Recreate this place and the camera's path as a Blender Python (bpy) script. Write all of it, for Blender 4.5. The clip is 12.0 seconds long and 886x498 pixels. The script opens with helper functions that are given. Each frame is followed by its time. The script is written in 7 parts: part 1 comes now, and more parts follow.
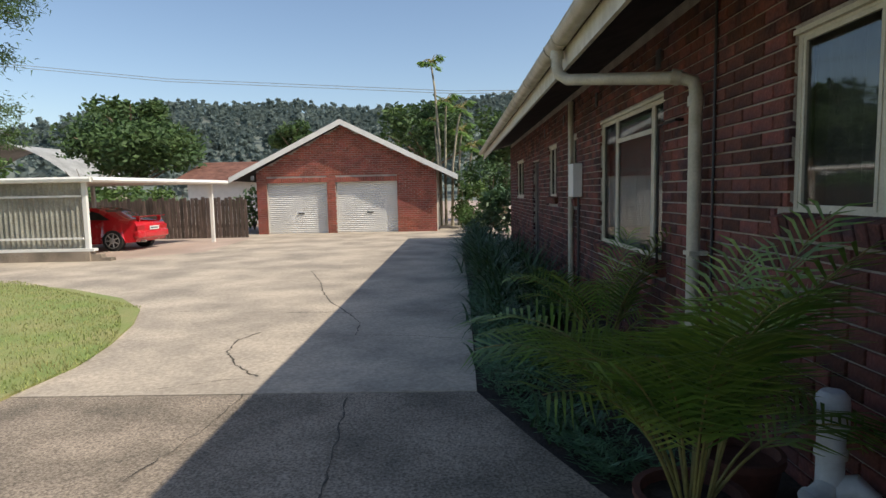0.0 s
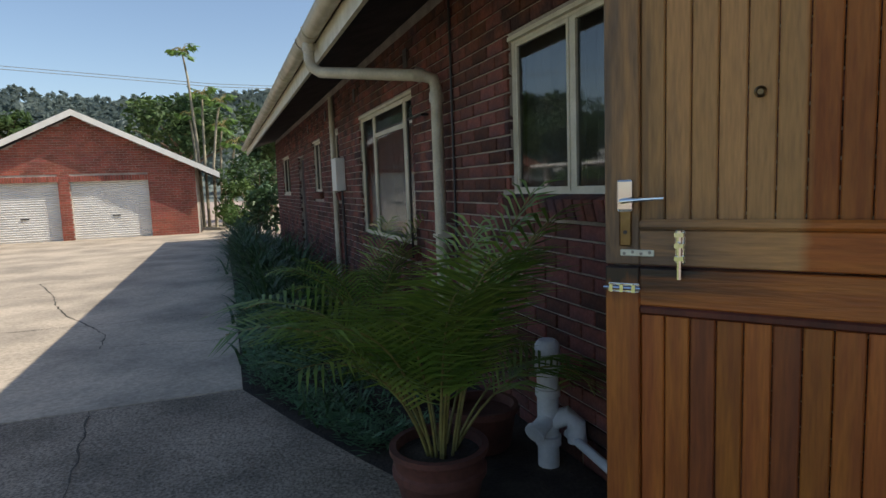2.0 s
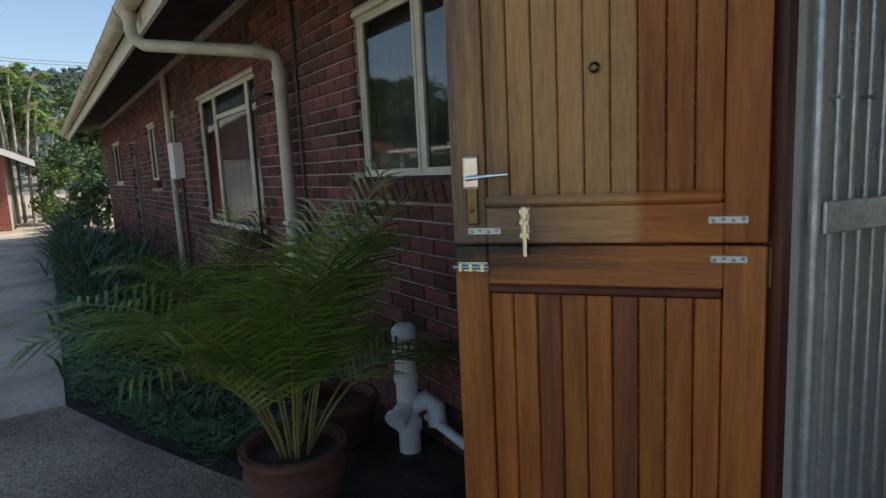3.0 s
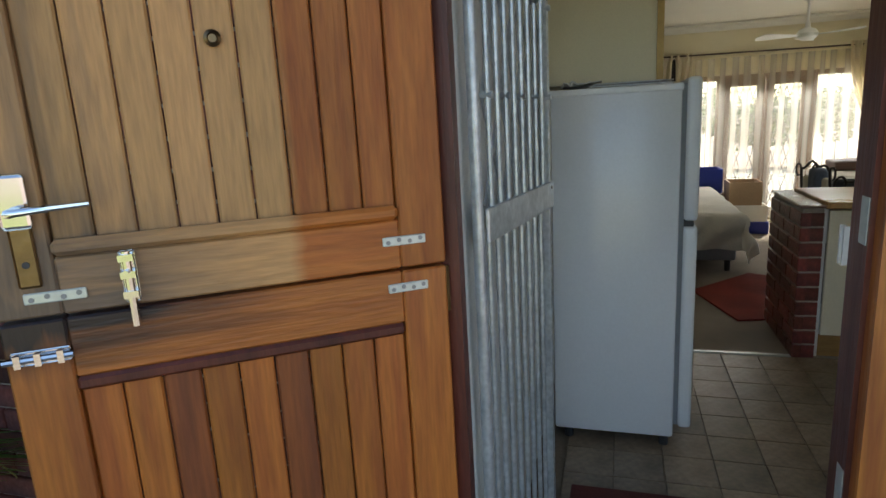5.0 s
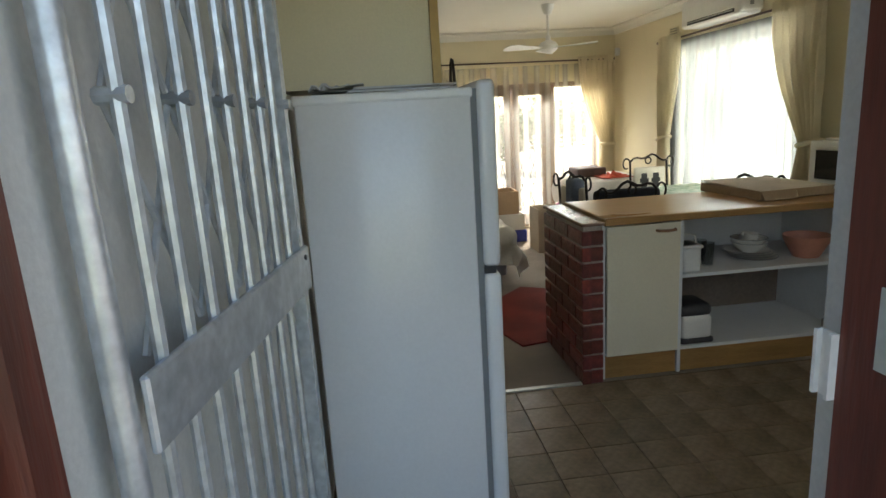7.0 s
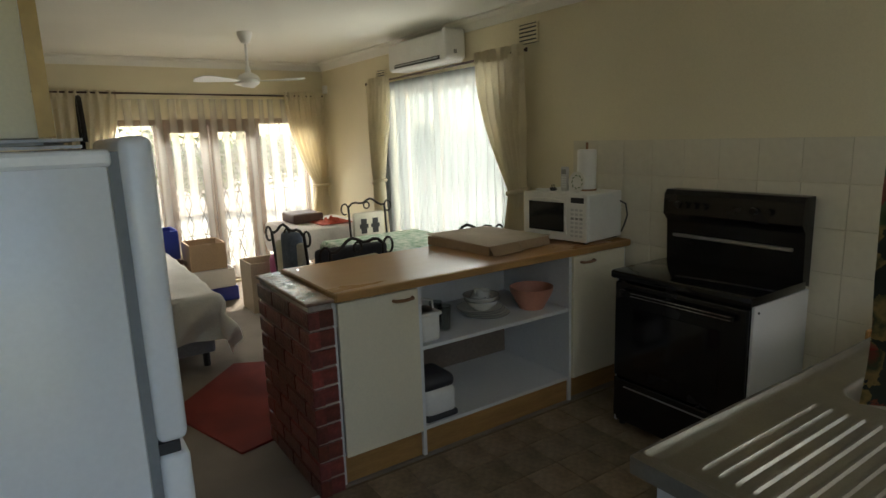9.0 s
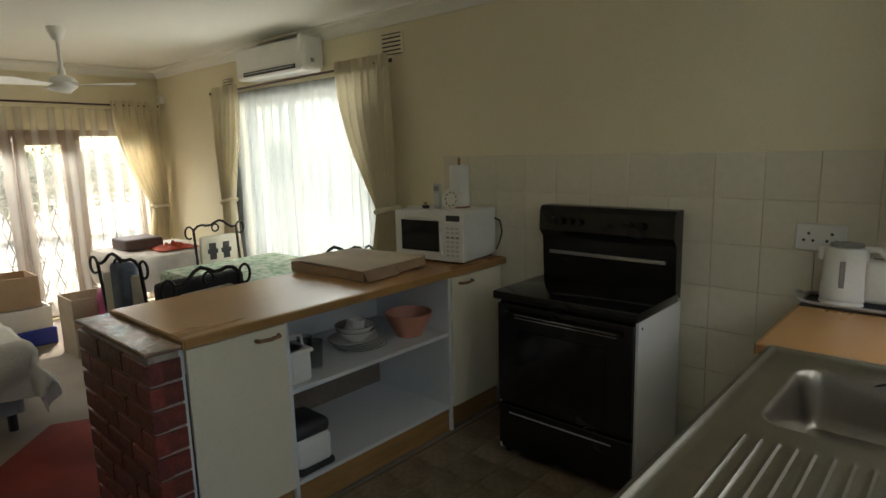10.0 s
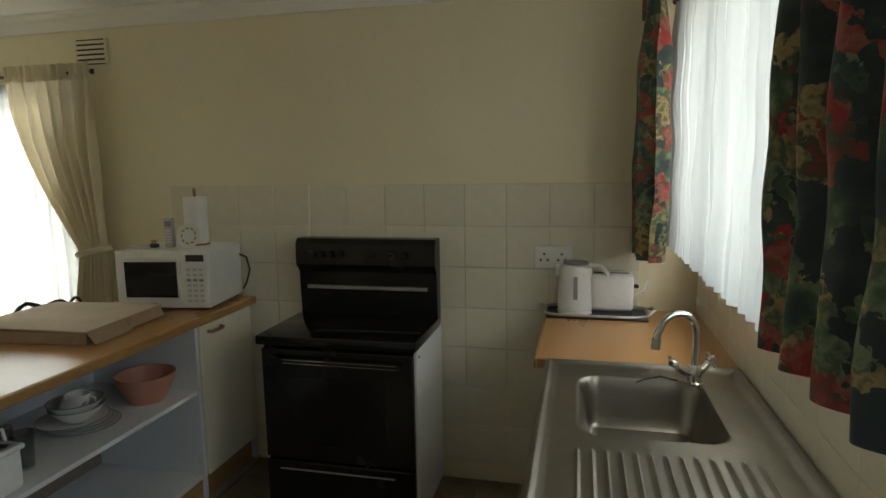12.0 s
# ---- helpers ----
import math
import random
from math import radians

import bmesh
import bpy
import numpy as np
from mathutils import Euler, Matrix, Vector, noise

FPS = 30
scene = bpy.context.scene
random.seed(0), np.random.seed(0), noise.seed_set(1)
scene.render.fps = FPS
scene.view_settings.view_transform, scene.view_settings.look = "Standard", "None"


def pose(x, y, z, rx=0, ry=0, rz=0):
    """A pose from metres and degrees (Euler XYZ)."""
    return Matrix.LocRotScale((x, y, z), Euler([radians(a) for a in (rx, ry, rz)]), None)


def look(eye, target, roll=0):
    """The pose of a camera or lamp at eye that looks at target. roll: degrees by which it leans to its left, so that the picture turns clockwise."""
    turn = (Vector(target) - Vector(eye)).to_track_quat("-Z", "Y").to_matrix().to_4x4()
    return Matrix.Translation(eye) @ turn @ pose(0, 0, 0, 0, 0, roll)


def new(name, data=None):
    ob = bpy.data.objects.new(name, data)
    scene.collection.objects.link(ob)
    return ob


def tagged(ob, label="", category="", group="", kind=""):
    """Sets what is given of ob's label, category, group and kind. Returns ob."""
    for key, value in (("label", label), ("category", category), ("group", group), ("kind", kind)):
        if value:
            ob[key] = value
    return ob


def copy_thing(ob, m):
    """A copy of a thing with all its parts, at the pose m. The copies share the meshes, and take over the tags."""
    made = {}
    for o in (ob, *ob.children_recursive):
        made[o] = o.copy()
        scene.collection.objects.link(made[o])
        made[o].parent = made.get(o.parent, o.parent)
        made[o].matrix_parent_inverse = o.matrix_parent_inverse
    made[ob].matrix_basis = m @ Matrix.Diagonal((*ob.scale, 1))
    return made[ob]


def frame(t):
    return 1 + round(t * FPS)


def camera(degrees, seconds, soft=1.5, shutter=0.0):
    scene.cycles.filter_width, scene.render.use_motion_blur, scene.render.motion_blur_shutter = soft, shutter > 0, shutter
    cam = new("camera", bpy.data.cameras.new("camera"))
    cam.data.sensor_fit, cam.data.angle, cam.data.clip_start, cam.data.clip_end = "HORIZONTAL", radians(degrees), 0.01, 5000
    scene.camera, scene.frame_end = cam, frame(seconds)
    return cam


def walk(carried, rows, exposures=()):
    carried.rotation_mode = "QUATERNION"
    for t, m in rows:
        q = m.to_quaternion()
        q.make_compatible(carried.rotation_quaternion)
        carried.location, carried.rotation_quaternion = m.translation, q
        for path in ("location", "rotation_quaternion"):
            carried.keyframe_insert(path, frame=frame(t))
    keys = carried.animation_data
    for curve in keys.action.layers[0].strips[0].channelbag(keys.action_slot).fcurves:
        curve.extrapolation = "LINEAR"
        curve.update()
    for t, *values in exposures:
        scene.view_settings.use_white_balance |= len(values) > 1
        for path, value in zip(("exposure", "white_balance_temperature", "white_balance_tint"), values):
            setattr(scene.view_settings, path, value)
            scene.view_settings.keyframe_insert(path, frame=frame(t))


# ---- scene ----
cam = camera(73.5, 12.0)
PATH = [
    (0, (-0.095, -0.066, 1.48), (-0.137, 1.925, 1.29), -1.2),
    (0.5, (-0.089, -0.106, 1.465), (0.005, 1.883, 1.274), -1.0),
    (1, (-0.065, -0.125, 1.45), (0.221, 1.845, 1.254), -1.4),
    (1.5, (-0.053, -0.155, 1.432), (0.415, 1.778, 1.228), -1.8),
    (2, (-0.009, -0.174, 1.409), (0.683, 1.69, 1.194), -2.1),
    (2.5, (0.019, -0.171, 1.39), (0.909, 1.604, 1.153), -2.2),
    (2.7, (0.047, -0.157, 1.382), (1.006, 1.58, 1.131), -2.4),
    (4.3, (0.153, 0.24, 1.442), (1.886, 1.15, 1.033), -3.3),
    (4.5, (0.201, 0.257, 1.45), (1.979, 1.074, 1.038), -3.2),
    (5, (0.348, 0.289, 1.451), (2.219, 0.855, 1.029), -3.2),
    (5.5, (0.568, 0.31, 1.453), (2.479, 0.721, 1.033), -3.4),
    (6, (0.769, 0.319, 1.452), (2.705, 0.59, 1.031), -3.5),
    (6.5, (0.95, 0.346, 1.463), (2.902, 0.411, 1.032), -3.2),
    (6.7, (1.017, 0.356, 1.462), (2.969, 0.298, 1.031), -3.3),
    (8.3, (1.521, 0.236, 1.525), (3.367, -0.394, 1.084), -2.6),
    (8.5, (1.582, 0.214, 1.533), (3.393, -0.521, 1.108), -2.3),
    (9, (1.73, 0.149, 1.549), (3.365, -0.939, 1.171), -2.0),
    (9.5, (1.854, 0.107, 1.536), (3.329, -1.195, 1.173), -1.8),
    (10, (1.996, 0.044, 1.535), (3.322, -1.416, 1.198), -1.6),
    (10.5, (2.079, 0.027, 1.545), (3.23, -1.576, 1.223), -1.5),
    (11, (2.211, 0.043, 1.537), (3.024, -1.761, 1.248), -0.9),
    (11.5, (2.295, 0.061, 1.552), (2.869, -1.835, 1.274), -0.8),
    (12, (2.327, 0.071, 1.563), (2.778, -1.858, 1.289), -0.9),
]
walk(cam, [(t, look(eye, target, roll)) for t, eye, target, roll in PATH],
     exposures=[(0, 0.0), (1, -0.05), (1.5, 0.0), (2.5, 0.15), (4.5, 0.9), (5, 1.2), (6.5, 1.7), (8.5, 1.45), (9, 1.3), (9.5, 1.35), (11, 1.6), (12, 1.75)])

# ---- light ----
SUN = Vector((-0.87, 0.33, -1.0)).normalized()
world = bpy.data.worlds.new("world")
scene.world = world
world.use_nodes = True
wn = world.node_tree
sky = wn.nodes.new("ShaderNodeTexSky")
sky.sky_type, sky.sun_disc = "NISHITA", False
sky.sun_elevation = math.asin(-SUN.z)
sky.sun_rotation = math.atan2(-SUN.x, -SUN.y)
sky.dust_density, sky.air_density = 1.0, 1.0
wn.nodes["Background"].inputs[1].default_value = 0.15
wn.links.new(sky.outputs[0], wn.nodes["Background"].inputs[0])
sun = new("sun", bpy.data.lights.new("sun", "SUN"))
sun.data.energy, sun.data.angle, sun.data.color = 4.8, radians(0.6), (1.0, 0.92, 0.79)
sun.rotation_euler = SUN.to_track_quat("-Z", "Y").to_euler()


def window_light(name, where, rot, sx, sy, watts):
    """An added area lamp in place of sky light at a window or door."""
    lamp = new(name, bpy.data.lights.new(name, "AREA"))
    lamp.data.shape, lamp.data.size, lamp.data.size_y, lamp.data.energy = "RECTANGLE", sx, sy, watts
    lamp.data.color = (1.0, 0.97, 0.90)
    lamp.location, lamp.rotation_euler = where, [radians(a) for a in rot]


window_light("lounge_window_light", (5.98, -2.95, 1.25), (90, 0, 0), 1.72, 1.4, 42)
window_light("kitchen_window_light", (1.62, -1.6, 1.7), (0, -90, 0), 0.9, 1.6, 9)
# Added lamp outside above the doors, out of sight, to brighten the lounge.
window_light("garden_door_fill", (8.95, -1.46, 2.0), (0, 52, 0), 0.5, 2.0, 85)

# ---- materials ----


def mat(name, col, rough=0.6, metal=0.0, vary=0.12, scale=6.0, fine=60.0, bump=0.1, col2=None, piece=0.0, stretch=(1, 1, 1), spec=0.5, trans=0.0, coat=0.0):
    """A procedural surface: base colour with broad stains, fine grain and relief; piece: spread between separate pieces."""
    m = bpy.data.materials.new(name)
    m.use_nodes = True
    t, L = m.node_tree, m.node_tree.links.new
    N = t.nodes.new
    b = t.nodes["Principled BSDF"]
    tc, mp = N("ShaderNodeTexCoord"), N("ShaderNodeMapping")
    mp.inputs["Scale"].default_value = stretch
    L(tc.outputs["Object"], mp.inputs[0])
    n1, n2 = N("ShaderNodeTexNoise"), N("ShaderNodeTexNoise")
    n1.inputs["Scale"].default_value, n1.inputs["Detail"].default_value = scale, 5
    n2.inputs["Scale"].default_value, n2.inputs["Detail"].default_value = fine, 4
    L(mp.outputs[0], n1.inputs["Vector"])
    L(mp.outputs[0], n2.inputs["Vector"])
    dark = tuple(c * (1 - 2.2 * vary) for c in col) if col2 is None else col2
    mix = N("ShaderNodeMix")
    mix.data_type = "RGBA"
    ramp = N("ShaderNodeMapRange")
    ramp.inputs["From Min"].default_value, ramp.inputs["From Max"].default_value = 0.35, 0.65
    L(n1.outputs["Fac"], ramp.inputs["Value"])
    L(ramp.outputs[0], mix.inputs["Factor"])
    mix.inputs["A"].default_value, mix.inputs["B"].default_value = (*col, 1), (*[max(c, 0) for c in dark], 1)
    hsv = N("ShaderNodeHueSaturation")
    L(mix.outputs["Result"], hsv.inputs["Color"])
    grain = N("ShaderNodeMapRange")
    grain.inputs["From Min"].default_value, grain.inputs["From Max"].default_value = 0.3, 0.7
    grain.inputs["To Min"].default_value, grain.inputs["To Max"].default_value = 1 - vary, 1 + vary
    L(n2.outputs["Fac"], grain.inputs["Value"])
    if piece:
        info, geo = N("ShaderNodeObjectInfo"), N("ShaderNodeNewGeometry")
        add, frac, pr, mul = N("ShaderNodeMath"), N("ShaderNodeMath"), N("ShaderNodeMapRange"), N("ShaderNodeMath")
        frac.operation, mul.operation = "FRACT", "MULTIPLY"
        L(info.outputs["Random"], add.inputs[0])
        L(geo.outputs["Random Per Island"], add.inputs[1])
        L(add.outputs[0], frac.inputs[0])
        L(frac.outputs[0], pr.inputs["Value"])
        pr.inputs["To Min"].default_value, pr.inputs["To Max"].default_value = 1 - piece, 1 + piece
        L(grain.outputs[0], mul.inputs[0])
        L(pr.outputs[0], mul.inputs[1])
        L(mul.outputs[0], hsv.inputs["Value"])
        hr = N("ShaderNodeMapRange")
        hr.inputs["To Min"].default_value, hr.inputs["To Max"].default_value = 0.5 + piece * 0.018, 0.5 - piece * 0.018
        L(frac.outputs[0], hr.inputs["Value"])
        L(hr.outputs[0], hsv.inputs["Hue"])
    else:
        L(grain.outputs[0], hsv.inputs["Value"])
    L(hsv.outputs[0], b.inputs["Base Color"])
    rr = N("ShaderNodeMapRange")
    rr.inputs["To Min"].default_value, rr.inputs["To Max"].default_value = max(rough - 0.12, 0.02), min(rough + 0.12, 1)
    L(n1.outputs["Fac"], rr.inputs["Value"])
    L(rr.outputs[0], b.inputs["Roughness"])
    b.inputs["Metallic"].default_value = metal
    b.inputs["Specular IOR Level"].default_value = spec
    b.inputs["Coat Weight"].default_value = coat
    if bump:
        bp = N("ShaderNodeBump")
        bp.inputs["Strength"].default_value, bp.inputs["Distance"].default_value = bump, 0.01
        L(n2.outputs["Fac"], bp.inputs["Height"])
        L(bp.outputs[0], b.inputs["Normal"])
    if trans:
        tr, ms = N("ShaderNodeBsdfTranslucent"), N("ShaderNodeMixShader")
        ms.inputs[0].default_value = trans
        L(hsv.outputs[0], tr.inputs[0])
        L(b.outputs[0], ms.inputs[1])
        L(tr.outputs[0], ms.inputs[2])
        L(ms.outputs[0], t.nodes["Material Output"].inputs[0])
    return m


def glass_mat(name, tint=(1, 1, 1), rough=0.02, gloss=0.45):
    m = bpy.data.materials.new(name)
    m.use_nodes = True
    t = m.node_tree
    b, gl, ms, fr = t.nodes["Principled BSDF"], t.nodes.new("ShaderNodeBsdfGlossy"), t.nodes.new("ShaderNodeMixShader"), t.nodes.new("ShaderNodeLayerWeight")
    tp = t.nodes.new("ShaderNodeBsdfTransparent")
    tp.inputs[0].default_value = (*tint, 1)
    gl.inputs["Roughness"].default_value = rough
    fr.inputs[0].default_value = 0.25
    rg = t.nodes.new("ShaderNodeMapRange")
    rg.inputs["To Min"].default_value, rg.inputs["To Max"].default_value = 0.05, gloss
    t.links.new(fr.outputs["Facing"], rg.inputs["Value"])
    t.nodes.remove(b)
    t.links.new(rg.outputs[0], ms.inputs[0])
    t.links.new(tp.outputs[0], ms.inputs[1])
    t.links.new(gl.outputs[0], ms.inputs[2])
    t.links.new(ms.outputs[0], t.nodes["Material Output"].inputs[0])
    return m


def sheer_mat(name, col, clear, lace=0.0, along="X"):
    """Thin net curtain: partly clear, partly glowing with the light behind it, thicker where it is gathered."""
    m = bpy.data.materials.new(name)
    m.use_nodes = True
    t, L = m.node_tree, m.node_tree.links.new
    N = t.nodes.new
    t.nodes.remove(t.nodes["Principled BSDF"])
    tp, tr, df, m1, m2 = N("ShaderNodeBsdfTransparent"), N("ShaderNodeBsdfTranslucent"), N("ShaderNodeBsdfDiffuse"), N("ShaderNodeMixShader"), N("ShaderNodeMixShader")
    tr.inputs[0].default_value = df.inputs[0].default_value = (*col, 1)
    m1.inputs[0].default_value = 0.35
    L(tr.outputs[0], m1.inputs[1])
    L(df.outputs[0], m1.inputs[2])
    tc, wv, rg = N("ShaderNodeTexCoord"), N("ShaderNodeTexWave"), N("ShaderNodeMapRange")
    wv.bands_direction, wv.inputs["Scale"].default_value = along, 2.4
    wv.inputs["Distortion"].default_value, wv.inputs["Detail"].default_value, wv.inputs["Detail Scale"].default_value = 5.0, 3, 1.2
    mp = N("ShaderNodeMapping")
    mp.inputs["Scale"].default_value = (1, 1, 0.06)
    L(tc.outputs["Object"], mp.inputs[0])
    L(mp.outputs[0], wv.inputs[0])
    L(wv.outputs["Fac"], rg.inputs["Value"])
    rg.inputs["To Min"].default_value, rg.inputs["To Max"].default_value = clear - lace, clear + lace
    L(rg.outputs[0], m2.inputs[0])
    L(m1.outputs[0], m2.inputs[1])
    L(tp.outputs[0], m2.inputs[2])
    L(m2.outputs[0], t.nodes["Material Output"].inputs[0])
    return m


def floral_mat(name):
    """Printed cotton: red, ochre and leaf-green blooms on a near-black ground."""
    m = mat(name, (0.1, 0.1, 0.1), 0.85, 0, 0.1, 5, 200, 0.1)
    t, L = m.node_tree, m.node_tree.links.new
    N = t.nodes.new
    b = t.nodes["Principled BSDF"]
    tc, no, vo, rp = N("ShaderNodeTexCoord"), N("ShaderNodeTexNoise"), N("ShaderNodeTexVoronoi"), N("ShaderNodeValToRGB")
    no.inputs["Scale"].default_value, no.inputs["Detail"].default_value = 17, 8
    vo.inputs["Scale"].default_value = 15
    mx = N("ShaderNodeMix")
    mx.data_type = "VECTOR"
    mx.inputs["Factor"].default_value = 0.17
    L(tc.outputs["Object"], no.inputs["Vector"])
    L(tc.outputs["Object"], mx.inputs["A"])
    L(no.outputs["Color"], mx.inputs["B"])
    L(mx.outputs["Result"], vo.inputs["Vector"])
    sep, ad = N("ShaderNodeSeparateColor"), N("ShaderNodeMath")
    L(vo.outputs["Color"], sep.inputs[0])
    L(sep.outputs[0], ad.inputs[0])
    sc = N("ShaderNodeMath")
    sc.operation = "MULTIPLY_ADD"
    L(no.outputs["Fac"], sc.inputs[0])
    sc.inputs[1].default_value, sc.inputs[2].default_value = 1.1, -0.55
    L(sc.outputs[0], ad.inputs[1])
    e = rp.color_ramp.elements
    e[0].position, e[0].color = 0.0, (0.03, 0.04, 0.038, 1)
    e[1].position, e[1].color = 1.0, (0.30, 0.035, 0.03, 1)
    for p, c in ((0.22, (0.045, 0.06, 0.06)), (0.36, (0.07, 0.12, 0.06)), (0.46, (0.18, 0.22, 0.12)), (0.53, (0.07, 0.10, 0.06)), (0.64, (0.36, 0.27, 0.11)), (0.71, (0.06, 0.085, 0.05)), (0.82, (0.24, 0.05, 0.04)), (0.92, (0.30, 0.12, 0.08))):
        k = e.new(p)
        k.color = (*c, 1)
    L(ad.outputs[0], rp.inputs[0])
    L(rp.outputs[0], b.inputs["Base Color"])
    return m


M_BRICK = mat("brick", (0.185, 0.066, 0.045), 0.88, 0, 0.25, 5, 45, 0.6, (0.075, 0.042, 0.044), 0.45, spec=0.25)
M_BRICK_RED = mat("garage_brick", (0.34, 0.10, 0.06), 0.85, 0, 0.15, 2, 30, 0.4, (0.24, 0.075, 0.055), 0.25)
M_BRICK_IN = mat("sealed_brick", (0.20, 0.048, 0.034), 0.35, 0, 0.25, 12, 60, 0.5, (0.085, 0.026, 0.024), 0.35)
M_MORTAR = mat("mortar", (0.44, 0.385, 0.33), 0.95, 0, 0.15, 4, 90, 0.5)
M_CONC = mat("concrete", (0.52, 0.435, 0.335), 0.92, 0, 0.2, 0.9, 30, 0.5, (0.31, 0.265, 0.21), spec=0.3)
M_CONC_DARK = mat("aggregate_concrete", (0.34, 0.275, 0.21), 0.94, 0, 0.5, 1.6, 62, 1.0, (0.18, 0.15, 0.115), spec=0.2)
M_CRACK = mat("crack_filler", (0.10, 0.085, 0.065), 1, 0, 0.2)
M_DUST = mat("red_dust", (0.47, 0.36, 0.29), 0.95, 0, 0.12, 0.5, 30, 0.3)
M_EARTH = mat("soil", (0.055, 0.04, 0.03), 1, 0, 0.3, 5, 50, 0.8)
M_LAWN = mat("lawn", (0.20, 0.26, 0.07), 1, 0, 0.25, 1.5, 70, 0.8, (0.29, 0.28, 0.11))
M_GRASS = mat("grass_blade", (0.26, 0.32, 0.09), 0.8, 0, 0.2, 2, 20, 0, (0.36, 0.33, 0.14), 0.3, trans=0.3)
M_WHITE = mat("white_paint", (0.78, 0.76, 0.70), 0.5, 0, 0.05, 3, 80, 0.06)
M_CREAM = mat("cream_frame_paint", (0.66, 0.61, 0.49), 0.5, 0, 0.08, 8, 90, 0.1, (0.55, 0.50, 0.38))
M_PIPE = mat("cream_plastic_pipe", (0.58, 0.53, 0.42), 0.4, 0, 0.1, 5, 60, 0.05, (0.42, 0.38, 0.28))
M_PVC = mat("white_plastic_pipe", (0.72, 0.74, 0.76), 0.4, 0, 0.06, 8, 50, 0.05)
M_DARKWOOD = mat("dark_stained_timber", (0.05, 0.035, 0.03), 0.8, 0, 0.2, 4, 30, 0.3)
M_ROOF = mat("roof_tile", (0.22, 0.10, 0.07), 0.9, 0, 0.2, 2, 20, 0.3)
M_ROLL = mat("white_roller_steel", (0.74, 0.72, 0.67), 0.45, 0, 0.05, 2, 40, 0.03)
M_FENCE = mat("weathered_fence_board", (0.12, 0.085, 0.065), 0.95, 0, 0.25, 3, 20, 0.4, None, 0.4, (4, 4, 0.5))
M_FIBRE = mat("corrugated_sheet", (0.42, 0.41, 0.34), 0.6, 0, 0.15, 2, 20, 0.1, None, 0, trans=0.3)
M_CARPORT = mat("carport_steel", (0.72, 0.68, 0.58), 0.6, 0, 0.1, 1, 30, 0.05)
M_RED = mat("red_car_paint", (0.52, 0.012, 0.02), 0.25, 0, 0.03, 3, 20, 0, coat=0.8)
M_RUBBER = mat("black_rubber", (0.02, 0.02, 0.02), 0.8, 0, 0.1)
M_ALLOY = mat("alloy", (0.55, 0.55, 0.56), 0.35, 0.9, 0.05)
M_TINT = mat("dark_glass", (0.012, 0.013, 0.015), 0.06, 0, 0.02, 3, 20, 0)
M_LAMP_RED = mat("tail_lamp", (0.35, 0.01, 0.01), 0.15, 0, 0.05)
M_PLATE = mat("number_plate", (0.75, 0.75, 0.72), 0.5, 0, 0.03)
M_DOOR = mat("varnished_door_wood", (0.50, 0.18, 0.032), 0.42, 0, 0.14, 3, 14, 0.12, (0.29, 0.075, 0.018), 0.12, (9, 9, 0.7), coat=0.15)


def worn_door_mat(name, upper, stretch):
    """Door timber: orange varnish, bleached to straw and then grey towards the lock side and the rain-soaked bottom; the lower leaf has one black stain."""
    m = mat(name, (0.43, 0.145, 0.025), 0.42 if not upper else 0.62, 0, 0.16, 3, 16, 0.2, (0.30, 0.085, 0.017), 0.16, stretch, coat=0.0 if upper else 0.12)
    t, L = m.node_tree, m.node_tree.links.new
    N = t.nodes.new
    hsv = [n for n in t.nodes if n.type == "HUE_SAT"][0]
    base = hsv.inputs["Color"].links[0].from_socket
    tc, sep, mp, no = N("ShaderNodeTexCoord"), N("ShaderNodeSeparateXYZ"), N("ShaderNodeMapping"), N("ShaderNodeTexNoise")
    L(tc.outputs["Object"], sep.inputs[0])
    L(tc.outputs["Object"], mp.inputs[0])
    mp.inputs["Scale"].default_value = stretch
    no.inputs["Scale"].default_value, no.inputs["Detail"].default_value = 4.5, 8
    L(mp.outputs[0], no.inputs["Vector"])

    def ramp(axis, lo, hi, rag):
        """0 to 1 along an axis, its edge ragged by the grain."""
        k, r = N("ShaderNodeMath"), N("ShaderNodeMapRange")
        k.operation = "MULTIPLY_ADD"
        L(no.outputs["Fac"], k.inputs[0])
        k.inputs[1].default_value = rag
        L(sep.outputs[axis], k.inputs[2])
        r.inputs["From Min"].default_value, r.inputs["From Max"].default_value = lo + rag / 2, hi + rag / 2
        L(k.outputs[0], r.inputs["Value"])
        return r.outputs[0]

    def both(a, b, op="MULTIPLY"):
        k = N("ShaderNodeMath")
        k.operation = op
        L(a, k.inputs[0])
        L(b, k.inputs[1])
        return k.outputs[0]

    def over(below, colour, fac):
        k = N("ShaderNodeMix")
        k.data_type = "RGBA"
        L(below, k.inputs["A"])
        k.inputs["B"].default_value = (*colour, 1)
        L(fac, k.inputs["Factor"])
        return k.outputs["Result"]

    if upper:
        c = over(base, (0.48, 0.262, 0.098), ramp("X", 0.285, 0.315, 0.03))
        low = both(ramp("Z", 1.40, 1.22, 0.45), ramp("X", 0.36, 0.62, 0.3))
        c = over(c, (0.155, 0.105, 0.065), both(both(low, ramp("X", 0.60, 0.86, 0.5), "MAXIMUM"), ramp("X", 0.10, 0.35, 0.1)))
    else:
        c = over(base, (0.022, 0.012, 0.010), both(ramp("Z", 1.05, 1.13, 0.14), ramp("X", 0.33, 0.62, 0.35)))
    L(c, hsv.inputs["Color"])
    return m


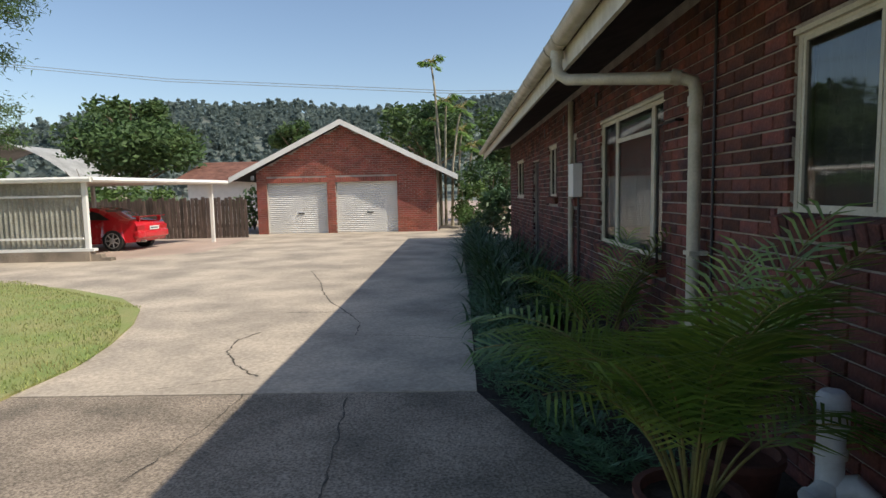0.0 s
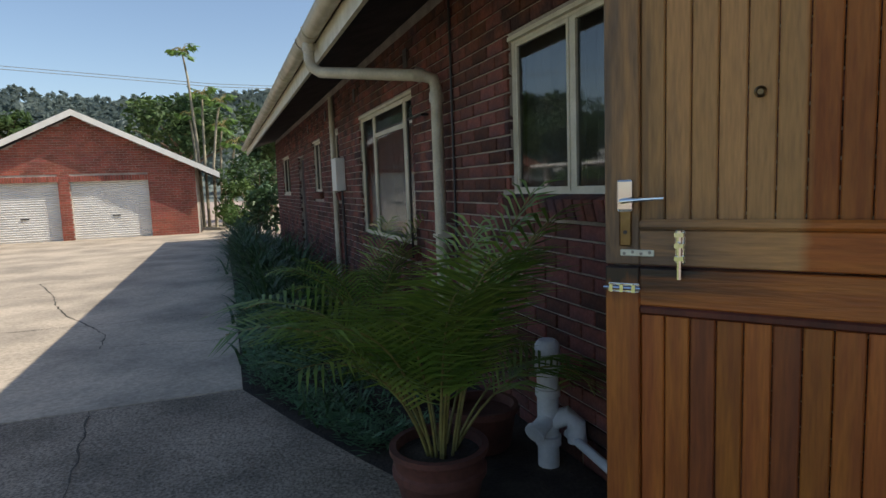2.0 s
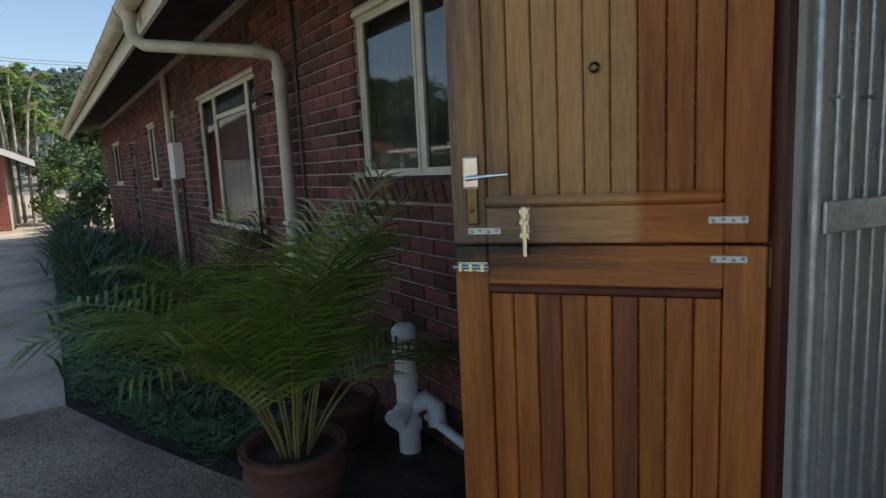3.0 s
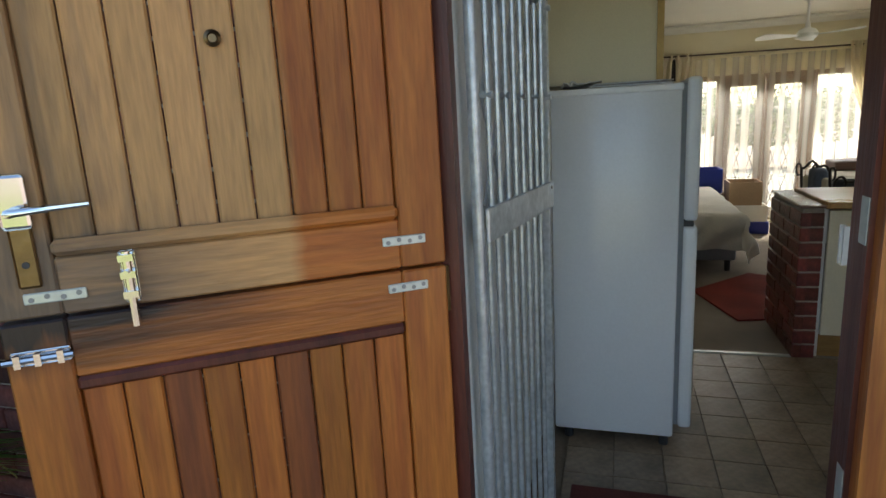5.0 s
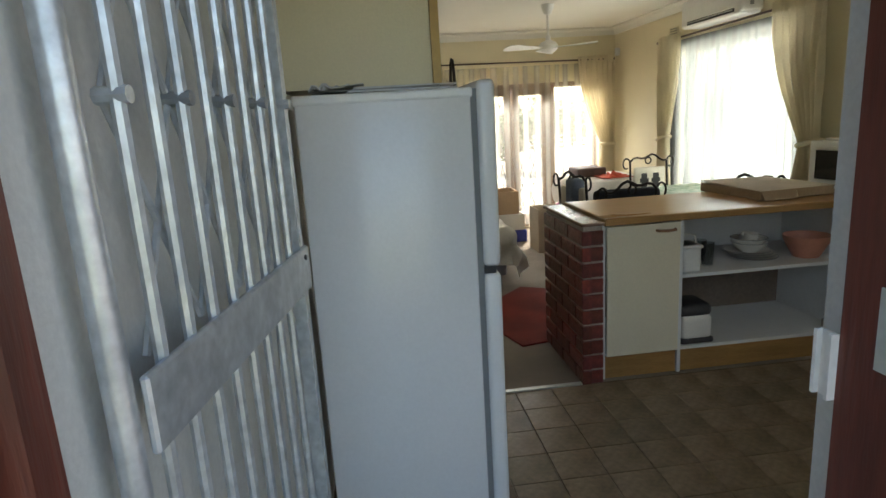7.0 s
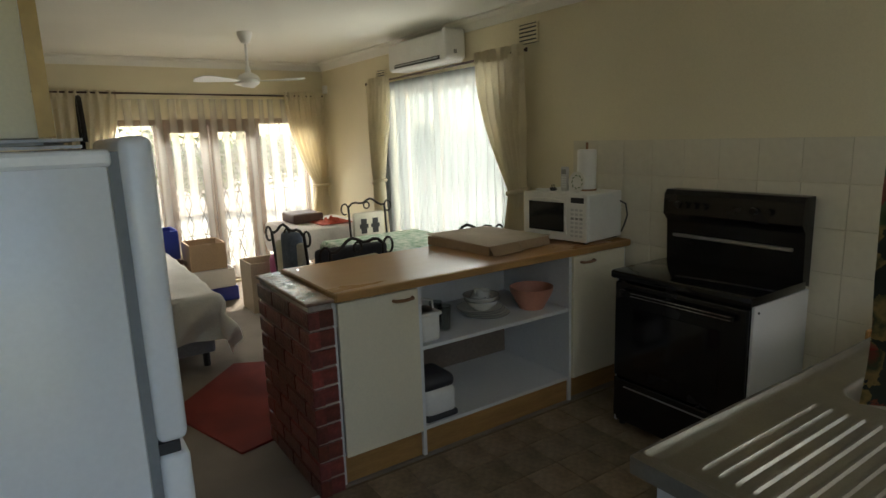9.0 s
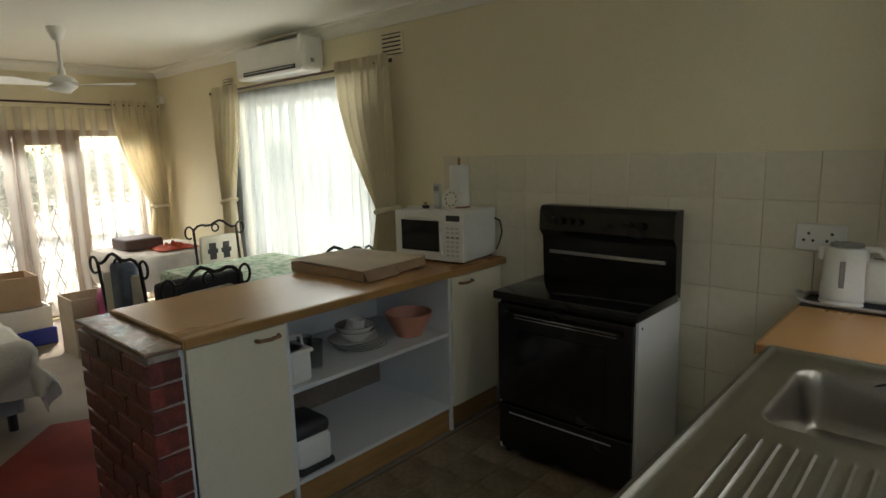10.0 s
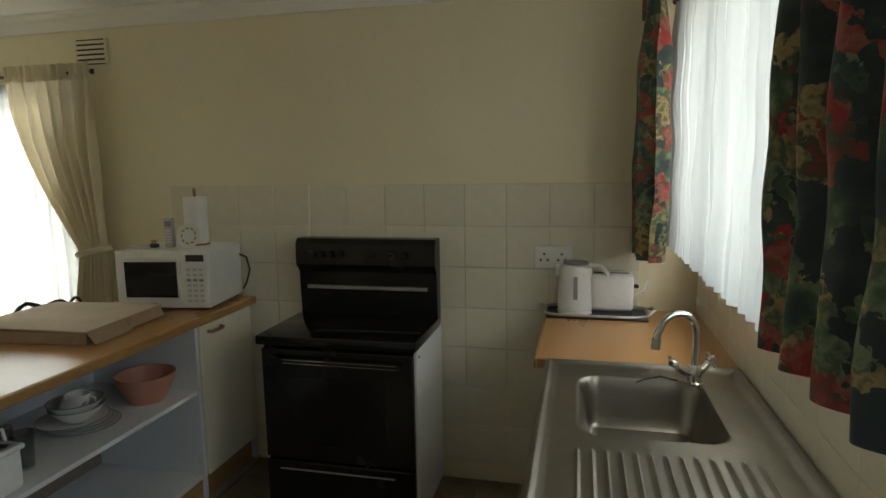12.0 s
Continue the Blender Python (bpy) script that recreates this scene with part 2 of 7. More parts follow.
M_DOOR_UP = worn_door_mat("weathered_door_wood", True, (8, 8, 0.8))
M_RAIL_UP = worn_door_mat("weathered_rail_wood", True, (0.8, 8, 8))
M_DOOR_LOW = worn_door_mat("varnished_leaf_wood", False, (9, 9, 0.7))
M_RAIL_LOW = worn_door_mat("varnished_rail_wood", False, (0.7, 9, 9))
M_DOOR_DEEP = mat("dark_door_board", (0.25, 0.075, 0.018), 0.45, 0, 0.16, 3, 16, 0.15, (0.16, 0.045, 0.014), 0.1, (9, 9, 0.7), coat=0.1)
M_JAMB = mat("mahogany_stained_jamb", (0.12, 0.028, 0.016), 0.45, 0, 0.2, 3, 20, 0.15, None, 0, (6, 6, 0.7))
M_CHROME = mat("chrome", (0.75, 0.75, 0.74), 0.12, 1.0, 0.04, 5, 40, 0)
M_BRASS = mat("aged_brass", (0.20, 0.14, 0.075), 0.35, 1.0, 0.1)
M_ZINC = mat("galvanised_steel", (0.60, 0.63, 0.64), 0.4, 0.6, 0.15, 14, 60, 0.08, (0.45, 0.48, 0.50))
M_ZPLATE = mat("zinc_plate", (0.66, 0.70, 0.66), 0.4, 0.6, 0.08)
M_TERRA = mat("terracotta", (0.14, 0.05, 0.035), 0.8, 0, 0.2, 5, 40, 0.2)
M_PALM = mat("palm_leaf", (0.10, 0.20, 0.028), 0.45, 0, 0.25, 4, 20, 0, (0.20, 0.27, 0.05), 0.35, trans=0.3)
M_PALM_STEM = mat("palm_stem", (0.26, 0.22, 0.06), 0.6, 0, 0.25, 6, 20, 0.1, (0.16, 0.14, 0.05))
M_STRAP = mat("strap_leaf", (0.06, 0.115, 0.045), 0.45, 0, 0.2, 4, 20, 0, (0.05, 0.10, 0.035), 0.3, trans=0.2)
M_COVER = mat("groundcover_leaf", (0.09, 0.20, 0.09), 0.6, 0, 0.2, 4, 20, 0, (0.09, 0.17, 0.08), 0.3, trans=0.2)
M_SHRUB = mat("shrub_leaf", (0.05, 0.11, 0.025), 0.6, 0, 0.25, 0.8, 9, 0, (0.10, 0.16, 0.035), 0.3, trans=0.25)
M_TREE = mat("tree_leaf", (0.04, 0.085, 0.025), 0.7, 0, 0.25, 0.4, 5, 0, (0.07, 0.12, 0.03), 0.3, trans=0.2)
# Far leaves are paled blue-green: the haze of distance is in their colour.
M_FAR = mat("far_leaf_hazed", (0.17, 0.215, 0.20), 1.0, 0, 0.15, 0.05, 1, 0, (0.21, 0.255, 0.23), 0.1, spec=0.0, trans=0.5)
M_PAPAYA = mat("papaya_leaf", (0.17, 0.28, 0.07), 0.5, 0, 0.2, 2, 9, 0, (0.12, 0.21, 0.045), 0.3, trans=0.35)
# The hillside colour carries the same painted haze.
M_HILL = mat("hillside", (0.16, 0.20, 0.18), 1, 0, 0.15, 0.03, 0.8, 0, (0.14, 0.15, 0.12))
M_BARK = mat("bark", (0.20, 0.15, 0.10), 0.95, 0, 0.25, 4, 30, 0.5)
M_PALE_BARK = mat("pale_bark", (0.42, 0.37, 0.26), 0.9, 0, 0.2, 3, 30, 0.3)
M_WALL = mat("cream_wall_paint", (0.76, 0.685, 0.48), 0.55, 0, 0.03, 1.2, 140, 0.06)
M_WALL_SIDE = mat("grey_white_plaster", (0.62, 0.62, 0.58), 0.7, 0, 0.05, 2, 120, 0.1)
M_CEIL = mat("ceiling_paint", (0.80, 0.78, 0.70), 0.8, 0, 0.03, 0.8, 90, 0.03)
M_TILE = mat("white_wall_tile", (0.72, 0.67, 0.53), 0.14, 0, 0.03, 2, 30, 0.02, None, 0.03)
M_FTILE = mat("beige_floor_tile", (0.28, 0.215, 0.145), 0.40, 0, 0.25, 5, 38, 0.1, (0.185, 0.135, 0.085), 0.16)
M_FGROUT = mat("floor_grout", (0.225, 0.175, 0.12), 0.95, 0, 0.1)
M_CARPET = mat("grey_carpet", (0.27, 0.225, 0.18), 1, 0, 0.12, 2, 180, 0.5)
M_RUG = mat("red_rug", (0.25, 0.03, 0.02), 1, 0, 0.15, 3, 160, 0.5)
M_MAT = mat("maroon_mat", (0.10, 0.02, 0.015), 1, 0, 0.15, 3, 120, 0.5)
M_FRIDGE = mat("white_enamel", (0.80, 0.81, 0.82), 0.22, 0, 0.02, 2, 90, 0.04)
M_GREYRUB = mat("grey_seal", (0.22, 0.23, 0.24), 0.6, 0, 0.05)
M_CAB = mat("cream_laminate", (0.76, 0.70, 0.54), 0.4, 0, 0.03, 2, 90, 0.02)
M_SHELF = mat("white_melamine", (0.72, 0.73, 0.73), 0.45, 0, 0.03, 2, 60, 0.02)
M_WTOP = mat("wood_laminate_worktop", (0.45, 0.245, 0.095), 0.3, 0, 0.035, 1.2, 90, 0.015, (0.43, 0.23, 0.088), 0, (3, 0.6, 3))
M_PLINTH = mat("oak_plinth", (0.38, 0.21, 0.07), 0.5, 0, 0.1, 3, 30, 0.05, None, 0, (8, 1, 8))
M_HANDLE = mat("wooden_handle", (0.30, 0.16, 0.08), 0.5, 0, 0.1)
M_BLACK = mat("black_enamel", (0.008, 0.008, 0.008), 0.25, 0, 0.1, 4, 40, 0.02)
M_BGLASS = mat("black_oven_glass", (0.006, 0.006, 0.007), 0.08, 0, 0.02, 3, 20, 0)
M_STEEL = mat("stainless_steel", (0.31, 0.285, 0.245), 0.36, 1.0, 0.06, 5, 180, 0.03, (0.25, 0.235, 0.205))
M_PLASTIC = mat("white_plastic", (0.76, 0.75, 0.71), 0.35, 0, 0.03)
M_GREY = mat("grey_plastic", (0.28, 0.28, 0.27), 0.5, 0, 0.05)
M_DGREY = mat("dark_plastic", (0.035, 0.035, 0.04), 0.5, 0, 0.1)
M_BLUE = mat("blue_plastic", (0.01, 0.03, 0.30), 0.4, 0, 0.05)
M_CARD = mat("cardboard", (0.40, 0.28, 0.17), 0.9, 0, 0.08, 4, 60, 0.1)
M_CARD_L = mat("pale_cardboard", (0.56, 0.46, 0.33), 0.9, 0, 0.06, 4, 60, 0.1)
M_PINK = mat("pink_plastic", (0.56, 0.25, 0.17), 0.45, 0, 0.05)
M_MAGENTA = mat("pink_bag", (0.42, 0.06, 0.20), 0.7, 0, 0.1)
M_CHINA = mat("white_china", (0.78, 0.76, 0.70), 0.15, 0, 0.02)
M_GLASS = glass_mat("window_glass", (0.92, 0.95, 0.93))
# Front panes tinted dark, so curtains behind and sky reflections look dimmer.
M_GLASS_DIM = glass_mat("dimmed_window_glass", (0.50, 0.52, 0.52), 0.03, 0.30)
M_TUMBLER = glass_mat("tumbler_glass", (0.8, 0.83, 0.83))
M_QUILT = mat("white_quilt", (0.68, 0.65, 0.59), 0.95, 0, 0.05, 5, 100, 0.3)
M_BEDBASE = mat("grey_bed_base", (0.30, 0.31, 0.34), 0.9, 0, 0.1, 3, 90, 0.2)
M_CURTAIN = mat("cream_curtain", (0.80, 0.72, 0.53), 0.9, 0, 0.06, 3, 150, 0.2, trans=0.35)
M_SHEER = sheer_mat("lounge_sheer", (0.17, 0.18, 0.175), 0.15, 0.12)
M_SHEER_FD = sheer_mat("door_sheer", (0.85, 0.80, 0.70), 0.70, 0.12, "Y")
M_SHEER_K = sheer_mat("kitchen_sheer", (0.50, 0.52, 0.53), 0.13, 0.08, "Y")
M_FLORAL = floral_mat("floral_cotton")
M_ROD = mat("bronze_rod", (0.08, 0.05, 0.035), 0.4, 0.6, 0.1)
M_IRON = mat("wrought_iron", (0.02, 0.016, 0.014), 0.5, 0.4, 0.1)
M_CLOTH_G = mat("green_print_cloth", (0.20, 0.32, 0.20), 0.9, 0, 0.1, 22, 90, 0.1, (0.58, 0.60, 0.50))
M_CLOTH_W = mat("white_tablecloth", (0.72, 0.67, 0.61), 0.9, 0, 0.08, 8, 100, 0.2)
M_CUSHION = mat("cream_cushion", (0.62, 0.58, 0.47), 0.95, 0, 0.05)
M_BAG = mat("black_nylon_bag", (0.02, 0.022, 0.03), 0.7, 0, 0.2, 8, 60, 0.2)
M_DENIM = mat("blue_grey_cloth", (0.14, 0.17, 0.23), 0.9, 0, 0.15)
M_ORANGE = mat("orange_red_cloth", (0.50, 0.075, 0.03), 0.9, 0, 0.15, 10)
M_SUIT = mat("brown_case", (0.10, 0.05, 0.035), 0.6, 0, 0.15)
M_FRAMEWOOD = mat("brown_window_timber", (0.22, 0.14, 0.09), 0.6, 0, 0.12, 3, 30, 0.1, None, 0, (5, 5, 1))
M_PAVE = mat("sunlit_paving", (0.55, 0.50, 0.43), 0.9, 0, 0.12, 1, 20, 0.2)
M_PAPER = mat("paper", (0.66, 0.66, 0.66), 0.8, 0, 0.08, 20)
M_SILVER = mat("silver_plastic", (0.55, 0.55, 0.54), 0.4, 0.3, 0.03)
M_TEXT = mat("dark_print", (0.05, 0.05, 0.05), 0.8, 0, 0.02)
M_EDGE = mat("yellow_pine_edge", (0.52, 0.34, 0.10), 0.5, 0, 0.1, 3, 30, 0.05)
M_SHELL = mat("grey_shed_sheeting", (0.36, 0.36, 0.34), 0.8, 0, 0.15, 0.6, 8, 0.1)
M_BACK = mat("taupe_back", (0.24, 0.19, 0.15), 0.8, 0, 0.1, 3, 50, 0.1)
M_CAP = mat("mortar_smeared_cap", (0.30, 0.20, 0.15), 0.22, 0, 0.2, 9, 50, 0.3, (0.13, 0.06, 0.05), spec=0.6)
M_PTILE = mat("painted_dish_pattern", (0.16, 0.24, 0.10), 0.4, 0, 0.1)

# ---- building helpers ----


def box(bm, x0, x1, y0, y1, z0, z1, m=None):
    vs = [bm.verts.new((x, y, z)) for x in (min(x0, x1), max(x0, x1)) for y in (min(y0, y1), max(y0, y1)) for z in (min(z0, z1), max(z0, z1))]
    if m is not None:
        for v in vs:
            v.co = m @ v.co
    for f in ((0, 1, 3, 2), (4, 6, 7, 5), (0, 4, 5, 1), (2, 3, 7, 6), (0, 2, 6, 4), (1, 5, 7, 3)):
        bm.faces.new([vs[i] for i in f])
    return bm


def boxes(*dims):
    bm = bmesh.new()
    for d in dims:
        box(bm, *d)
    return bm


def rbox(x0, x1, y0, y1, z0, z1, r=0.01, seg=2):
    """A box with rounded edges."""
    bm = boxes((x0, x1, y0, y1, z0, z1))
    bmesh.ops.bevel(bm, geom=list(bm.edges), offset=r, segments=seg, affect="EDGES", profile=0.5)
    return bm


def tube(bm, pts, r, n=8, r2=None):
    """A round bar along points, its radius going from r to r2."""
    pts = [Vector(p) for p in pts]
    r2 = r if r2 is None else r2
    rings = []
    side = None
    for i, p in enumerate(pts):
        d = (pts[min(i + 1, len(pts) - 1)] - pts[max(i - 1, 0)]).normalized()
        if side is None:
            side = d.orthogonal().normalized()
        side = (side - d * side.dot(d)).normalized()
        up = d.cross(side)
        rad = r + (r2 - r) * i / max(len(pts) - 1, 1)
        rings.append([bm.verts.new(p + (side * math.cos(a) + up * math.sin(a)) * rad) for a in [2 * math.pi * k / n for k in range(n)]])
    for a, b in zip(rings, rings[1:]):
        for k in range(n):
            bm.faces.new((a[k], a[(k + 1) % n], b[(k + 1) % n], b[k]))
    bm.faces.new(rings[0][::-1])
    bm.faces.new(rings[-1])
    return bm


def bar(*args, **kw):
    return tube(bmesh.new(), *args, **kw)


def lathe(prof, n=24, at=(0, 0, 0)):
    """A turned shape from (radius, height) pairs."""
    bm = bmesh.new()
    rings = [[bm.verts.new((at[0] + r * math.cos(2 * math.pi * k / n), at[1] + r * math.sin(2 * math.pi * k / n), at[2] + z)) for k in range(n)] for r, z in prof]
    for a, b in zip(rings, rings[1:]):
        for k in range(n):
            bm.faces.new((a[k], a[(k + 1) % n], b[(k + 1) % n], b[k]))
    if prof[0][0] > 1e-4:
        bm.faces.new(rings[0][::-1])
    if prof[-1][0] > 1e-4:
        bm.faces.new(rings[-1])
    return bm


def sheet(fn, nu, nv, thick=0.0):
    """A surface from fn(u, v), u and v in 0 to 1."""
    bm = bmesh.new()
    g = [[bm.verts.new(fn(i / nu, j / nv)) for j in range(nv + 1)] for i in range(nu + 1)]
    for i in range(nu):
        for j in range(nv):
            bm.faces.new((g[i][j], g[i + 1][j], g[i + 1][j + 1], g[i][j + 1]))
    if thick:
        bm.normal_update()
        bmesh.ops.solidify(bm, geom=list(bm.faces), thickness=thick)
    return bm


def prism(pts, z0, z1):
    bm = bmesh.new()
    lo, hi = [bm.verts.new((x, y, z0)) for x, y in pts], [bm.verts.new((x, y, z1)) for x, y in pts]
    bm.faces.new(lo[::-1])
    bm.faces.new(hi)
    for i in range(len(pts)):
        j = (i + 1) % len(pts)
        bm.faces.new((lo[i], lo[j], hi[j], hi[i]))
    return bm


def mesh_of(name, bm, material, smooth=False):
    bm.normal_update()
    bmesh.ops.recalc_face_normals(bm, faces=list(bm.faces))
    me = bpy.data.meshes.new(name)
    bm.to_mesh(me)
    bm.free()
    me.materials.append(material)
    if smooth:
        me.shade_smooth()
        me.set_sharp_from_angle(angle=radians(40))
    return me


def part(name, bm, material, parent=None, label="", smooth=False):
    ob = new(name, mesh_of(name, bm, material, smooth))
    if parent is not None:
        ob.parent = parent
        root = parent
        while root.parent:
            root = root.parent
        ob.matrix_parent_inverse = Matrix.Identity(4) if root.get("local") else Matrix.Translation(-root.location)
        if parent is not root:
            ob.matrix_parent_inverse = Matrix.Identity(4)
    return tagged(ob, label)


def thing(name, label, category, at=(0, 0, 0), group="", local=False, kind=""):
    """The base of a thing; its parts are given in the world, or, if local, round the base."""
    e = new(name)
    e.empty_display_size = 0.1
    e.location = at
    if local:
        e["local"] = 1
    return tagged(e, label, category, group, kind)


def solid(name, bm, material, label, category, group="", kind="", smooth=False):
    return tagged(part(name, bm, material, None, "", smooth), label, category, group, kind)


def structure(name, bm, material, label, category="", smooth=False):
    return tagged(part(name, bm, material, None, "", smooth), label, category, "", "structure")


def wall_panels(axis, p0, p1, a0, a1, z0, z1, holes):
    """A wall between p0 and p1 across, a0 to a1 along, with holes (a, b, z, z)."""
    bm = bmesh.new()

    def put(a, b, c, d):
        if b - a > 1e-4 and d - c > 1e-4:
            box(bm, *((p0, p1, a, b) if axis == "x" else (a, b, p0, p1)), c, d)
    cuts = sorted({a0, a1, *[h[0] for h in holes], *[h[1] for h in holes]})
    for a, b in zip(cuts, cuts[1:]):
        z = z0
        for h in sorted([h for h in holes if h[0] <= a + 1e-6 and h[1] >= b - 1e-6], key=lambda h: h[2]):
            put(a, b, z, h[2])
            z = h[3]
        put(a, b, z, z1)
    return bm


def leaf_cloud(bm, c, r, n, size, rng, squash=1.0, droop=0.0):
    """Many small leaves in an uneven cloud."""
    for _ in range(n):
        d = Vector((rng.gauss(0, 1), rng.gauss(0, 1), rng.gauss(0, 1))).normalized()
        rad = r * (0.55 + 0.5 * rng.random()) * (0.8 + 0.35 * noise.noise(d * 2.3 + Vector(c)))
        p = Vector(c) + Vector((d.x * rad, d.y * rad, d.z * rad * squash))
        a = Vector((rng.gauss(0, 1), rng.gauss(0, 1), rng.gauss(0, 0.6) - droop)).normalized()
        b = a.orthogonal().normalized()
        b = (Matrix.Rotation(rng.random() * 6.28, 3, a) @ b)
        s = size * (0.6 + 0.8 * rng.random())
        v = [bm.verts.new(p + a * s * u + b * s * w) for u, w in ((-0.8, 0), (0, 0.38), (0.9, 0), (0, -0.38))]
        bm.faces.new(v)


# ---- ground ----
GZ = -0.05


def ground_z(x, y):
    return GZ


ground = structure("ground", sheet(lambda u, v: Vector((-400 + 800 * u, -300 + 1000 * v, GZ - 0.06)), 8, 8), M_DUST, "dry reddish earth reaching to the hills")
drive = structure("driveway", prism([(-16, 4.40), (0.05, 4.40), (0.1, 9), (0.1, 19), (1.4, 23.5), (3.2, 30), (-0.6, 30), (-0.75, 23.9), (-8.2, 23.9), (-16, 15.5)], GZ - 0.15, GZ), M_CONC, "cracked pale concrete driveway", "driveway")
apron = structure("pavement", prism([(-16, -6), (1.66, -6), (1.66, 1.7), (0.95, 2.1), (0.62, 2.85), (0.36, 3.5), (0.05, 4.385), (-16, 4.385)], GZ - 0.15, GZ - 0.004), M_CONC_DARK, "dark exposed-aggregate concrete slab", "pavement")
structure("dusty_forecourt", prism([(-16, 15.2), (-9.0, 14.5), (-7.2, 16.5), (-7.6, 21.9), (-16, 21.9)], GZ - 0.1, GZ + 0.004), M_DUST, "reddish dusty ground under the carport", "ground")
rng = random.Random(4)


def crack(pts, w=0.012):
    bm = bmesh.new()
    prev = None
    path = []
    for (x0, y0), (x1, y1) in zip(pts, pts[1:]):
        for k in range(10):
            f = k / 10
            path.append((x0 + (x1 - x0) * f + rng.gauss(0, 0.009), y0 + (y1 - y0) * f + rng.gauss(0, 0.009)))
    for (x0, y0), (x1, y1) in zip(path, path[1:]):
        d = Vector((y1 - y0, x0 - x1, 0)).normalized() * w * (0.3 + rng.random()) / 2
        a, b = Vector((x0, y0, GZ + 0.004)), Vector((x1, y1, GZ + 0.004))
        e = d * 0.8
        bm.faces.new([bm.verts.new(p) for p in (a - d, a + d, b + e, b - e)])
    return bm


for pts, w in (([(-1.2, 6.26), (-1.25, 6.9), (-1.5, 7.47), (-1.9, 8.3), (-2.15, 9.0), (-2.47, 10.2), (-3.1, 12)], 0.018), ([(-1.82, 4.83), (-2.13, 5.2), (-2.38, 5.68), (-2.45, 6.1), (-2.3, 6.5)], 0.02),
               ([(0.1, 7.48), (-1.5, 7.5), (-4.2, 7.8)], 0.012), ([(0.1, 6.0), (-0.6, 6.2), (-1.2, 6.26)], 0.008), ([(-0.95, 4.38), (-0.85, 3.4), (-0.8, 2.6), (-0.7, 1.4)], 0.014),
               ([(-1.75, 4.38), (-1.78, 3.7), (-1.95, 2.9)], 0.009), ([(-3.0, 12.2), (-1.0, 12.3), (0.1, 12.2)], 0.015), ([(-5.5, 12.6), (-3.0, 12.2)], 0.015), ([(-4.6, 9.6), (-3.4, 10.4), (-2.47, 10.2)], 0.012), ([(-2.6, 4.5), (-1.82, 4.83)], 0.008)):
    tagged(part("crack", crack(pts, w), M_CRACK, drive), "dark earth-filled crack")
tagged(part("joint", boxes((-16, 0.06, 4.384, 4.401, GZ - 0.05, GZ - 0.012)), M_CRACK, drive), "dark open joint between slabs")
LAWN = [(-3.62, 4.5), (-3.6, 5.2), (-3.75, 6.0), (-4.05, 7.0), (-4.45, 7.9), (-5.2, 8.8), (-6.6, 9.8), (-8.4, 10.7), (-13, 12.0), (-22, 13), (-22, -6), (-3.9, -6)]
structure("lawn", prism(LAWN, GZ - 0.04, GZ + 0.02), M_LAWN, "sunlit patchy mown lawn", "lawn")
bm = bmesh.new()
for _ in range(14000):
    y = 4.4 + 6.5 * rng.random()
    edge = -3.6 if y < 5.2 else -3.6 - 0.30 * (y - 5.2) ** 1.6 * 0.82 if y < 8 else -4.5 - 1.35 * (y - 8)
    x = edge - 5.5 * rng.random() ** 1.5 + 0.02
    h, a = 0.02 + 0.03 * rng.random(), rng.random() * 6.28
    dx, dy = 0.006 * math.cos(a), 0.006 * math.sin(a)
    bm.faces.new([bm.verts.new(p) for p in ((x - dx, y - dy, GZ + 0.018), (x + dx, y + dy, GZ + 0.018), (x + dy * 3, y - dx * 3, GZ + 0.018 + h))])
solid("grass", bm, M_GRASS, "short dry green grass blades on the lawn", "grass", kind="stuff")
structure("flower_bed_soil", prism([(0.05, 4.39), (0.36, 3.5), (0.62, 2.85), (0.95, 2.1), (1.66, 1.7), (1.66, 18.7), (0.1, 18.7), (0.1, 9)], GZ - 0.12, GZ - 0.01), M_EARTH, "dark soil of the planted border along the house", "soil")

# ---- the house shell ----
XO, XI = 1.68, 1.80
YW, XF, CEIL = -2.71, 8.45, 2.40
FRONT_HOLES = [(-0.245, 0.70, -0.06, 2.12), (-2.45, -0.72, 1.18, 2.14), (1.86, 3.14, 1.32, 2.27), (5.05, 7.25, 0.83, 2.27), (8.62, 9.05, 1.35, 2.27), (10.3, 11.15, 1.35, 2.27), (12.5, 13.4, -0.06, 2.1), (15.2, 16.8, 1.32, 2.27)]
wall_front = structure("wall_front", wall_panels("x", XO + 0.012, XI, -3.0, 18.7, -0.25, 2.9, FRONT_HOLES), M_MORTAR, "long red-brown face-brick wall of the house", "wall")
structure("wall_front_lining", wall_panels("x", XI + 0.002, XI + 0.012, YW, 0.62, 0, CEIL, [FRONT_HOLES[0], FRONT_HOLES[1]]), M_WALL, "cream painted plaster inside the front wall", "wall")
wall_south = structure("wall_south", wall_panels("y", YW - 0.24, YW, XI, XF + 0.24, -0.25, 2.9, [(5.1, 6.86, 0.5, 1.98)]), M_WALL, "cream painted wall with a wide window", "wall")
structure("wall_kitchen_north", boxes((XI + 0.012, 4.0, 0.62, 0.75, 0, CEIL)), M_WALL_SIDE, "plastered kitchen side wall", "wall")
structure("wall_lounge_north", boxes((3.95, XF, 1.9, 2.05, 0, CEIL), (3.88, 4.0, 0.75, 2.05, 0, CEIL)), M_WALL, "cream lounge wall", "wall")
structure("wall_east", wall_panels("x", XF, XF + 0.24, YW, 2.05, -0.25, 2.9, [(-2.50, -0.42, 0.02, 1.80)]), M_WALL, "cream wall with glazed garden doors", "wall")
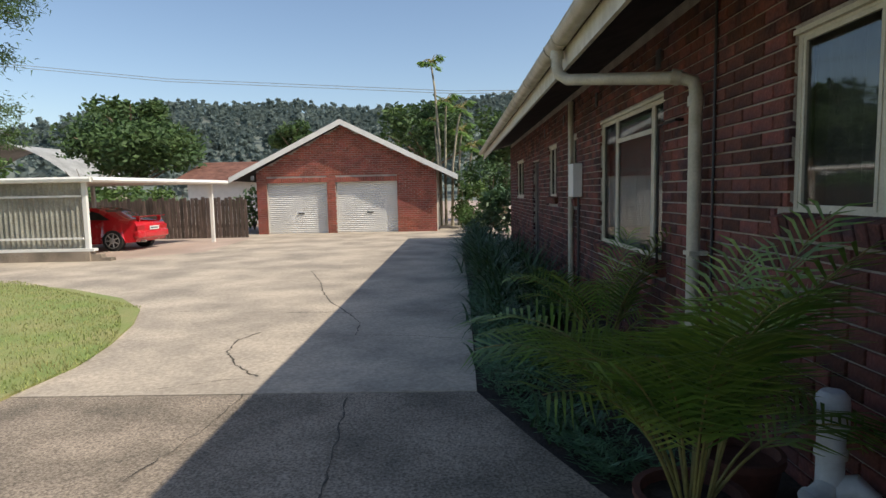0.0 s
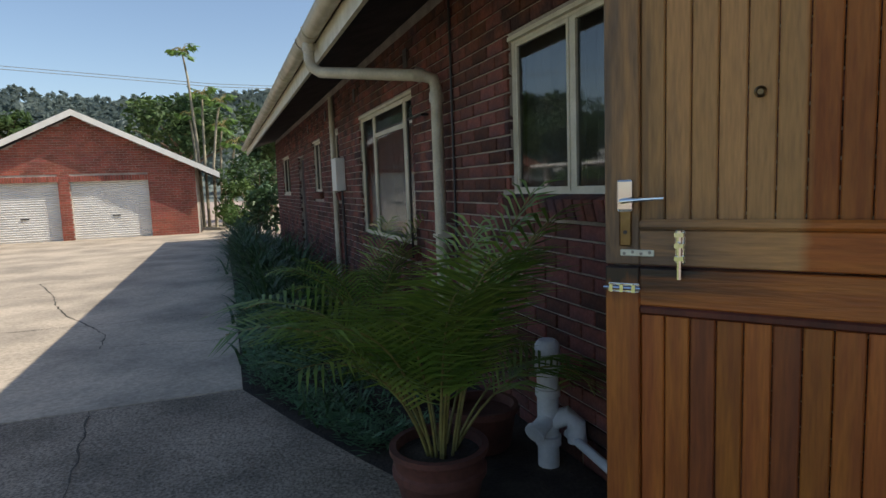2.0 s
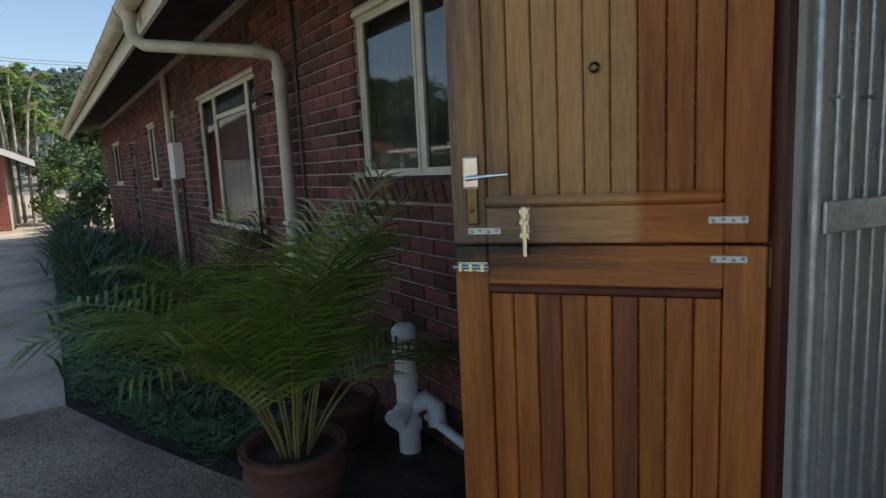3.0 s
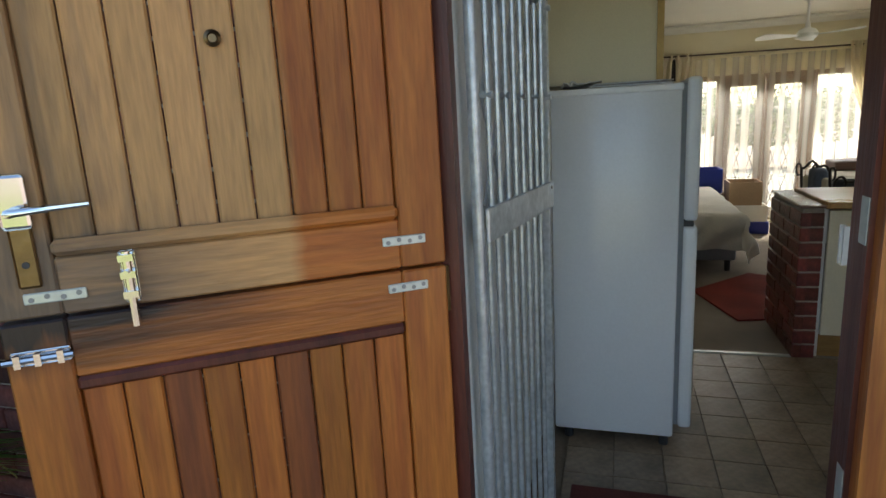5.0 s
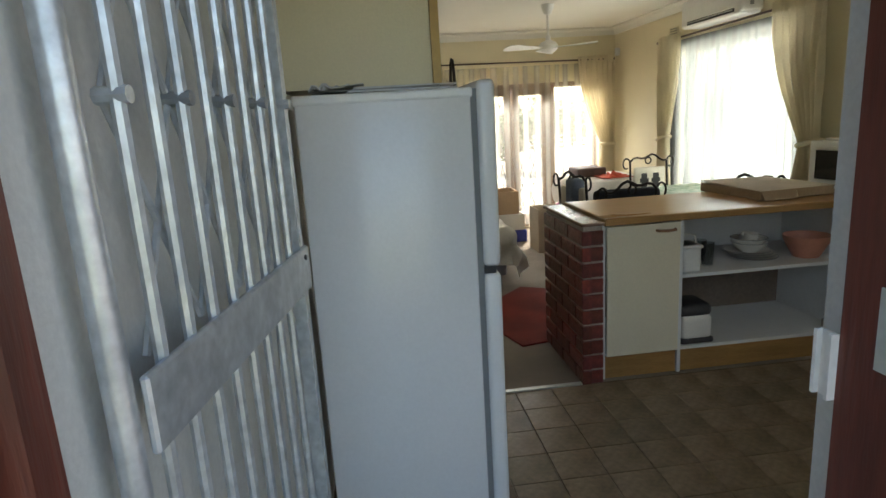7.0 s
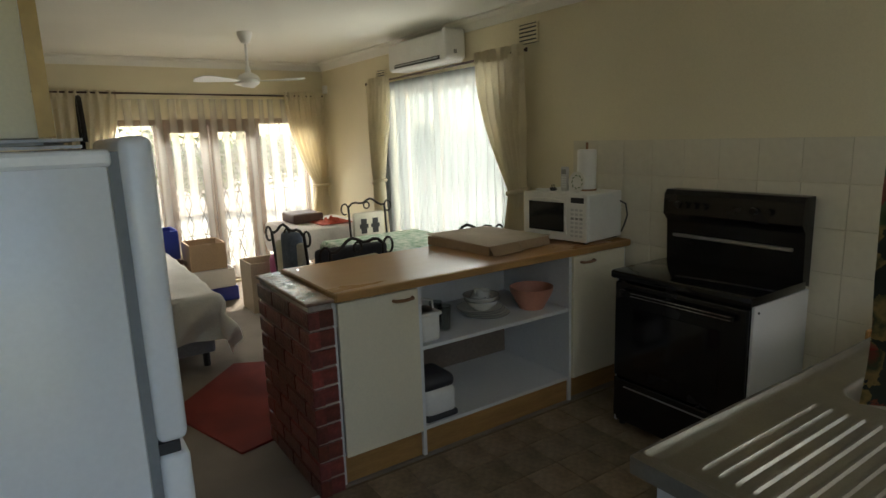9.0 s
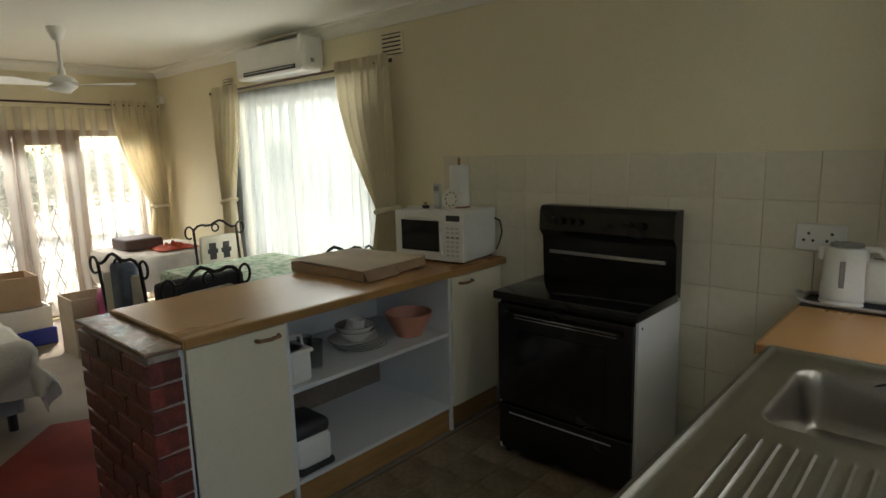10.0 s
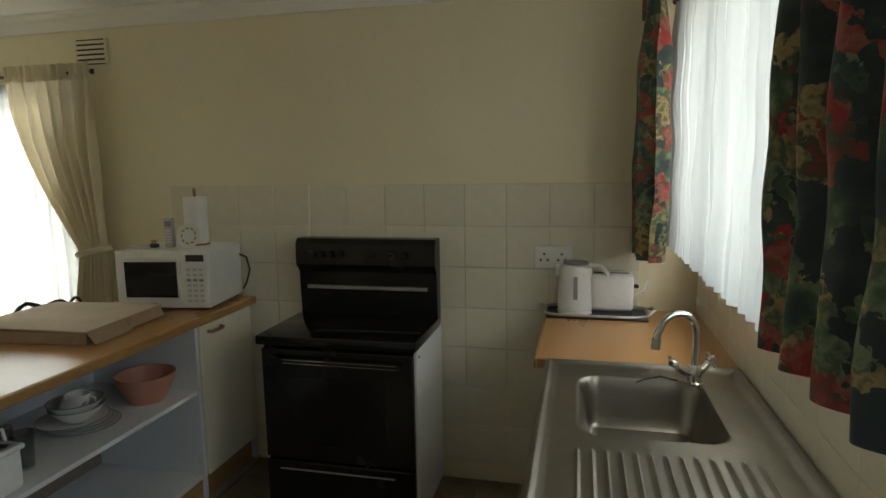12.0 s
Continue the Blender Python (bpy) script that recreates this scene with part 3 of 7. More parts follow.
structure("wall_far_end", boxes((XI, XF, 18.46, 18.7, -0.25, 2.9), (XF, XF + 0.24, 2.05, 18.7, -0.25, 2.9), (XI, XF, 4.6, 4.7, 0, 2.9)), M_MORTAR, "plain outer walls closing the house", "wall")
structure("wall_room_back", boxes((4.2, 4.3, 4.7, 18.46, 0, 2.9)), M_WALL, "plain wall inside the front rooms", "wall")
structure("ceiling", boxes((XI, XF, YW, 2.05, CEIL, CEIL + 0.05), (XI, XF, 2.05, 18.46, CEIL + 0.1, CEIL + 0.15)), M_CEIL, "flat off-white ceiling", "ceiling")
structure("floor_base", boxes((XO, XF + 0.24, YW - 0.2, 18.7, -0.25, -0.012)), M_FGROUT, "grouted screed under the floor tiles", "floor")


def cornice(name, a, b, along, z=CEIL, s=0.085):
    """A coved strip in the angle of wall and ceiling."""
    bm = bmesh.new()
    prof = [(0, -s), (0.012, -s), (0.02, -s * 0.75), (s * 0.45, -s * 0.35), (s * 0.8, -0.02), (s, -0.014), (s, 0), (0, 0)]
    rows = []
    for e in (a, b):
        rows.append([bm.verts.new((e[0] + (q if along == "y+" else -q if along == "y-" else 0), e[1] + (q if along == "x+" else -q if along == "x-" else 0), z + h)) for q, h in prof])
    for i in range(len(prof)):
        j = (i + 1) % len(prof)
        bm.faces.new((rows[0][i], rows[0][j], rows[1][j], rows[1][i]))
    bm.faces.new(rows[0])
    bm.faces.new(rows[1][::-1])
    structure(name, bm, M_CEIL, "moulded off-white cornice", "trim")


cornice("trim_south", (XI, YW + 0.001), (XF, YW + 0.001), "x+")
cornice("trim_east", (XF - 0.001, YW), (XF - 0.001, 1.9), "y-")
cornice("trim_kitchen", (XI + 0.013, 0.619), (4.0, 0.619), "x-")
structure("carpet", boxes((4.03, XF, YW, 2.0, -0.012, 0.0)), M_CARPET, "worn grey-beige carpet", "carpet")
structure("threshold_strip", boxes((4.0, 4.03, -0.68, 0.62, -0.01, 0.006)), M_ZPLATE, "metal strip between tiles and carpet", "trim")

# roof, eaves, gutter
bm = bmesh.new()
SL = 0.31
for s, x0, x1 in ((1, 0.86, 5.2), (-1, 9.6, 5.2)):
    z0, z1 = 2.66, 2.66 + abs(x1 - x0) * SL
    for a, b, c, d in (((x0, z0), (x1, z1), (x1, z1 + 0.05), (x0, z0 + 0.05)),):
        lo = [bm.verts.new((p[0], -3.6, p[1])) for p in (a, b, c, d)]
        hi = [bm.verts.new((p[0], 19.05, p[1])) for p in (a, b, c, d)]
        bm.faces.new(lo)
        bm.faces.new(hi[::-1])
        for i in range(4):
            bm.faces.new((lo[i], lo[(i + 1) % 4], hi[(i + 1) % 4], hi[i]))
structure("roof", bm, M_DARKWOOD, "low pitched roof with dark open eaves", "roof")
structure("fascia", boxes((0.86, 0.89, -3.6, 19.05, 2.50, 2.70)), M_CREAM, "cream painted fascia board, flaking", "trim")
gutter = thing("gutter", "cream half-round gutter under the eaves with brackets", "gutter", (0.79, 5, 2.66))


def half_round(u, v):
    a = math.pi * (0.95 + 1.1 * u)
    return Vector((0.785 + 0.072 * math.cos(a), -3.6 + 22.65 * v, 2.705 + 0.072 * math.sin(a)))


part("trough", sheet(half_round, 12, 2, 0.004), M_PIPE, gutter, smooth=True)
part("bead", bar([(0.713, -3.6, 2.705), (0.713, 19.05, 2.705)], 0.009), M_PIPE, gutter)
for y in [0.6 + 1.55 * k for k in range(12)] + [4.85, 5.25]:
    bm = bmesh.new()
    tube(bm, [(0.785 + 0.078 * math.cos(a), y, 2.705 + 0.078 * math.sin(a)) for a in [math.pi * (0.95 + 0.11 * k) for k in range(11)]], 0.009, 6)
    part("bracket", bm, M_PIPE, gutter)
part("end_cap", bar([(0.785, 19.04, 2.70), (0.785, 19.06, 2.70)], 0.07, n=16), M_PIPE, gutter)


def downpipe(y, ye, at_wall):
    d = thing("downpipe", "cream plastic downpipe bending from the gutter to the wall", "downpipe", (XO, y, GZ))
    xw = XO - 0.085
    top = [(0.785, ye, 2.66), (0.785, ye, 2.50), (0.80, ye - 0.02, 2.44), (0.86, ye - 0.06, 2.39), (xw - 0.1, y + 0.03, 2.24), (xw - 0.02, y, 2.21), (xw, y, 2.14), (xw, y, GZ)]
    part("pipe", bar(top, 0.046, n=16), M_PIPE, d, smooth=True)
    for p, q in (((0.785, ye, 2.57), (0.785, ye, 2.63)), ((xw, y, 2.04), (xw, y, 2.11))):
        part("collar", bar([p, q], 0.055, n=16), M_PIPE, d, smooth=True)
    a = Vector((xw - 0.16, y + 0.045, 2.255))
    part("collar", bar([a, a + Vector((0.06, -0.015, -0.015))], 0.055, n=16), M_PIPE, d, smooth=True)
    part("clip", boxes((xw - 0.05, XO, y - 0.055, y + 0.055, 1.0, 1.03)), M_PIPE, d)


downpipe(4.17, 5.05, True)


def casement(name, y0, y1, z0, z1, mulls, transom=None, glass=True, label="cream painted steel casement window in the brick wall", x=XO + 0.045):
    """A window with its frame, sashes and panes in the front wall."""
    w = thing(name, label, "window", (x, (y0 + y1) / 2, z0), kind="structure")
    f = 0.035
    part("window_frame", boxes((x - 0.015, x + 0.045, y0, y1, z0, z0 + f), (x - 0.015, x + 0.045, y0, y1, z1 - f, z1), (x - 0.015, x + 0.045, y0, y0 + f, z0 + f, z1 - f), (x - 0.015, x + 0.045, y1 - f, y1, z0 + f, z1 - f)), M_CREAM, w)
    part("window_sill", rbox(x - 0.05, x + 0.05, y0 - 0.01, y1 + 0.01, z0 - 0.03, z0, 0.008), M_CREAM, w)
    part("drip", boxes((x - 0.045, x - 0.012, y0, y1, z1 - 0.02, z1 + 0.005)), M_CREAM, w)
    cuts = [y0 + f, *mulls, y1 - f]
    for m in mulls:
        part("mullion", boxes((x - 0.005, x + 0.04, m - 0.02, m + 0.02, z0 + f, z1 - f)), M_CREAM, w)
    for a, b in zip(cuts, cuts[1:]):
        a, b = a + 0.02 * (a != cuts[0]), b - 0.02 * (b != cuts[-1])
        zz = [z0 + f] + ([transom] if transom and (b - a) > 0.6 else []) + [z1 - f]
        for c, d in zip(zz, zz[1:]):
            e = 0.022
            sash = part("sash", boxes((x - 0.01, x + 0.02, a, b, c, c + e), (x - 0.01, x + 0.02, a, b, d - e, d), (x - 0.01, x + 0.02, a, a + e, c + e, d - e), (x - 0.01, x + 0.02, b - e, b, c + e, d - e)), M_CREAM, w)
            p = part("pane", boxes((x + 0.004, x + 0.008, a + e, b - e, c + e, d - e)), M_GLASS_DIM if y0 > 0 else M_GLASS, w)
            p.visible_shadow = False
    return w


casement("window_1", 1.86, 3.14, 1.32, 2.27, [2.50])
casement("window_2", 5.05, 7.25, 0.83, 2.27, [5.42, 6.62], 2.0)
casement("window_3", 8.62, 9.05, 1.35, 2.27, [])
casement("window_4", 10.3, 11.15, 1.35, 2.27, [10.72])
casement("window_5", 15.2, 16.8, 1.32, 2.27, [16.0])
casement("window_6", -2.45, -0.72, 1.18, 2.14, [-1.9, -1.3], 1.85)
for y0, y1, z0, z1, m in ((1.9, 3.2, 1.25, 2.3, M_CLOTH_W), (5.1, 7.2, 0.8, 2.3, M_PLASTIC), (10.3, 11.2, 1.3, 2.3, M_CLOTH_W), (15.2, 16.8, 1.3, 2.3, M_CLOTH_W)):
    solid("net_curtain", sheet(lambda u, v: Vector((XI + 0.04 + 0.02 * math.sin(u * 90) + 0.008 * math.sin(u * 37), y0 + (y1 - y0) * u, z0 + (z1 - z0) * v)), 90, 3), m, "white net curtain hanging inside a front window", "curtain", smooth=True)
door_far = thing("door_2", "dark timber side door in the brick wall", "door", (XO + 0.08, 12.95, 0), kind="structure")
part("door_leaf", rbox(XO + 0.07, XO + 0.11, 12.54, 13.36, -0.02, 2.06, 0.006), M_DARKWOOD, door_far)
part("door_handle", bar([(XO + 0.03, 12.62, 1.02), (XO + 0.03, 12.74, 1.02)], 0.01), M_CHROME, door_far)

# ---- garage ----
GY, GX0, GX1, GH, GAX, GA = 23.65, -8.0, -0.8, 2.46, -4.5, 4.22
garage = thing("garage", "red-brick double garage with white roller doors", "garage", (-4.4, 26, GZ))


def gable(u):
    return GH + (GA - GH) * (1 - abs(u - GAX) / (GX1 - GAX if u > GAX else GAX - GX0))


gw = wall_panels("y", GY + 0.012, GY + 0.24, GX0, GX1, GZ - 0.1, 2.2, [(-7.6, -5.18, GZ - 0.1, 1.98), (-4.82, -2.37, GZ - 0.1, 1.98)])
lo = [(GX0, 2.2), (GX1, 2.2), (GX1, GH), (GAX, GA), (GX0, GH)]
v0, v1 = [gw.verts.new((x, GY + 0.012, z)) for x, z in lo], [gw.verts.new((x, GY + 0.24, z)) for x, z in lo]
gw.faces.new(v0)
gw.faces.new(v1[::-1])
for i in range(5):
    gw.faces.new((v0[i], v0[(i + 1) % 5], v1[(i + 1) % 5], v1[i]))
box(gw, GX0, GX0 + 0.24, GY + 0.24, 30, GZ - 0.1, GH)
box(gw, GX1 - 0.24, GX1, GY + 0.24, 30, GZ - 0.1, GH)
part("wall", gw, M_MORTAR, garage)
bm = bmesh.new()
for xa in (GX0 - 0.95, GX1 + 0.85):
    za = GA - (GA - GH) * abs(xa - GAX) / (3.6) + 0.06
    p = [(xa, za), (GAX, GA + 0.06), (GAX, GA + 0.14), (xa, za + 0.08)]
    a, b = [bm.verts.new((x, GY - 0.38, z)) for x, z in p], [bm.verts.new((x, 30.3, z)) for x, z in p]
    bm.faces.new(a)
    bm.faces.new(b[::-1])
    for i in range(4):
        bm.faces.new((a[i], a[(i + 1) % 4], b[(i + 1) % 4], b[i]))
part("roof", bm, M_DARKWOOD, garage)
for xa in (GX0 - 0.95, GX1 + 0.85):
    bm = bmesh.new()
    za = GA - (GA - GH) * abs(xa - GAX) / (3.6)
    p = [(xa, za - 0.03), (GAX, GA - 0.03), (GAX, GA + 0.18), (xa, za + 0.18)]
    a, b = [bm.verts.new((x, GY - 0.44, z)) for x, z in p], [bm.verts.new((x, GY - 0.40, z)) for x, z in p]
    bm.faces.new(a)
    bm.faces.new(b[::-1])
    for i in range(4):
        bm.faces.new((a[i], a[(i + 1) % 4], b[(i + 1) % 4], b[i]))
    part("barge_board", bm, M_WHITE, garage)
for x0, x1 in ((-7.6, -5.18), (-4.82, -2.37)):
    def rib(u, v):
        return Vector((x0 + (x1 - x0) * u, GY + 0.17 + 0.014 * math.sin(v * 2 * math.pi * 26), GZ + 2.06 * v))
    d = part("roller_door", sheet(rib, 1, 208), M_ROLL, garage, "white ribbed steel roller door", True)
    cx = (x0 + x1) / 2
    part("door_handle", boxes((cx - 0.02, cx + 0.24, GY + 0.13, GY + 0.15, 0.73, 0.76)), M_DGREY, d)
part("lamp", rbox(-8.2, -8.06, GY - 0.12, GY + 0.0, 2.1, 2.3, 0.03), M_GREY, garage)

# ---- the entrance: stable door, jambs, gate ----
frame_door = thing("door_frame", "dark mahogany-stained timber door frame", "door frame", (XO, 0.24, 0), kind="structure")
part("jamb", boxes((1.53, 1.57, 0.612, 0.70, -0.05, 2.08)), M_JAMB, frame_door)
part("jamb", boxes((1.60, 1.69, -0.243, -0.155, -0.05, 2.08)), M_JAMB, frame_door)
part("head", boxes((1.53, 1.72, -0.215, 0.70, 2.08, 2.115)), M_JAMB, frame_door)
part("outer_stop", boxes((1.56, 1.60, -0.26, -0.165, -0.05, 2.08)), M_DOOR, frame_door, "sunlit orange varnished edge")
part("sill", boxes((1.55, 1.90, -0.215, 0.68, -0.06, -0.002)), M_JAMB, frame_door)
part("gate_keeper", boxes((1.690, 1.695, -0.156, -0.145, 1.12, 1.20), (1.712, 1.717, -0.156, -0.145, 1.12, 1.20), (1.695, 1.712, -0.156, -0.152, 1.12, 1.20)), M_WHITE, frame_door, "white-painted steel gate keeper")
for z in (0.62, 1.18):
    part("strike_plate", boxes((1.605, 1.64, -0.157, -0.153, z, z + 0.09)), M_ZPLATE, frame_door)
structure("door_reveal", boxes((1.57, XI + 0.012, 0.622, 0.70, -0.05, 2.08), (1.692, XI + 0.012, -0.243, -0.236, 0, 2.1), (1.70, XI + 0.012, -0.22, 0.70, 2.1, 2.14)), M_WALL_SIDE, "plastered reveal of the doorway", "wall")

HINGE = Matrix.Translation((1.525, 0.645, 0.0)) @ Matrix.Rotation(math.atan2(0.646, -0.471), 4, "Z")


def stable_leaf(name, label, z0, z1, rails, stile_mats, board_mats, z_lo, z_hi):
    """Half of a stable door: stiles, rails and tongued boards, opened outwards."""
    d = thing(name, label, "door", local=True)
    d.matrix_basis = HINGE
    W, T = 0.80, 0.042
    for (a, b), m in zip(((0.002, 0.098), (W - 0.098, W)), stile_mats):
        bm = rbox(a, b, -T / 2, T / 2, z0, z1, 0.004, 1)
        part("stile", bm, m, d)
    for a, b, m in rails:
        part("rail", rbox(0.098, W - 0.098, -T / 2, T / 2 - 0.001, a, b, 0.004, 1), m, d)
    n = len(board_mats)
    w = (W - 0.196) / n
    for i, m in enumerate(board_mats):
        x = 0.098 + i * w
        part("board", rbox(x + 0.0016, x + w - 0.0016, -0.012, 0.009, z_lo, z_hi, 0.004, 1), m, d)
    return d


upper = stable_leaf("stable_door_upper", "weathered upper stable-door leaf with peeling varnish, standing open", 1.162, 2.05,
                    [(1.162, 1.262, M_RAIL_UP), (1.95, 2.05, M_RAIL_UP)], (M_DOOR_UP, M_DOOR_UP), [M_DOOR_UP] * 9, 1.285, 1.955)
part("weather_bar", rbox(0.10, 0.702, 0.009, 0.032, 1.264, 1.292, 0.008, 1), M_RAIL_UP, upper)
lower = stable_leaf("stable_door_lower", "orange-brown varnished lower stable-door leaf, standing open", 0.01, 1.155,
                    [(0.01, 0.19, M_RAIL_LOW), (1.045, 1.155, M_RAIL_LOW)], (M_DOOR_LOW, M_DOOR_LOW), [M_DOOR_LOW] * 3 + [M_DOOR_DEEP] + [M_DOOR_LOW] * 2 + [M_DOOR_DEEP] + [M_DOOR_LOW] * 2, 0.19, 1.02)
part("moulding", rbox(0.10, 0.702, 0.008, 0.024, 1.020, 1.045, 0.006, 1), M_JAMB, lower)


def screw_plate(parent, x0, x1, z0, z1):
    p = part("plate", rbox(x0, x1, 0.021, 0.0245, z0, z1, 0.002, 1), M_ZPLATE, parent, "zinc strap plate with four screws")
    for k in range(4):
        x = x0 + (x1 - x0) * (k + 0.5) / 4
        part("screw", bar([(x, 0.024, (z0 + z1) / 2 + 0.002 * (-1) ** k), (x, 0.026, (z0 + z1) / 2 + 0.002 * (-1) ** k)], 0.0045, n=10), M_GREY, p)


screw_plate(upper, 0.045, 0.135, 1.210, 1.229)
screw_plate(upper, 0.66, 0.755, 1.187, 1.206)
screw_plate(lower, 0.045, 0.13, 1.112, 1.131)
peep = part("peephole", lathe([(0.001, 0), (0.012, 0), (0.0145, 0.004), (0.0145, 0.008), (0.009, 0.012), (0.007, 0.008), (0.001, 0.008)], 20), M_BRASS, upper, "aged brass peephole", True)
peep.matrix_basis = Matrix.Translation((0.405, 0.009, 1.612)) @ Matrix.Rotation(-math.pi / 2, 4, "X")
lock = part("lock_plate", rbox(0.722, 0.757, 0.021, 0.026, 1.215, 1.40, 0.004, 1), M_BRASS, upper, "worn lock backplate with a chrome top")
part("chrome_cover", rbox(0.718, 0.761, 0.026, 0.032, 1.315, 1.405, 0.006, 2), M_CHROME, lock)
part("lever", bar([(0.74, 0.03, 1.345), (0.74, 0.062, 1.345), (0.73, 0.07, 1.346), (0.68, 0.07, 1.350), (0.625, 0.066, 1.352)], 0.0085, r2=0.005), M_CHROME, lock, smooth=True)
part("keyhole", bar([(0.74, 0.026, 1.255), (0.74, 0.0275, 1.255)], 0.006), M_DGREY, lock)
bolt = part("bolt", rbox(0.578, 0.604, 0.021, 0.026, 1.170, 1.262, 0.003, 1), M_CHROME, upper, "chrome barrel bolt")
part("barrel", bar([(0.591, 0.034, 1.128), (0.591, 0.034, 1.262)], 0.007), M_CHROME, bolt)
for z in (1.18, 1.215, 1.245):
    part("loop", boxes((0.579, 0.603, 0.024, 0.043, z, z + 0.012)), M_CHROME, bolt)
part("knob", bar([(0.591, 0.034, 1.228), (0.591, 0.062, 1.228)], 0.005), M_CHROME, bolt)
bolt2 = part("bolt", rbox(0.70, 0.79, 0.0225, 0.0265, 1.082, 1.108, 0.003, 1), M_CHROME, lower, "tarnished barrel bolt")
part("barrel", bar([(0.695, 0.034, 1.095), (0.80, 0.034, 1.095)], 0.006), M_CHROME, bolt2)
for x in (0.708, 0.742, 0.772):
    part("loop", boxes((x, x + 0.01, 0.026, 0.043, 1.084, 1.106)), M_CHROME, bolt2)
for z in (0.2, 1.05):
    part("hinge", bar([(-0.004, 0.0, z), (-0.004, 0.0, z + 0.1)], 0.007), M_BRASS, lower)
part("hinge", bar([(-0.004, 0.0, 1.75), (-0.004, 0.0, 1.85)], 0.007), M_BRASS, upper)

gate = thing("security_gate", "galvanised steel security gate swung open against the wall", "gate", local=True)
gate.matrix_basis = pose(1.635, 0.592, 0, 0, 0, -9)
GW, GB0, GB1 = 0.575, 1.172, 1.252
part("post", bar([(0.0, 0, 0.03), (0.0, 0, 2.06)], 0.0135, n=12), M_ZINC, gate, "round galvanised tube", True)
part("post", boxes((GW - 0.022, GW, -0.012, 0.012, 0.03, 2.06)), M_ZINC, gate)
part("rail", boxes((0.013, GW - 0.022, -0.011, 0.011, 0.03, 0.055)), M_ZINC, gate)
part("rail", boxes((0.013, GW - 0.022, -0.011, 0.011, 2.035, 2.06)), M_ZINC, gate)
part("band", rbox(0.012, GW - 0.002, -0.022, -0.012, GB0, GB1, 0.003, 1), M_ZINC, gate, "wide flat steel lock band")
part("rivet", bar([(GW - 0.03, -0.022, 1.235), (GW - 0.03, -0.025, 1.235)], 0.005), M_DGREY, gate)
for k in range(8):
    x = 0.062 + k * 0.062
    part("upright", bar([(x, 0, 0.055), (x, 0, GB0 + 0.01)], 0.0075), M_ZINC, gate, "", True)
    part("upright", bar([(x, -0.010, GB1 - 0.015), (x, -0.010, 2.04)], 0.0075), M_ZINC, gate, "", True)
for k in range(4):
    x = 0.062 + k * 0.124
    for a in (0, 1):
        pts = [(x + (0.124 if (i + a) % 2 else 0.0), 0.006, GB1 + 0.25 * i) for i in range(4)]
        part("lattice_rod", bar(pts, 0.004, n=6), M_ZINC, gate)
        for p in pts[1:3]:
            part("rivet", bar([(p[0], -0.022, p[2]), (p[0], 0.01, p[2])], 0.0085, n=8), M_ZINC, gate)
for z in (0.3, 1.75):
    part("hinge", bar([(-0.02, 0, z), (-0.02, 0, z + 0.12)], 0.010), M_ZINC, gate)
solid("door_mat", rbox(2.0, 2.5, -0.05, 0.46, 0.0, 0.012, 0.005, 1), M_MAT, "dark maroon door mat on the tiles inside", "mat")

# ---- kitchen, largest things ----
pier = thing("brick_pier", "sealed dark red brick pier ending the kitchen bar", "pier", (4.32, -0.73, 0))
part("core", boxes((4.005, 4.66, -0.79, -0.688, 0, 0.87)), M_MORTAR, pier)
part("cap", rbox(3.99, 4.68, -0.80, -0.672, 0.872, 0.889, 0.006), M_CAP, pier, "glossy mortar-smeared top")

fridge = thing("fridge", "white two-door fridge-freezer beside the doorway", "fridge", (3.14, 0.3, 0))
FX, FW = 2.86, 0.56
part("body", rbox(FX, FX + FW, 0.055, 0.56, 0.05, 1.53, 0.012, 2), M_FRIDGE, fridge, smooth=True)
part("top_trim", rbox(FX - 0.004, FX + FW + 0.004, 0.05, 0.565, 1.515, 1.545, 0.008, 2), M_FRIDGE, fridge)
part("seal", boxes((FX + 0.012, FX + FW - 0.012, 0.036, 0.056, 0.11, 1.54)), M_GREYRUB, fridge)
d1 = part("door", rbox(FX - 0.002, FX + FW + 0.002, -0.016, 0.038, 1.005, 1.565, 0.016, 3), M_FRIDGE, fridge, smooth=True)
part("door", rbox(FX - 0.002, FX + FW + 0.002, -0.016, 0.038, 0.10, 0.985, 0.016, 3), M_FRIDGE, fridge, smooth=True)
part("grip_recess", boxes((FX + 0.06, FX + 0.16, -0.0175, -0.0155, 1.40, 1.47)), M_GREYRUB, d1, "grey recessed grip")
part("hinge_gap", boxes((FX + 0.004, FX + 0.05, 0.0, 0.037, 0.984, 1.006)), M_DGREY, fridge)
for x in (FX + 0.04, FX + FW - 0.06):
    for y in (0.09, 0.5):
        part("foot", bar([(x, y, 0), (x, y, 0.055)], 0.02), M_DGREY, fridge)
papers = thing("paper_pile", "loose papers and a folder lying on the fridge", "papers", (3.05, 0.3, 1.545))
for k, (x0, x1, y0, y1, a) in enumerate(((2.90, 3.2, 0.10, 0.42, 6), (2.93, 3.15, 0.12, 0.5, -9), (2.95, 3.3, 0.09, 0.40, 3))):
    c = Matrix.Translation(((x0 + x1) / 2, (y0 + y1) / 2, 1.548 + 0.006 * k)) @ Matrix.Rotation(radians(a), 4, "Z")
    part("sheet", box(bmesh.new(), -(x1 - x0) / 2, (x1 - x0) / 2, -(y1 - y0) / 2, (y1 - y0) / 2, 0, 0.005, c), M_PAPER if k != 1 else M_GREY, papers)
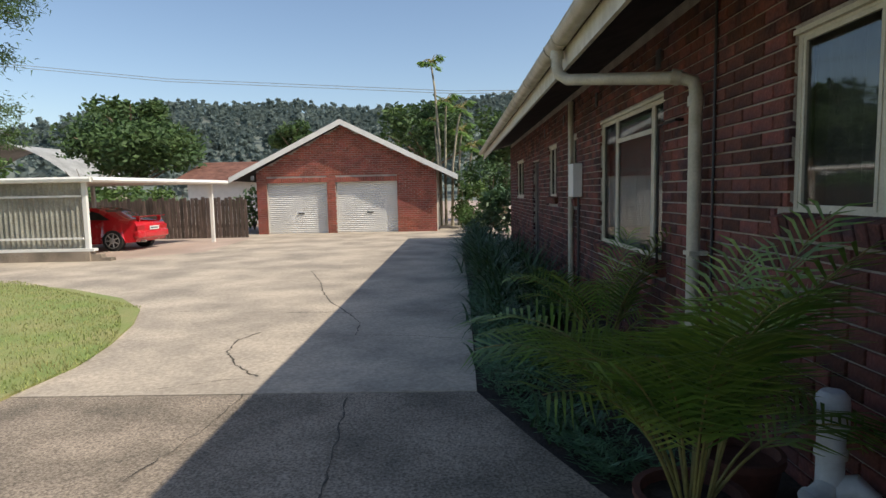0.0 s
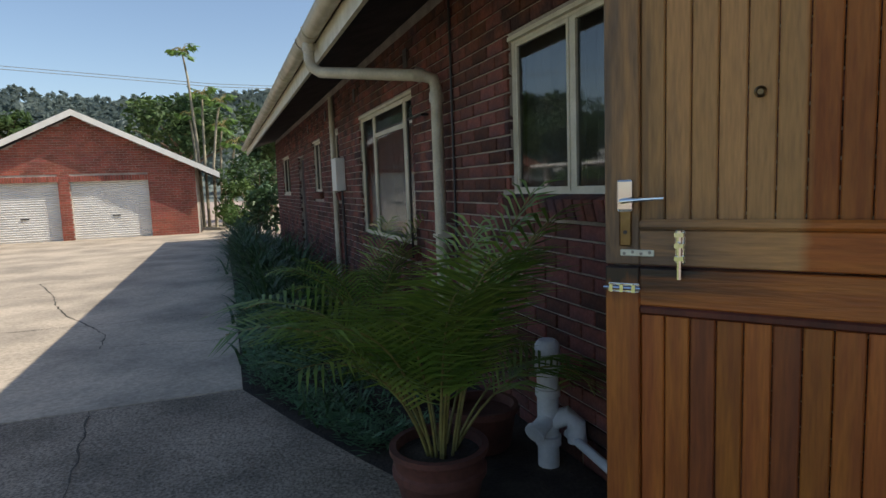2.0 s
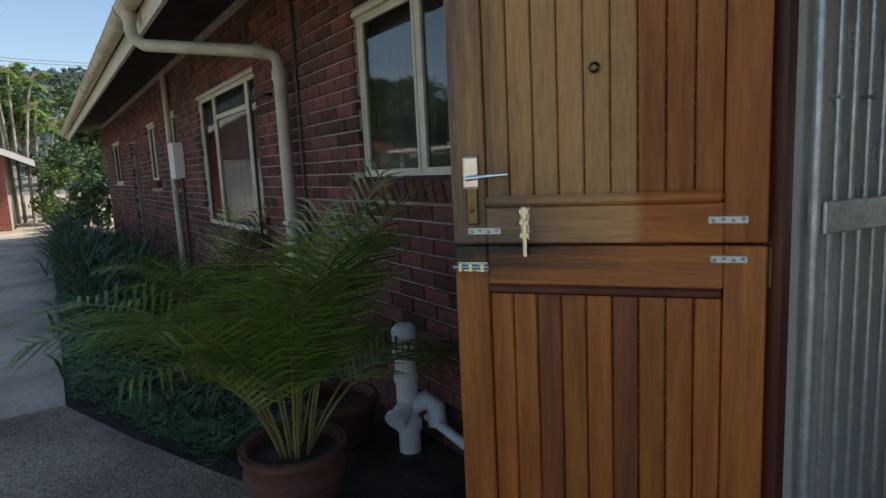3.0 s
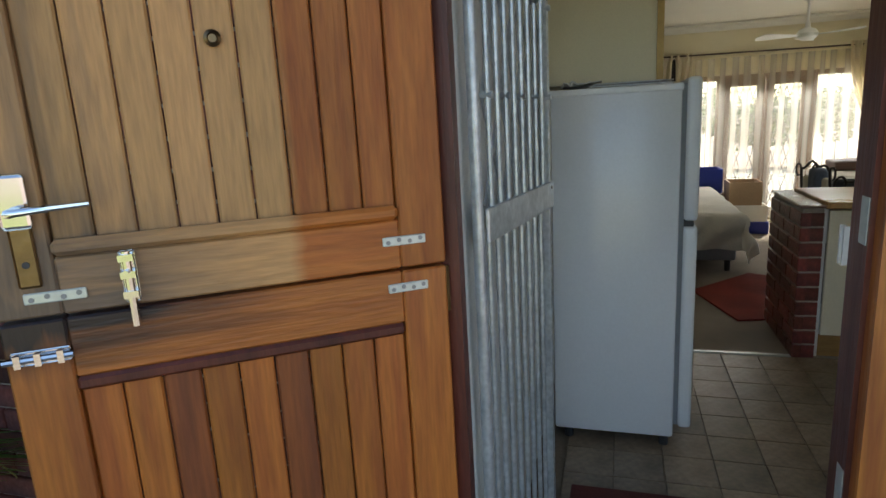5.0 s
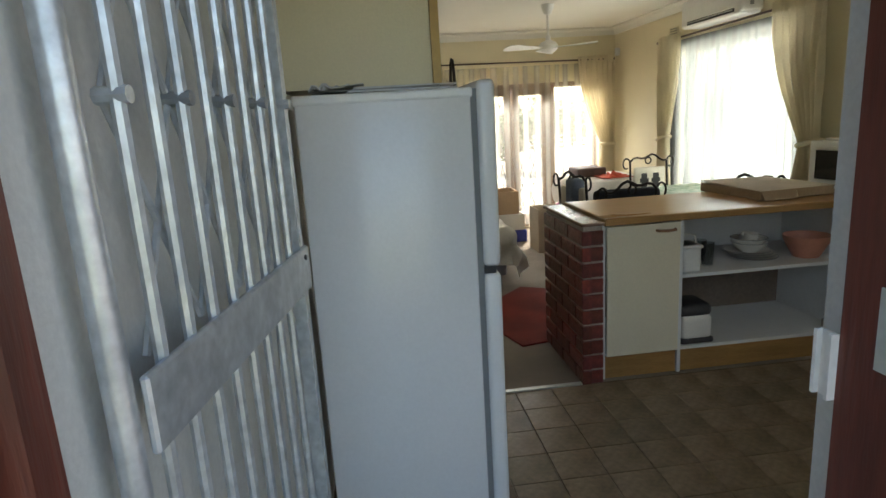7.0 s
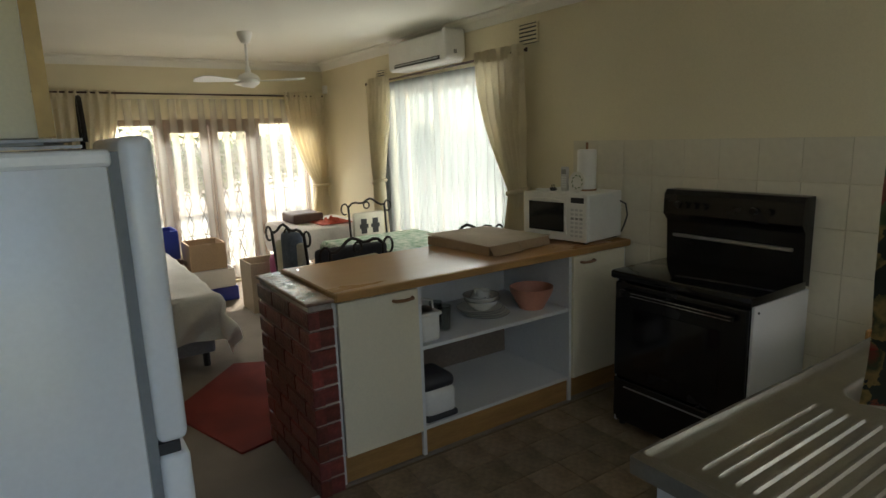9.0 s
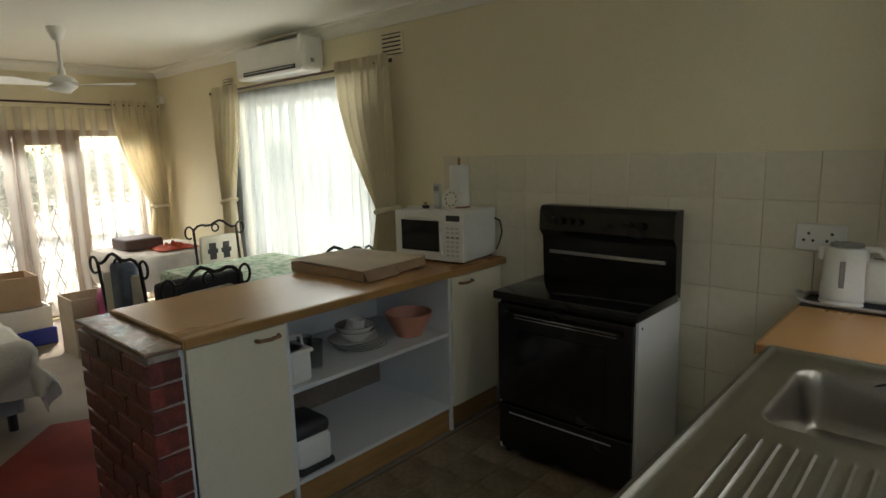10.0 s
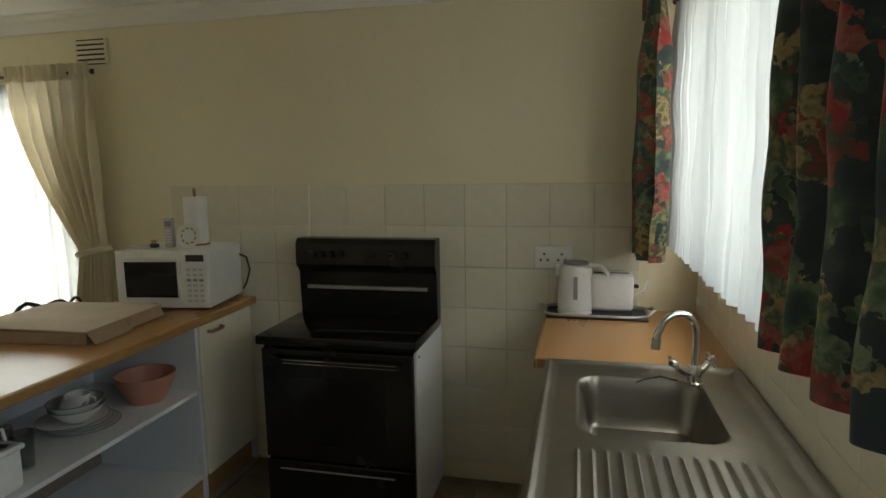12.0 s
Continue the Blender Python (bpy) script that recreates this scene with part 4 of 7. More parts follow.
solid("crumpled_paper", sheet(lambda u, v: Vector((2.91 + 0.2 * u, 0.52 - 0.16 * v, 1.552 + 0.05 * (1 - v) * abs(noise.noise(Vector((u * 6, v * 5, 2)))) + 0.02 * v)), 14, 14, 0.002), M_PAPER, "crumpled white paper on the fridge", "paper")
solid("wire_loop", bar([(3.12 + 0.045 * math.cos(a), 0.07, 1.545 + 0.10 * math.sin(a)) for a in [0.2 * k for k in range(16)]], 0.005, n=6), M_IRON, "dark wire basket handle on the fridge", "basket handle")
cup = thing("wall_cupboard", "tall cream cupboard above the fridge with a pine edge", "cupboard", (3.3, 0.37, 1.62), kind="structure")
part("body", boxes((3.03, 3.8, 0.145, 0.617, 1.568, CEIL - 0.002)), M_WALL, cup)
part("edge", boxes((3.012, 3.05, 0.118, 0.144, 1.568, CEIL - 0.002)), M_EDGE, cup, "yellow pine edge strip")
solid("wall_hook", bar([(2.76, 0.615, 1.57), (2.76, 0.585, 1.57), (2.76, 0.58, 1.60)], 0.004, n=6), M_BRASS, "small brass hook on the kitchen wall", "hook")

bar_unit = thing("bar_cabinet", "cream laminate kitchen bar unit with open shelves", "cabinet", (4.3, -1.7, 0))
cx0, cx1 = 4.035, 4.62
part("side", boxes((cx0, cx1, -0.818, -0.802, 0, 0.862)), M_SHELF, bar_unit)
for y in (-1.24, -2.235, -2.69):
    part("divider", boxes((cx0 - (0.004 if y > -2.6 else 0), cx1, y - 0.009, y + 0.009, 0, 0.862)), M_SHELF, bar_unit)
part("back", boxes((cx1 - 0.015, cx1, -2.68, -0.82, 0.55, 0.862)), M_SHELF, bar_unit)
# The lower back is a darker taupe than the white upper one.
part("back", boxes((cx1 - 0.014, cx1 - 0.001, -2.68, -0.82, 0.13, 0.548)), M_BACK, bar_unit, "darker taupe lower back")
part("shelf", boxes((cx0 + 0.002, cx1 - 0.016, -2.225, -1.25, 0.54, 0.558)), M_SHELF, bar_unit)
part("bottom", boxes((cx0 + 0.002, cx1 - 0.016, -2.225, -1.25, 0.128, 0.146)), M_SHELF, bar_unit)
for a, b in ((-1.229, -0.82), (-2.68, -2.246)):
    part("bottom", boxes((cx0 + 0.02, cx1 - 0.016, a, b, 0.128, 0.146)), M_SHELF, bar_unit)
    d = part("door", rbox(cx0 - 0.016, cx0 + 0.002, a + 0.002, b - 0.002, 0.135, 0.855, 0.003, 1), M_CAB, bar_unit)
    h = a + 0.085 if b > -1 else b - 0.11
    part("handle", bar([(cx0 - 0.014, h - 0.05, 0.818), (cx0 - 0.035, h - 0.045, 0.818), (cx0 - 0.040, h, 0.816), (cx0 - 0.035, h + 0.045, 0.818), (cx0 - 0.014, h + 0.05, 0.818)], 0.008), M_HANDLE, d, "curved wooden pull", True)
part("plinth", boxes((cx0 + 0.03, cx0 + 0.046, -2.68, -2.25, 0, 0.128), (cx0 + 0.012, cx0 + 0.028, -1.229, -0.82, 0, 0.128), (cx0 + 0.012, cx0 + 0.028, -2.225, -1.25, 0, 0.127)), M_PLINTH, bar_unit, "yellow-brown wood plinth")
bwt = thing("bar_worktop", "wood-effect laminate worktop of the kitchen bar", "worktop", (4.32, -1.75, 0.866))
part("top", rbox(4.003, 4.66, YW + 0.011, -0.809, 0.869, 0.903, 0.003, 1), M_WTOP, bwt)
part("edging", rbox(3.993, 4.003, YW + 0.011, -0.809, 0.866, 0.902, 0.003, 1), M_PLINTH, bwt, "solid wood front edging")
part("edging", rbox(3.993, 4.66, -0.809, -0.801, 0.866, 0.902, 0.003, 1), M_PLINTH, bwt, "solid wood end edging")

stove = thing("stove", "black free-standing electric stove with white sides", "stove", (3.34, -2.45, 0))
sx0, sx1, sy = 2.985, 3.70, -2.20
part("side", boxes((sx0, sx0 + 0.012, -2.685, sy - 0.03, 0.02, 0.80)), M_FRIDGE, stove, "white enamel side panel")
part("side", boxes((sx1 - 0.012, sx1, -2.685, sy - 0.03, 0.02, 0.80)), M_FRIDGE, stove, "white enamel side panel")
part("body", boxes((sx0 + 0.013, sx1 - 0.013, -2.68, sy - 0.028, 0.03, 0.81)), M_BLACK, stove)
part("hob", rbox(sx0 - 0.008, sx1 + 0.008, -2.64, sy + 0.012, 0.805, 0.848, 0.01, 2), M_BGLASS, stove, "black ceramic hob", True)
od = part("oven_door", rbox(sx0 + 0.012, sx1 - 0.012, sy - 0.028, sy - 0.002, 0.285, 0.79, 0.008, 2), M_BLACK, stove)
part("window", rbox(sx0 + 0.13, sx1 - 0.13, sy - 0.003, sy + 0.001, 0.36, 0.67, 0.001, 1), M_BGLASS, od)
part("handle", rbox(sx0 + 0.06, sx1 - 0.06, sy + 0.006, sy + 0.026, 0.728, 0.758, 0.006, 2), M_BLACK, od)
part("trim", boxes((sx0 + 0.07, sx1 - 0.13, sy + 0.0265, sy + 0.028, 0.735, 0.738), (sx0 + 0.07, sx1 - 0.13, sy + 0.0265, sy + 0.028, 0.750, 0.7525)), M_CHROME, od, "thin chrome line")
dr = part("drawer", rbox(sx0 + 0.012, sx1 - 0.012, sy - 0.028, sy - 0.002, 0.06, 0.275, 0.008, 2), M_BLACK, stove)
part("trim", boxes((sx0 + 0.10, sx1 - 0.08, sy - 0.002, sy + 0.004, 0.235, 0.240)), M_GREY, dr)
bp = bmesh.new()
prof = [(-2.69, 0.81), (-2.63, 0.83), (-2.62, 1.06), (-2.585, 1.10), (-2.59, 1.20), (-2.61, 1.225), (-2.69, 1.225)]
va, vb = [bp.verts.new((sx0 + 0.004, y, z)) for y, z in prof], [bp.verts.new((sx1 - 0.004, y, z)) for y, z in prof]
bp.faces.new(va)
bp.faces.new(vb[::-1])
for i in range(len(prof)):
    bp.faces.new((va[i], va[(i + 1) % len(prof)], vb[(i + 1) % len(prof)], vb[i]))
back = part("control_panel", bp, M_BLACK, stove, "black raised back panel with knobs")
part("chrome_strip", rbox(sx0 + 0.05, sx1 - 0.05, -2.622, -2.605, 0.975, 0.992, 0.003, 1), M_ALLOY, back)
for k in range(6):
    x = sx1 - 0.09 - k * 0.05 if k < 4 else sx0 + 0.22 - (k - 4) * 0.07
    part("knob", bar([(x, -2.59, 1.15), (x, -2.565, 1.15)], 0.018, n=16, r2=0.015), M_BLACK, back)
for x in (sx0 + 0.03, sx1 - 0.03):
    for y in (-2.64, sy - 0.06):
        part("foot", bar([(x, y, 0), (x, y, 0.035)], 0.018), M_DGREY, stove)
part("screw", bar([(sx0 - 0.001, sy - 0.06, 0.77), (sx0 - 0.004, sy - 0.06, 0.77)], 0.006), M_DGREY, stove)

sink_cab = thing("sink_cabinet", "cream laminate base unit under the sink", "cabinet", (2.14, -1.7, 0))
part("end_panel", boxes((XI + 0.015, 2.385, -0.79, -0.774, 0, 0.862)), M_SHELF, sink_cab, "white end panel")
part("carcass", boxes((XI + 0.03, 2.37, YW + 0.02, -0.80, 0.13, 0.74)), M_SHELF, sink_cab)
part("plinth", boxes((2.33, 2.345, YW + 0.02, -0.80, 0, 0.128)), M_PLINTH, sink_cab)
for k in range(4):
    a = -0.80 - 0.473 * k
    d = part("door", rbox(2.372, 2.389, a - 0.468, a - 0.003, 0.135, 0.855, 0.003, 1), M_CAB, sink_cab)
    part("handle", bar([(2.387, a - 0.38, 0.80), (2.412, a - 0.38, 0.795), (2.412, a - 0.38, 0.725), (2.387, a - 0.38, 0.72)], 0.008), M_HANDLE, d, "", True)
swt = thing("sink_worktop", "wood-effect laminate worktop beside the sink", "worktop", (2.15, -2.3, 0.866))
part("top", rbox(XI + 0.014, 2.468, YW + 0.01, -1.93, 0.868, 0.902, 0.003, 1), M_WTOP, swt)
part("edging", rbox(2.468, 2.477, YW + 0.01, -1.93, 0.866, 0.901, 0.003, 1), M_PLINTH, swt, "solid wood front edging")


def sink_surface(u, v):
    """The pressed steel top: rim, bowl and draining ribs; u runs across from the front, v from the far end."""
    x, y = 2.435 - 0.615 * u, -1.925 + 1.17 * v
    z = 0.905
    e = min(u * 0.615, (1 - u) * 0.615, v * 1.17, (1 - v) * 1.17)
    z += 0.010 * max(0, 1 - abs(e - 0.012) / 0.012) - 0.006 * min(1, max(0, (e - 0.022) / 0.02))
    bx, by, hx, hy, r = 2.145, -1.585, 0.185, 0.215, 0.07
    qx, qy = max(abs(x - bx) - hx + r, 0), max(abs(y - by) - hy + r, 0)
    d = r - math.hypot(qx, qy) if (qx > 0 or qy > 0) else r + min(hx - r - abs(x - bx), hy - r - abs(y - by))
    if d > 0:
        s = min(1, d / 0.045)
        z -= 0.15 * (s * s * (3 - 2 * s))
    if y > -1.30 and 0.06 < u < 0.94 and v < 0.955:
        w = min(1, (y + 1.30) / 0.03, (0.955 - v) / 0.03 if v > 0.925 else 1)
        ph = ((x - 1.98) / 0.033) % 1
        z += 0.0055 * w * max(0, math.cos((ph - 0.5) * math.pi * 3.0)) if 0.14 < u < 0.84 else 0
    return Vector((x, y, z))


sink = thing("sink", "stainless steel sink with draining board", "sink", (2.17, -1.34, 0.9))
part("top", sheet(sink_surface, 130, 150), M_STEEL, sink, smooth=True)
part("apron", boxes((2.433, 2.437, -1.925, -0.755, 0.872, 0.905), (1.822, 2.435, -0.757, -0.753, 0.868, 0.905)), M_STEEL, sink)
part("drain", lathe([(0.001, 0), (0.032, 0), (0.036, 0.003), (0.04, 0.001), (0.04, -0.002)], 24, (2.14, -1.60, 0.752)), M_CHROME, sink, "", True)
part("drain_hole", lathe([(0.001, 0), (0.016, 0), (0.016, 0.002), (0.001, 0.002)], 16, (2.14, -1.60, 0.7545)), M_DGREY, sink)
part("plug_chain", bar([(2.03, -1.80, 0.90), (2.08, -1.785, 0.915), (2.13, -1.79, 0.90), (2.18, -1.80, 0.87), (2.21, -1.795, 0.855)], 0.0025, n=6), M_DGREY, sink)
tap = thing("mixer_tap", "chrome swan-neck mixer tap with cross handles", "tap", (1.995, -1.78, 0.905))
part("base", lathe([(0.001, 0), (0.026, 0), (0.026, 0.006), (0.021, 0.01), (0.021, 0.05), (0.016, 0.06), (0.001, 0.06)], 20, (1.985, -1.78, 0.9)), M_CHROME, tap, "", True)
neck = [(1.985, -1.78, 0.95), (1.985, -1.78, 1.06)] + [(1.985 + 0.055 * (1 - math.cos(a)), -1.78 + 0.02 * (1 - math.cos(a)), 1.06 + 0.06 * math.sin(a)) for a in [0.3 * k for k in range(1, 10)]] + [(2.10, -1.742, 1.055), (2.102, -1.74, 1.03)]
part("spout", bar(neck, 0.011, n=12), M_CHROME, tap, "", True)
part("nozzle", bar([(2.102, -1.74, 1.045), (2.104, -1.74, 1.015)], 0.014, n=12), M_CHROME, tap, "", True)
for sx, sy2 in ((0.055, 0.025), (-0.045, -0.03)):
    h = part("valve", bar([(1.985, -1.78, 0.925), (1.985 + sx * 0.7, -1.78 + sy2 * 0.7, 0.945), (1.985 + sx, -1.78 + sy2, 0.96)], 0.011, n=10), M_CHROME, tap, "", True)
    c = Vector((1.985 + sx * 1.15, -1.78 + sy2 * 1.15, 0.968))
    for d in (Vector((0.0, 0.026, 0.008)), Vector((0.014, 0.004, 0.024))):
        part("cross_bar", bar([c - d, c + d], 0.006, n=8), M_CHROME, h)
    part("cap", bar([c - Vector((sx, sy2, 0.02)).normalized() * 0.012, c + Vector((sx, sy2, 0.02)).normalized() * 0.012], 0.011, n=10), M_CHROME, h)

# ---- worktop things ----
mw = thing("microwave", "white microwave oven standing on the bar", "microwave", local=True)
part("case", rbox(-0.235, 0.235, -0.205, 0.15, 0.012, 0.275, 0.008, 2), M_PLASTIC, mw)
mf = part("front", rbox(-0.237, 0.237, 0.15, 0.172, 0.012, 0.277, 0.006, 2), M_PLASTIC, mw)
part("door_window", rbox(-0.075, 0.19, 0.1722, 0.175, 0.06, 0.225, 0.001, 1), M_TINT, mf, "dark glass door window")
part("door_arch", bar([(-0.075 + 0.0265 * k, 0.174, 0.232 + 0.012 * math.sin(math.pi * k / 10)) for k in range(11)], 0.005, n=6), M_PLASTIC, mf)
part("handle", bar([(-0.098, 0.18, 0.05), (-0.092, 0.186, 0.14), (-0.098, 0.18, 0.23)], 0.006, n=8), M_PLASTIC, mf)
part("display", boxes((-0.215, -0.125, 0.1722, 0.174, 0.228, 0.258)), M_DGREY, mf)
for r in range(7):
    for c in range(3):
        part("button", boxes((-0.208 + 0.031 * c, -0.187 + 0.031 * c, 0.1722, 0.1738, 0.04 + 0.024 * r, 0.052 + 0.024 * r)), M_SILVER if r != 4 else M_GREY, mf)
part("brand_mark", boxes((0.03, 0.07, 0.1722, 0.1732, 0.03, 0.036)), M_GREY, mf)
for x in (-0.2, 0.2):
    for y in (-0.17, 0.13):
        part("foot", bar([(x, y, 0), (x, y, 0.014)], 0.014), M_DGREY, mw)
part("cord", bar([(-0.22, -0.165, 0.22), (-0.27, -0.17, 0.20), (-0.295, -0.15, 0.14), (-0.28, -0.14, 0.08), (-0.25, -0.16, 0.04)], 0.005, n=6), M_DGREY, mw, "black power cord", True)
MW = pose(4.283, -2.50, 0.903, 0, 0, 7) @ Matrix.Diagonal((0.99, 0.99, 1.04, 1))
mw.matrix_basis = MW


def on_microwave(ob, x, y):
    ob.matrix_basis = MW @ pose(x, y, 0.275)
    return ob


roll = on_microwave(thing("kitchen_roll", "white kitchen roll on an upright wooden holder", "kitchen roll", local=True), -0.06, -0.07)
part("roll", lathe([(0.012, 0.01), (0.055, 0.01), (0.057, 0.02), (0.057, 0.225), (0.055, 0.235), (0.012, 0.235)], 28), M_PLASTIC, roll, "white paper roll", True)
part("holder", bar([(0, 0, 0), (0, 0, 0.275)], 0.008), M_HANDLE, roll)
part("base", lathe([(0.001, 0), (0.06, 0), (0.06, 0.01), (0.001, 0.01)], 24), M_HANDLE, roll)
phone = on_microwave(thing("cordless_phone", "silver cordless phone standing on the microwave", "phone", local=True), 0.035, 0.02)
part("handset", rbox(-0.024, 0.024, -0.012, 0.012, 0.0, 0.14, 0.006, 2), M_SILVER, phone)
part("screen", boxes((-0.017, 0.017, 0.0122, 0.0135, 0.098, 0.125)), M_GREY, phone)
for r in range(5):
    for c in range(3):
        part("key", boxes((-0.016 + 0.012 * c, -0.008 + 0.012 * c, 0.0122, 0.0138, 0.02 + 0.014 * r, 0.028 + 0.014 * r)), M_PLASTIC, phone)
dish = on_microwave(thing("painted_plate", "small cream plate with a leaf wreath, propped upright", "plate", local=True), -0.09, 0.06)
pl = part("plate", lathe([(0.001, 0), (0.03, 0), (0.052, 0.006), (0.058, 0.009), (0.058, 0.012), (0.03, 0.004), (0.001, 0.004)], 28), M_CHINA, dish, "", True)
pl.matrix_basis = Matrix.Translation((0, 0, 0.058)) @ Matrix.Rotation(radians(-82), 4, "X")
for k in range(9):
    a = k * 0.7
    lf = part("leaf_motif", boxes((-0.008, 0.008, -0.003, 0.003, 0, 0.0015)), M_PTILE, pl)
    lf.matrix_basis = Matrix.Translation((0.036 * math.cos(a), 0.036 * math.sin(a), 0.007)) @ Matrix.Rotation(a + 1.2, 4, "Z")
plugt = on_microwave(thing("loose_plug", "black three-pin plug lying on the microwave", "plug", local=True), 0.11, 0.04)
part("body", rbox(-0.02, 0.02, -0.015, 0.015, 0, 0.018, 0.004, 1), M_DGREY, plugt)
for x in (-0.01, 0, 0.01):
    part("pin", bar([(x, 0, 0.017), (x, 0, 0.036)], 0.0025, n=6), M_BRASS, plugt)
on_microwave(solid("white_charger", rbox(-0.05, 0.05, -0.02, 0.02, 0, 0.012, 0.004, 1), M_PLASTIC, "flat white charger on the microwave", "charger"), 0.17, 0.06)

carton = thing("flat_carton", "flat brown cardboard carton lying on the bar", "box", local=True)
part("body", rbox(-0.27, 0.27, -0.24, 0.24, 0, 0.052, 0.003, 1), M_CARD, carton)
part("lid", sheet(lambda u, v: Vector((-0.272 + 0.544 * u, -0.243 + 0.486 * v, 0.054 + 0.012 * v * u)), 6, 6, 0.003), M_CARD_L, carton)
part("flap", sheet(lambda u, v: Vector((-0.274 - 0.035 * v, 0.02 + 0.22 * u, 0.05 - 0.045 * v)), 4, 4, 0.003), M_CARD, carton)
part("flap", sheet(lambda u, v: Vector((-0.274 - 0.02 * v, -0.22 + 0.23 * u, 0.05 - 0.042 * v)), 4, 4, 0.003), M_CARD, carton)
part("tape", boxes((-0.276, -0.274, -0.02, 0.03, 0.01, 0.045)), M_CARD_L, carton)
carton.matrix_basis = pose(4.46, -1.985, 0.903, 0, 0, 5)


def bowl(name, label, prof, at, m=M_CHINA, cat="bowl"):
    return solid(name, lathe(prof, 28, at), m, label, cat, smooth=True)


SH = 0.558
PX, PY = 4.245, -1.80
plates = thing("plate_stack", "four white dark-rimmed plates stacked on the shelf", "plates", (PX, PY, SH))
for k in range(4):
    c = (PX + 0.008 * k, PY + 0.010 * k, SH + 0.011 * k)
    p = part("plate", lathe([(0.001, 0), (0.07, 0), (0.125, 0.014), (0.128, 0.017), (0.07, 0.006), (0.001, 0.005)], 32, c), M_CHINA, plates, "", True)
    rim = bar([(c[0] + 0.127 * math.cos(a), c[1] + 0.127 * math.sin(a), c[2] + 0.016) for a in [2 * math.pi * q / 32 for q in range(33)]], 0.0018, n=5)
    part("rim_line", rim, M_GREY, p, "thin dark rim line")
bowls = thing("bowl_stack", "white dark-rimmed bowls nested on the plates", "bowls", (PX, PY + 0.03, SH + 0.042))
for k in range(2):
    c = (PX, PY + 0.03 + 0.006 * k, SH + 0.042 + 0.024 * k)
    p = part("bowl", lathe([(0.001, 0), (0.045, 0), (0.08, 0.03), (0.098, 0.055), (0.10, 0.058), (0.076, 0.032), (0.03, 0.008), (0.001, 0.008)], 32, c), M_CHINA, bowls, "", True)
    rim = bar([(c[0] + 0.099 * math.cos(a), c[1] + 0.099 * math.sin(a), c[2] + 0.058) for a in [2 * math.pi * q / 32 for q in range(33)]], 0.0018, n=5)
    part("rim_line", rim, M_GREY, p, "thin dark rim line")
for dx, dy, dz, tip in ((0.0, -0.005, 0.078, 5), (0.015, 0.045, 0.084, 38)):
    c = thing("cup", "white cup resting in the bowls", "cup", local=True)
    part("body", lathe([(0.001, 0), (0.026, 0), (0.038, 0.035), (0.041, 0.07), (0.037, 0.068), (0.024, 0.005), (0.001, 0.005)], 20), M_CHINA, c, "", True)
    part("handle", bar([(0.038, 0, 0.058), (0.062, 0, 0.052), (0.06, 0, 0.024), (0.034, 0, 0.016)], 0.0045, n=6), M_CHINA, c)
    c.matrix_basis = pose(PX + dx, PY + 0.03 + dy, SH + dz, 0, tip, 200)
bowl("pink_bowl", "pink plastic mixing bowl on the shelf", [(0.001, 0), (0.07, 0), (0.075, 0.01), (0.115, 0.085), (0.122, 0.10), (0.125, 0.125), (0.12, 0.125), (0.108, 0.085), (0.065, 0.012), (0.001, 0.012)], (4.19, -2.085, SH), M_PINK)
for k, (x, y, h) in enumerate(((4.26, -1.42, 0.11), (4.18, -1.475, 0.13), (4.30, -1.50, 0.12), (4.22, -1.37, 0.12))):
    solid("tumbler", lathe([(0.001, 0), (0.03, 0), (0.036, h), (0.033, h), (0.027, 0.008), (0.001, 0.008)], 20, (x, y, SH)), M_TUMBLER, "clear glass tumbler on the shelf", "glass", "tumblers on the shelf", smooth=True)
jug = thing("steam_iron_box", "white plastic lidded container with a handle on the shelf", "container", (4.13, -1.32, SH))
part("body", rbox(4.06, 4.20, -1.375, -1.27, SH, SH + 0.15, 0.02, 3), M_PLASTIC, jug, "", True)
part("lip", rbox(4.055, 4.205, -1.382, -1.262, SH + 0.13, SH + 0.15, 0.008, 2), M_PLASTIC, jug)
part("handle", bar([(4.13, -1.375, SH + 0.15), (4.13, -1.37, SH + 0.19), (4.13, -1.32, SH + 0.205), (4.13, -1.27, SH + 0.19), (4.13, -1.265, SH + 0.15)], 0.006, n=8), M_PLASTIC, jug, "", True)
iron = thing("pedal_bin", "white and dark blue plastic appliance on the lower shelf", "appliance", (4.16, -1.36, 0.146))
part("body", rbox(4.05, 4.26, -1.45, -1.27, 0.165, 0.31, 0.03, 3), M_PLASTIC, iron, "", True)
part("top", rbox(4.06, 4.27, -1.455, -1.265, 0.29, 0.37, 0.035, 3), M_DGREY, iron, "dark sloping lid", True)
part("base", rbox(4.045, 4.265, -1.455, -1.265, 0.146, 0.18, 0.012, 2), M_DGREY, iron)

TX, TY = 2.255, -2.59
tray = thing("tray", "silver-rimmed serving tray on the worktop", "tray", (TX, TY, 0.902))
part("base", rbox(TX - 0.215, TX + 0.215, TY - 0.10, TY + 0.10, 0.902, 0.910, 0.004, 1), M_DGREY, tray)
loop = [(TX + 0.222 * math.copysign(abs(math.cos(a)) ** 0.45, math.cos(a)), TY + 0.106 * math.copysign(abs(math.sin(a)) ** 0.45, math.sin(a)), 0.92) for a in [2 * math.pi * k / 40 for k in range(41)]]
part("rim", bar(loop, 0.006, n=6), M_ALLOY, tray, "bright metal rim", True)
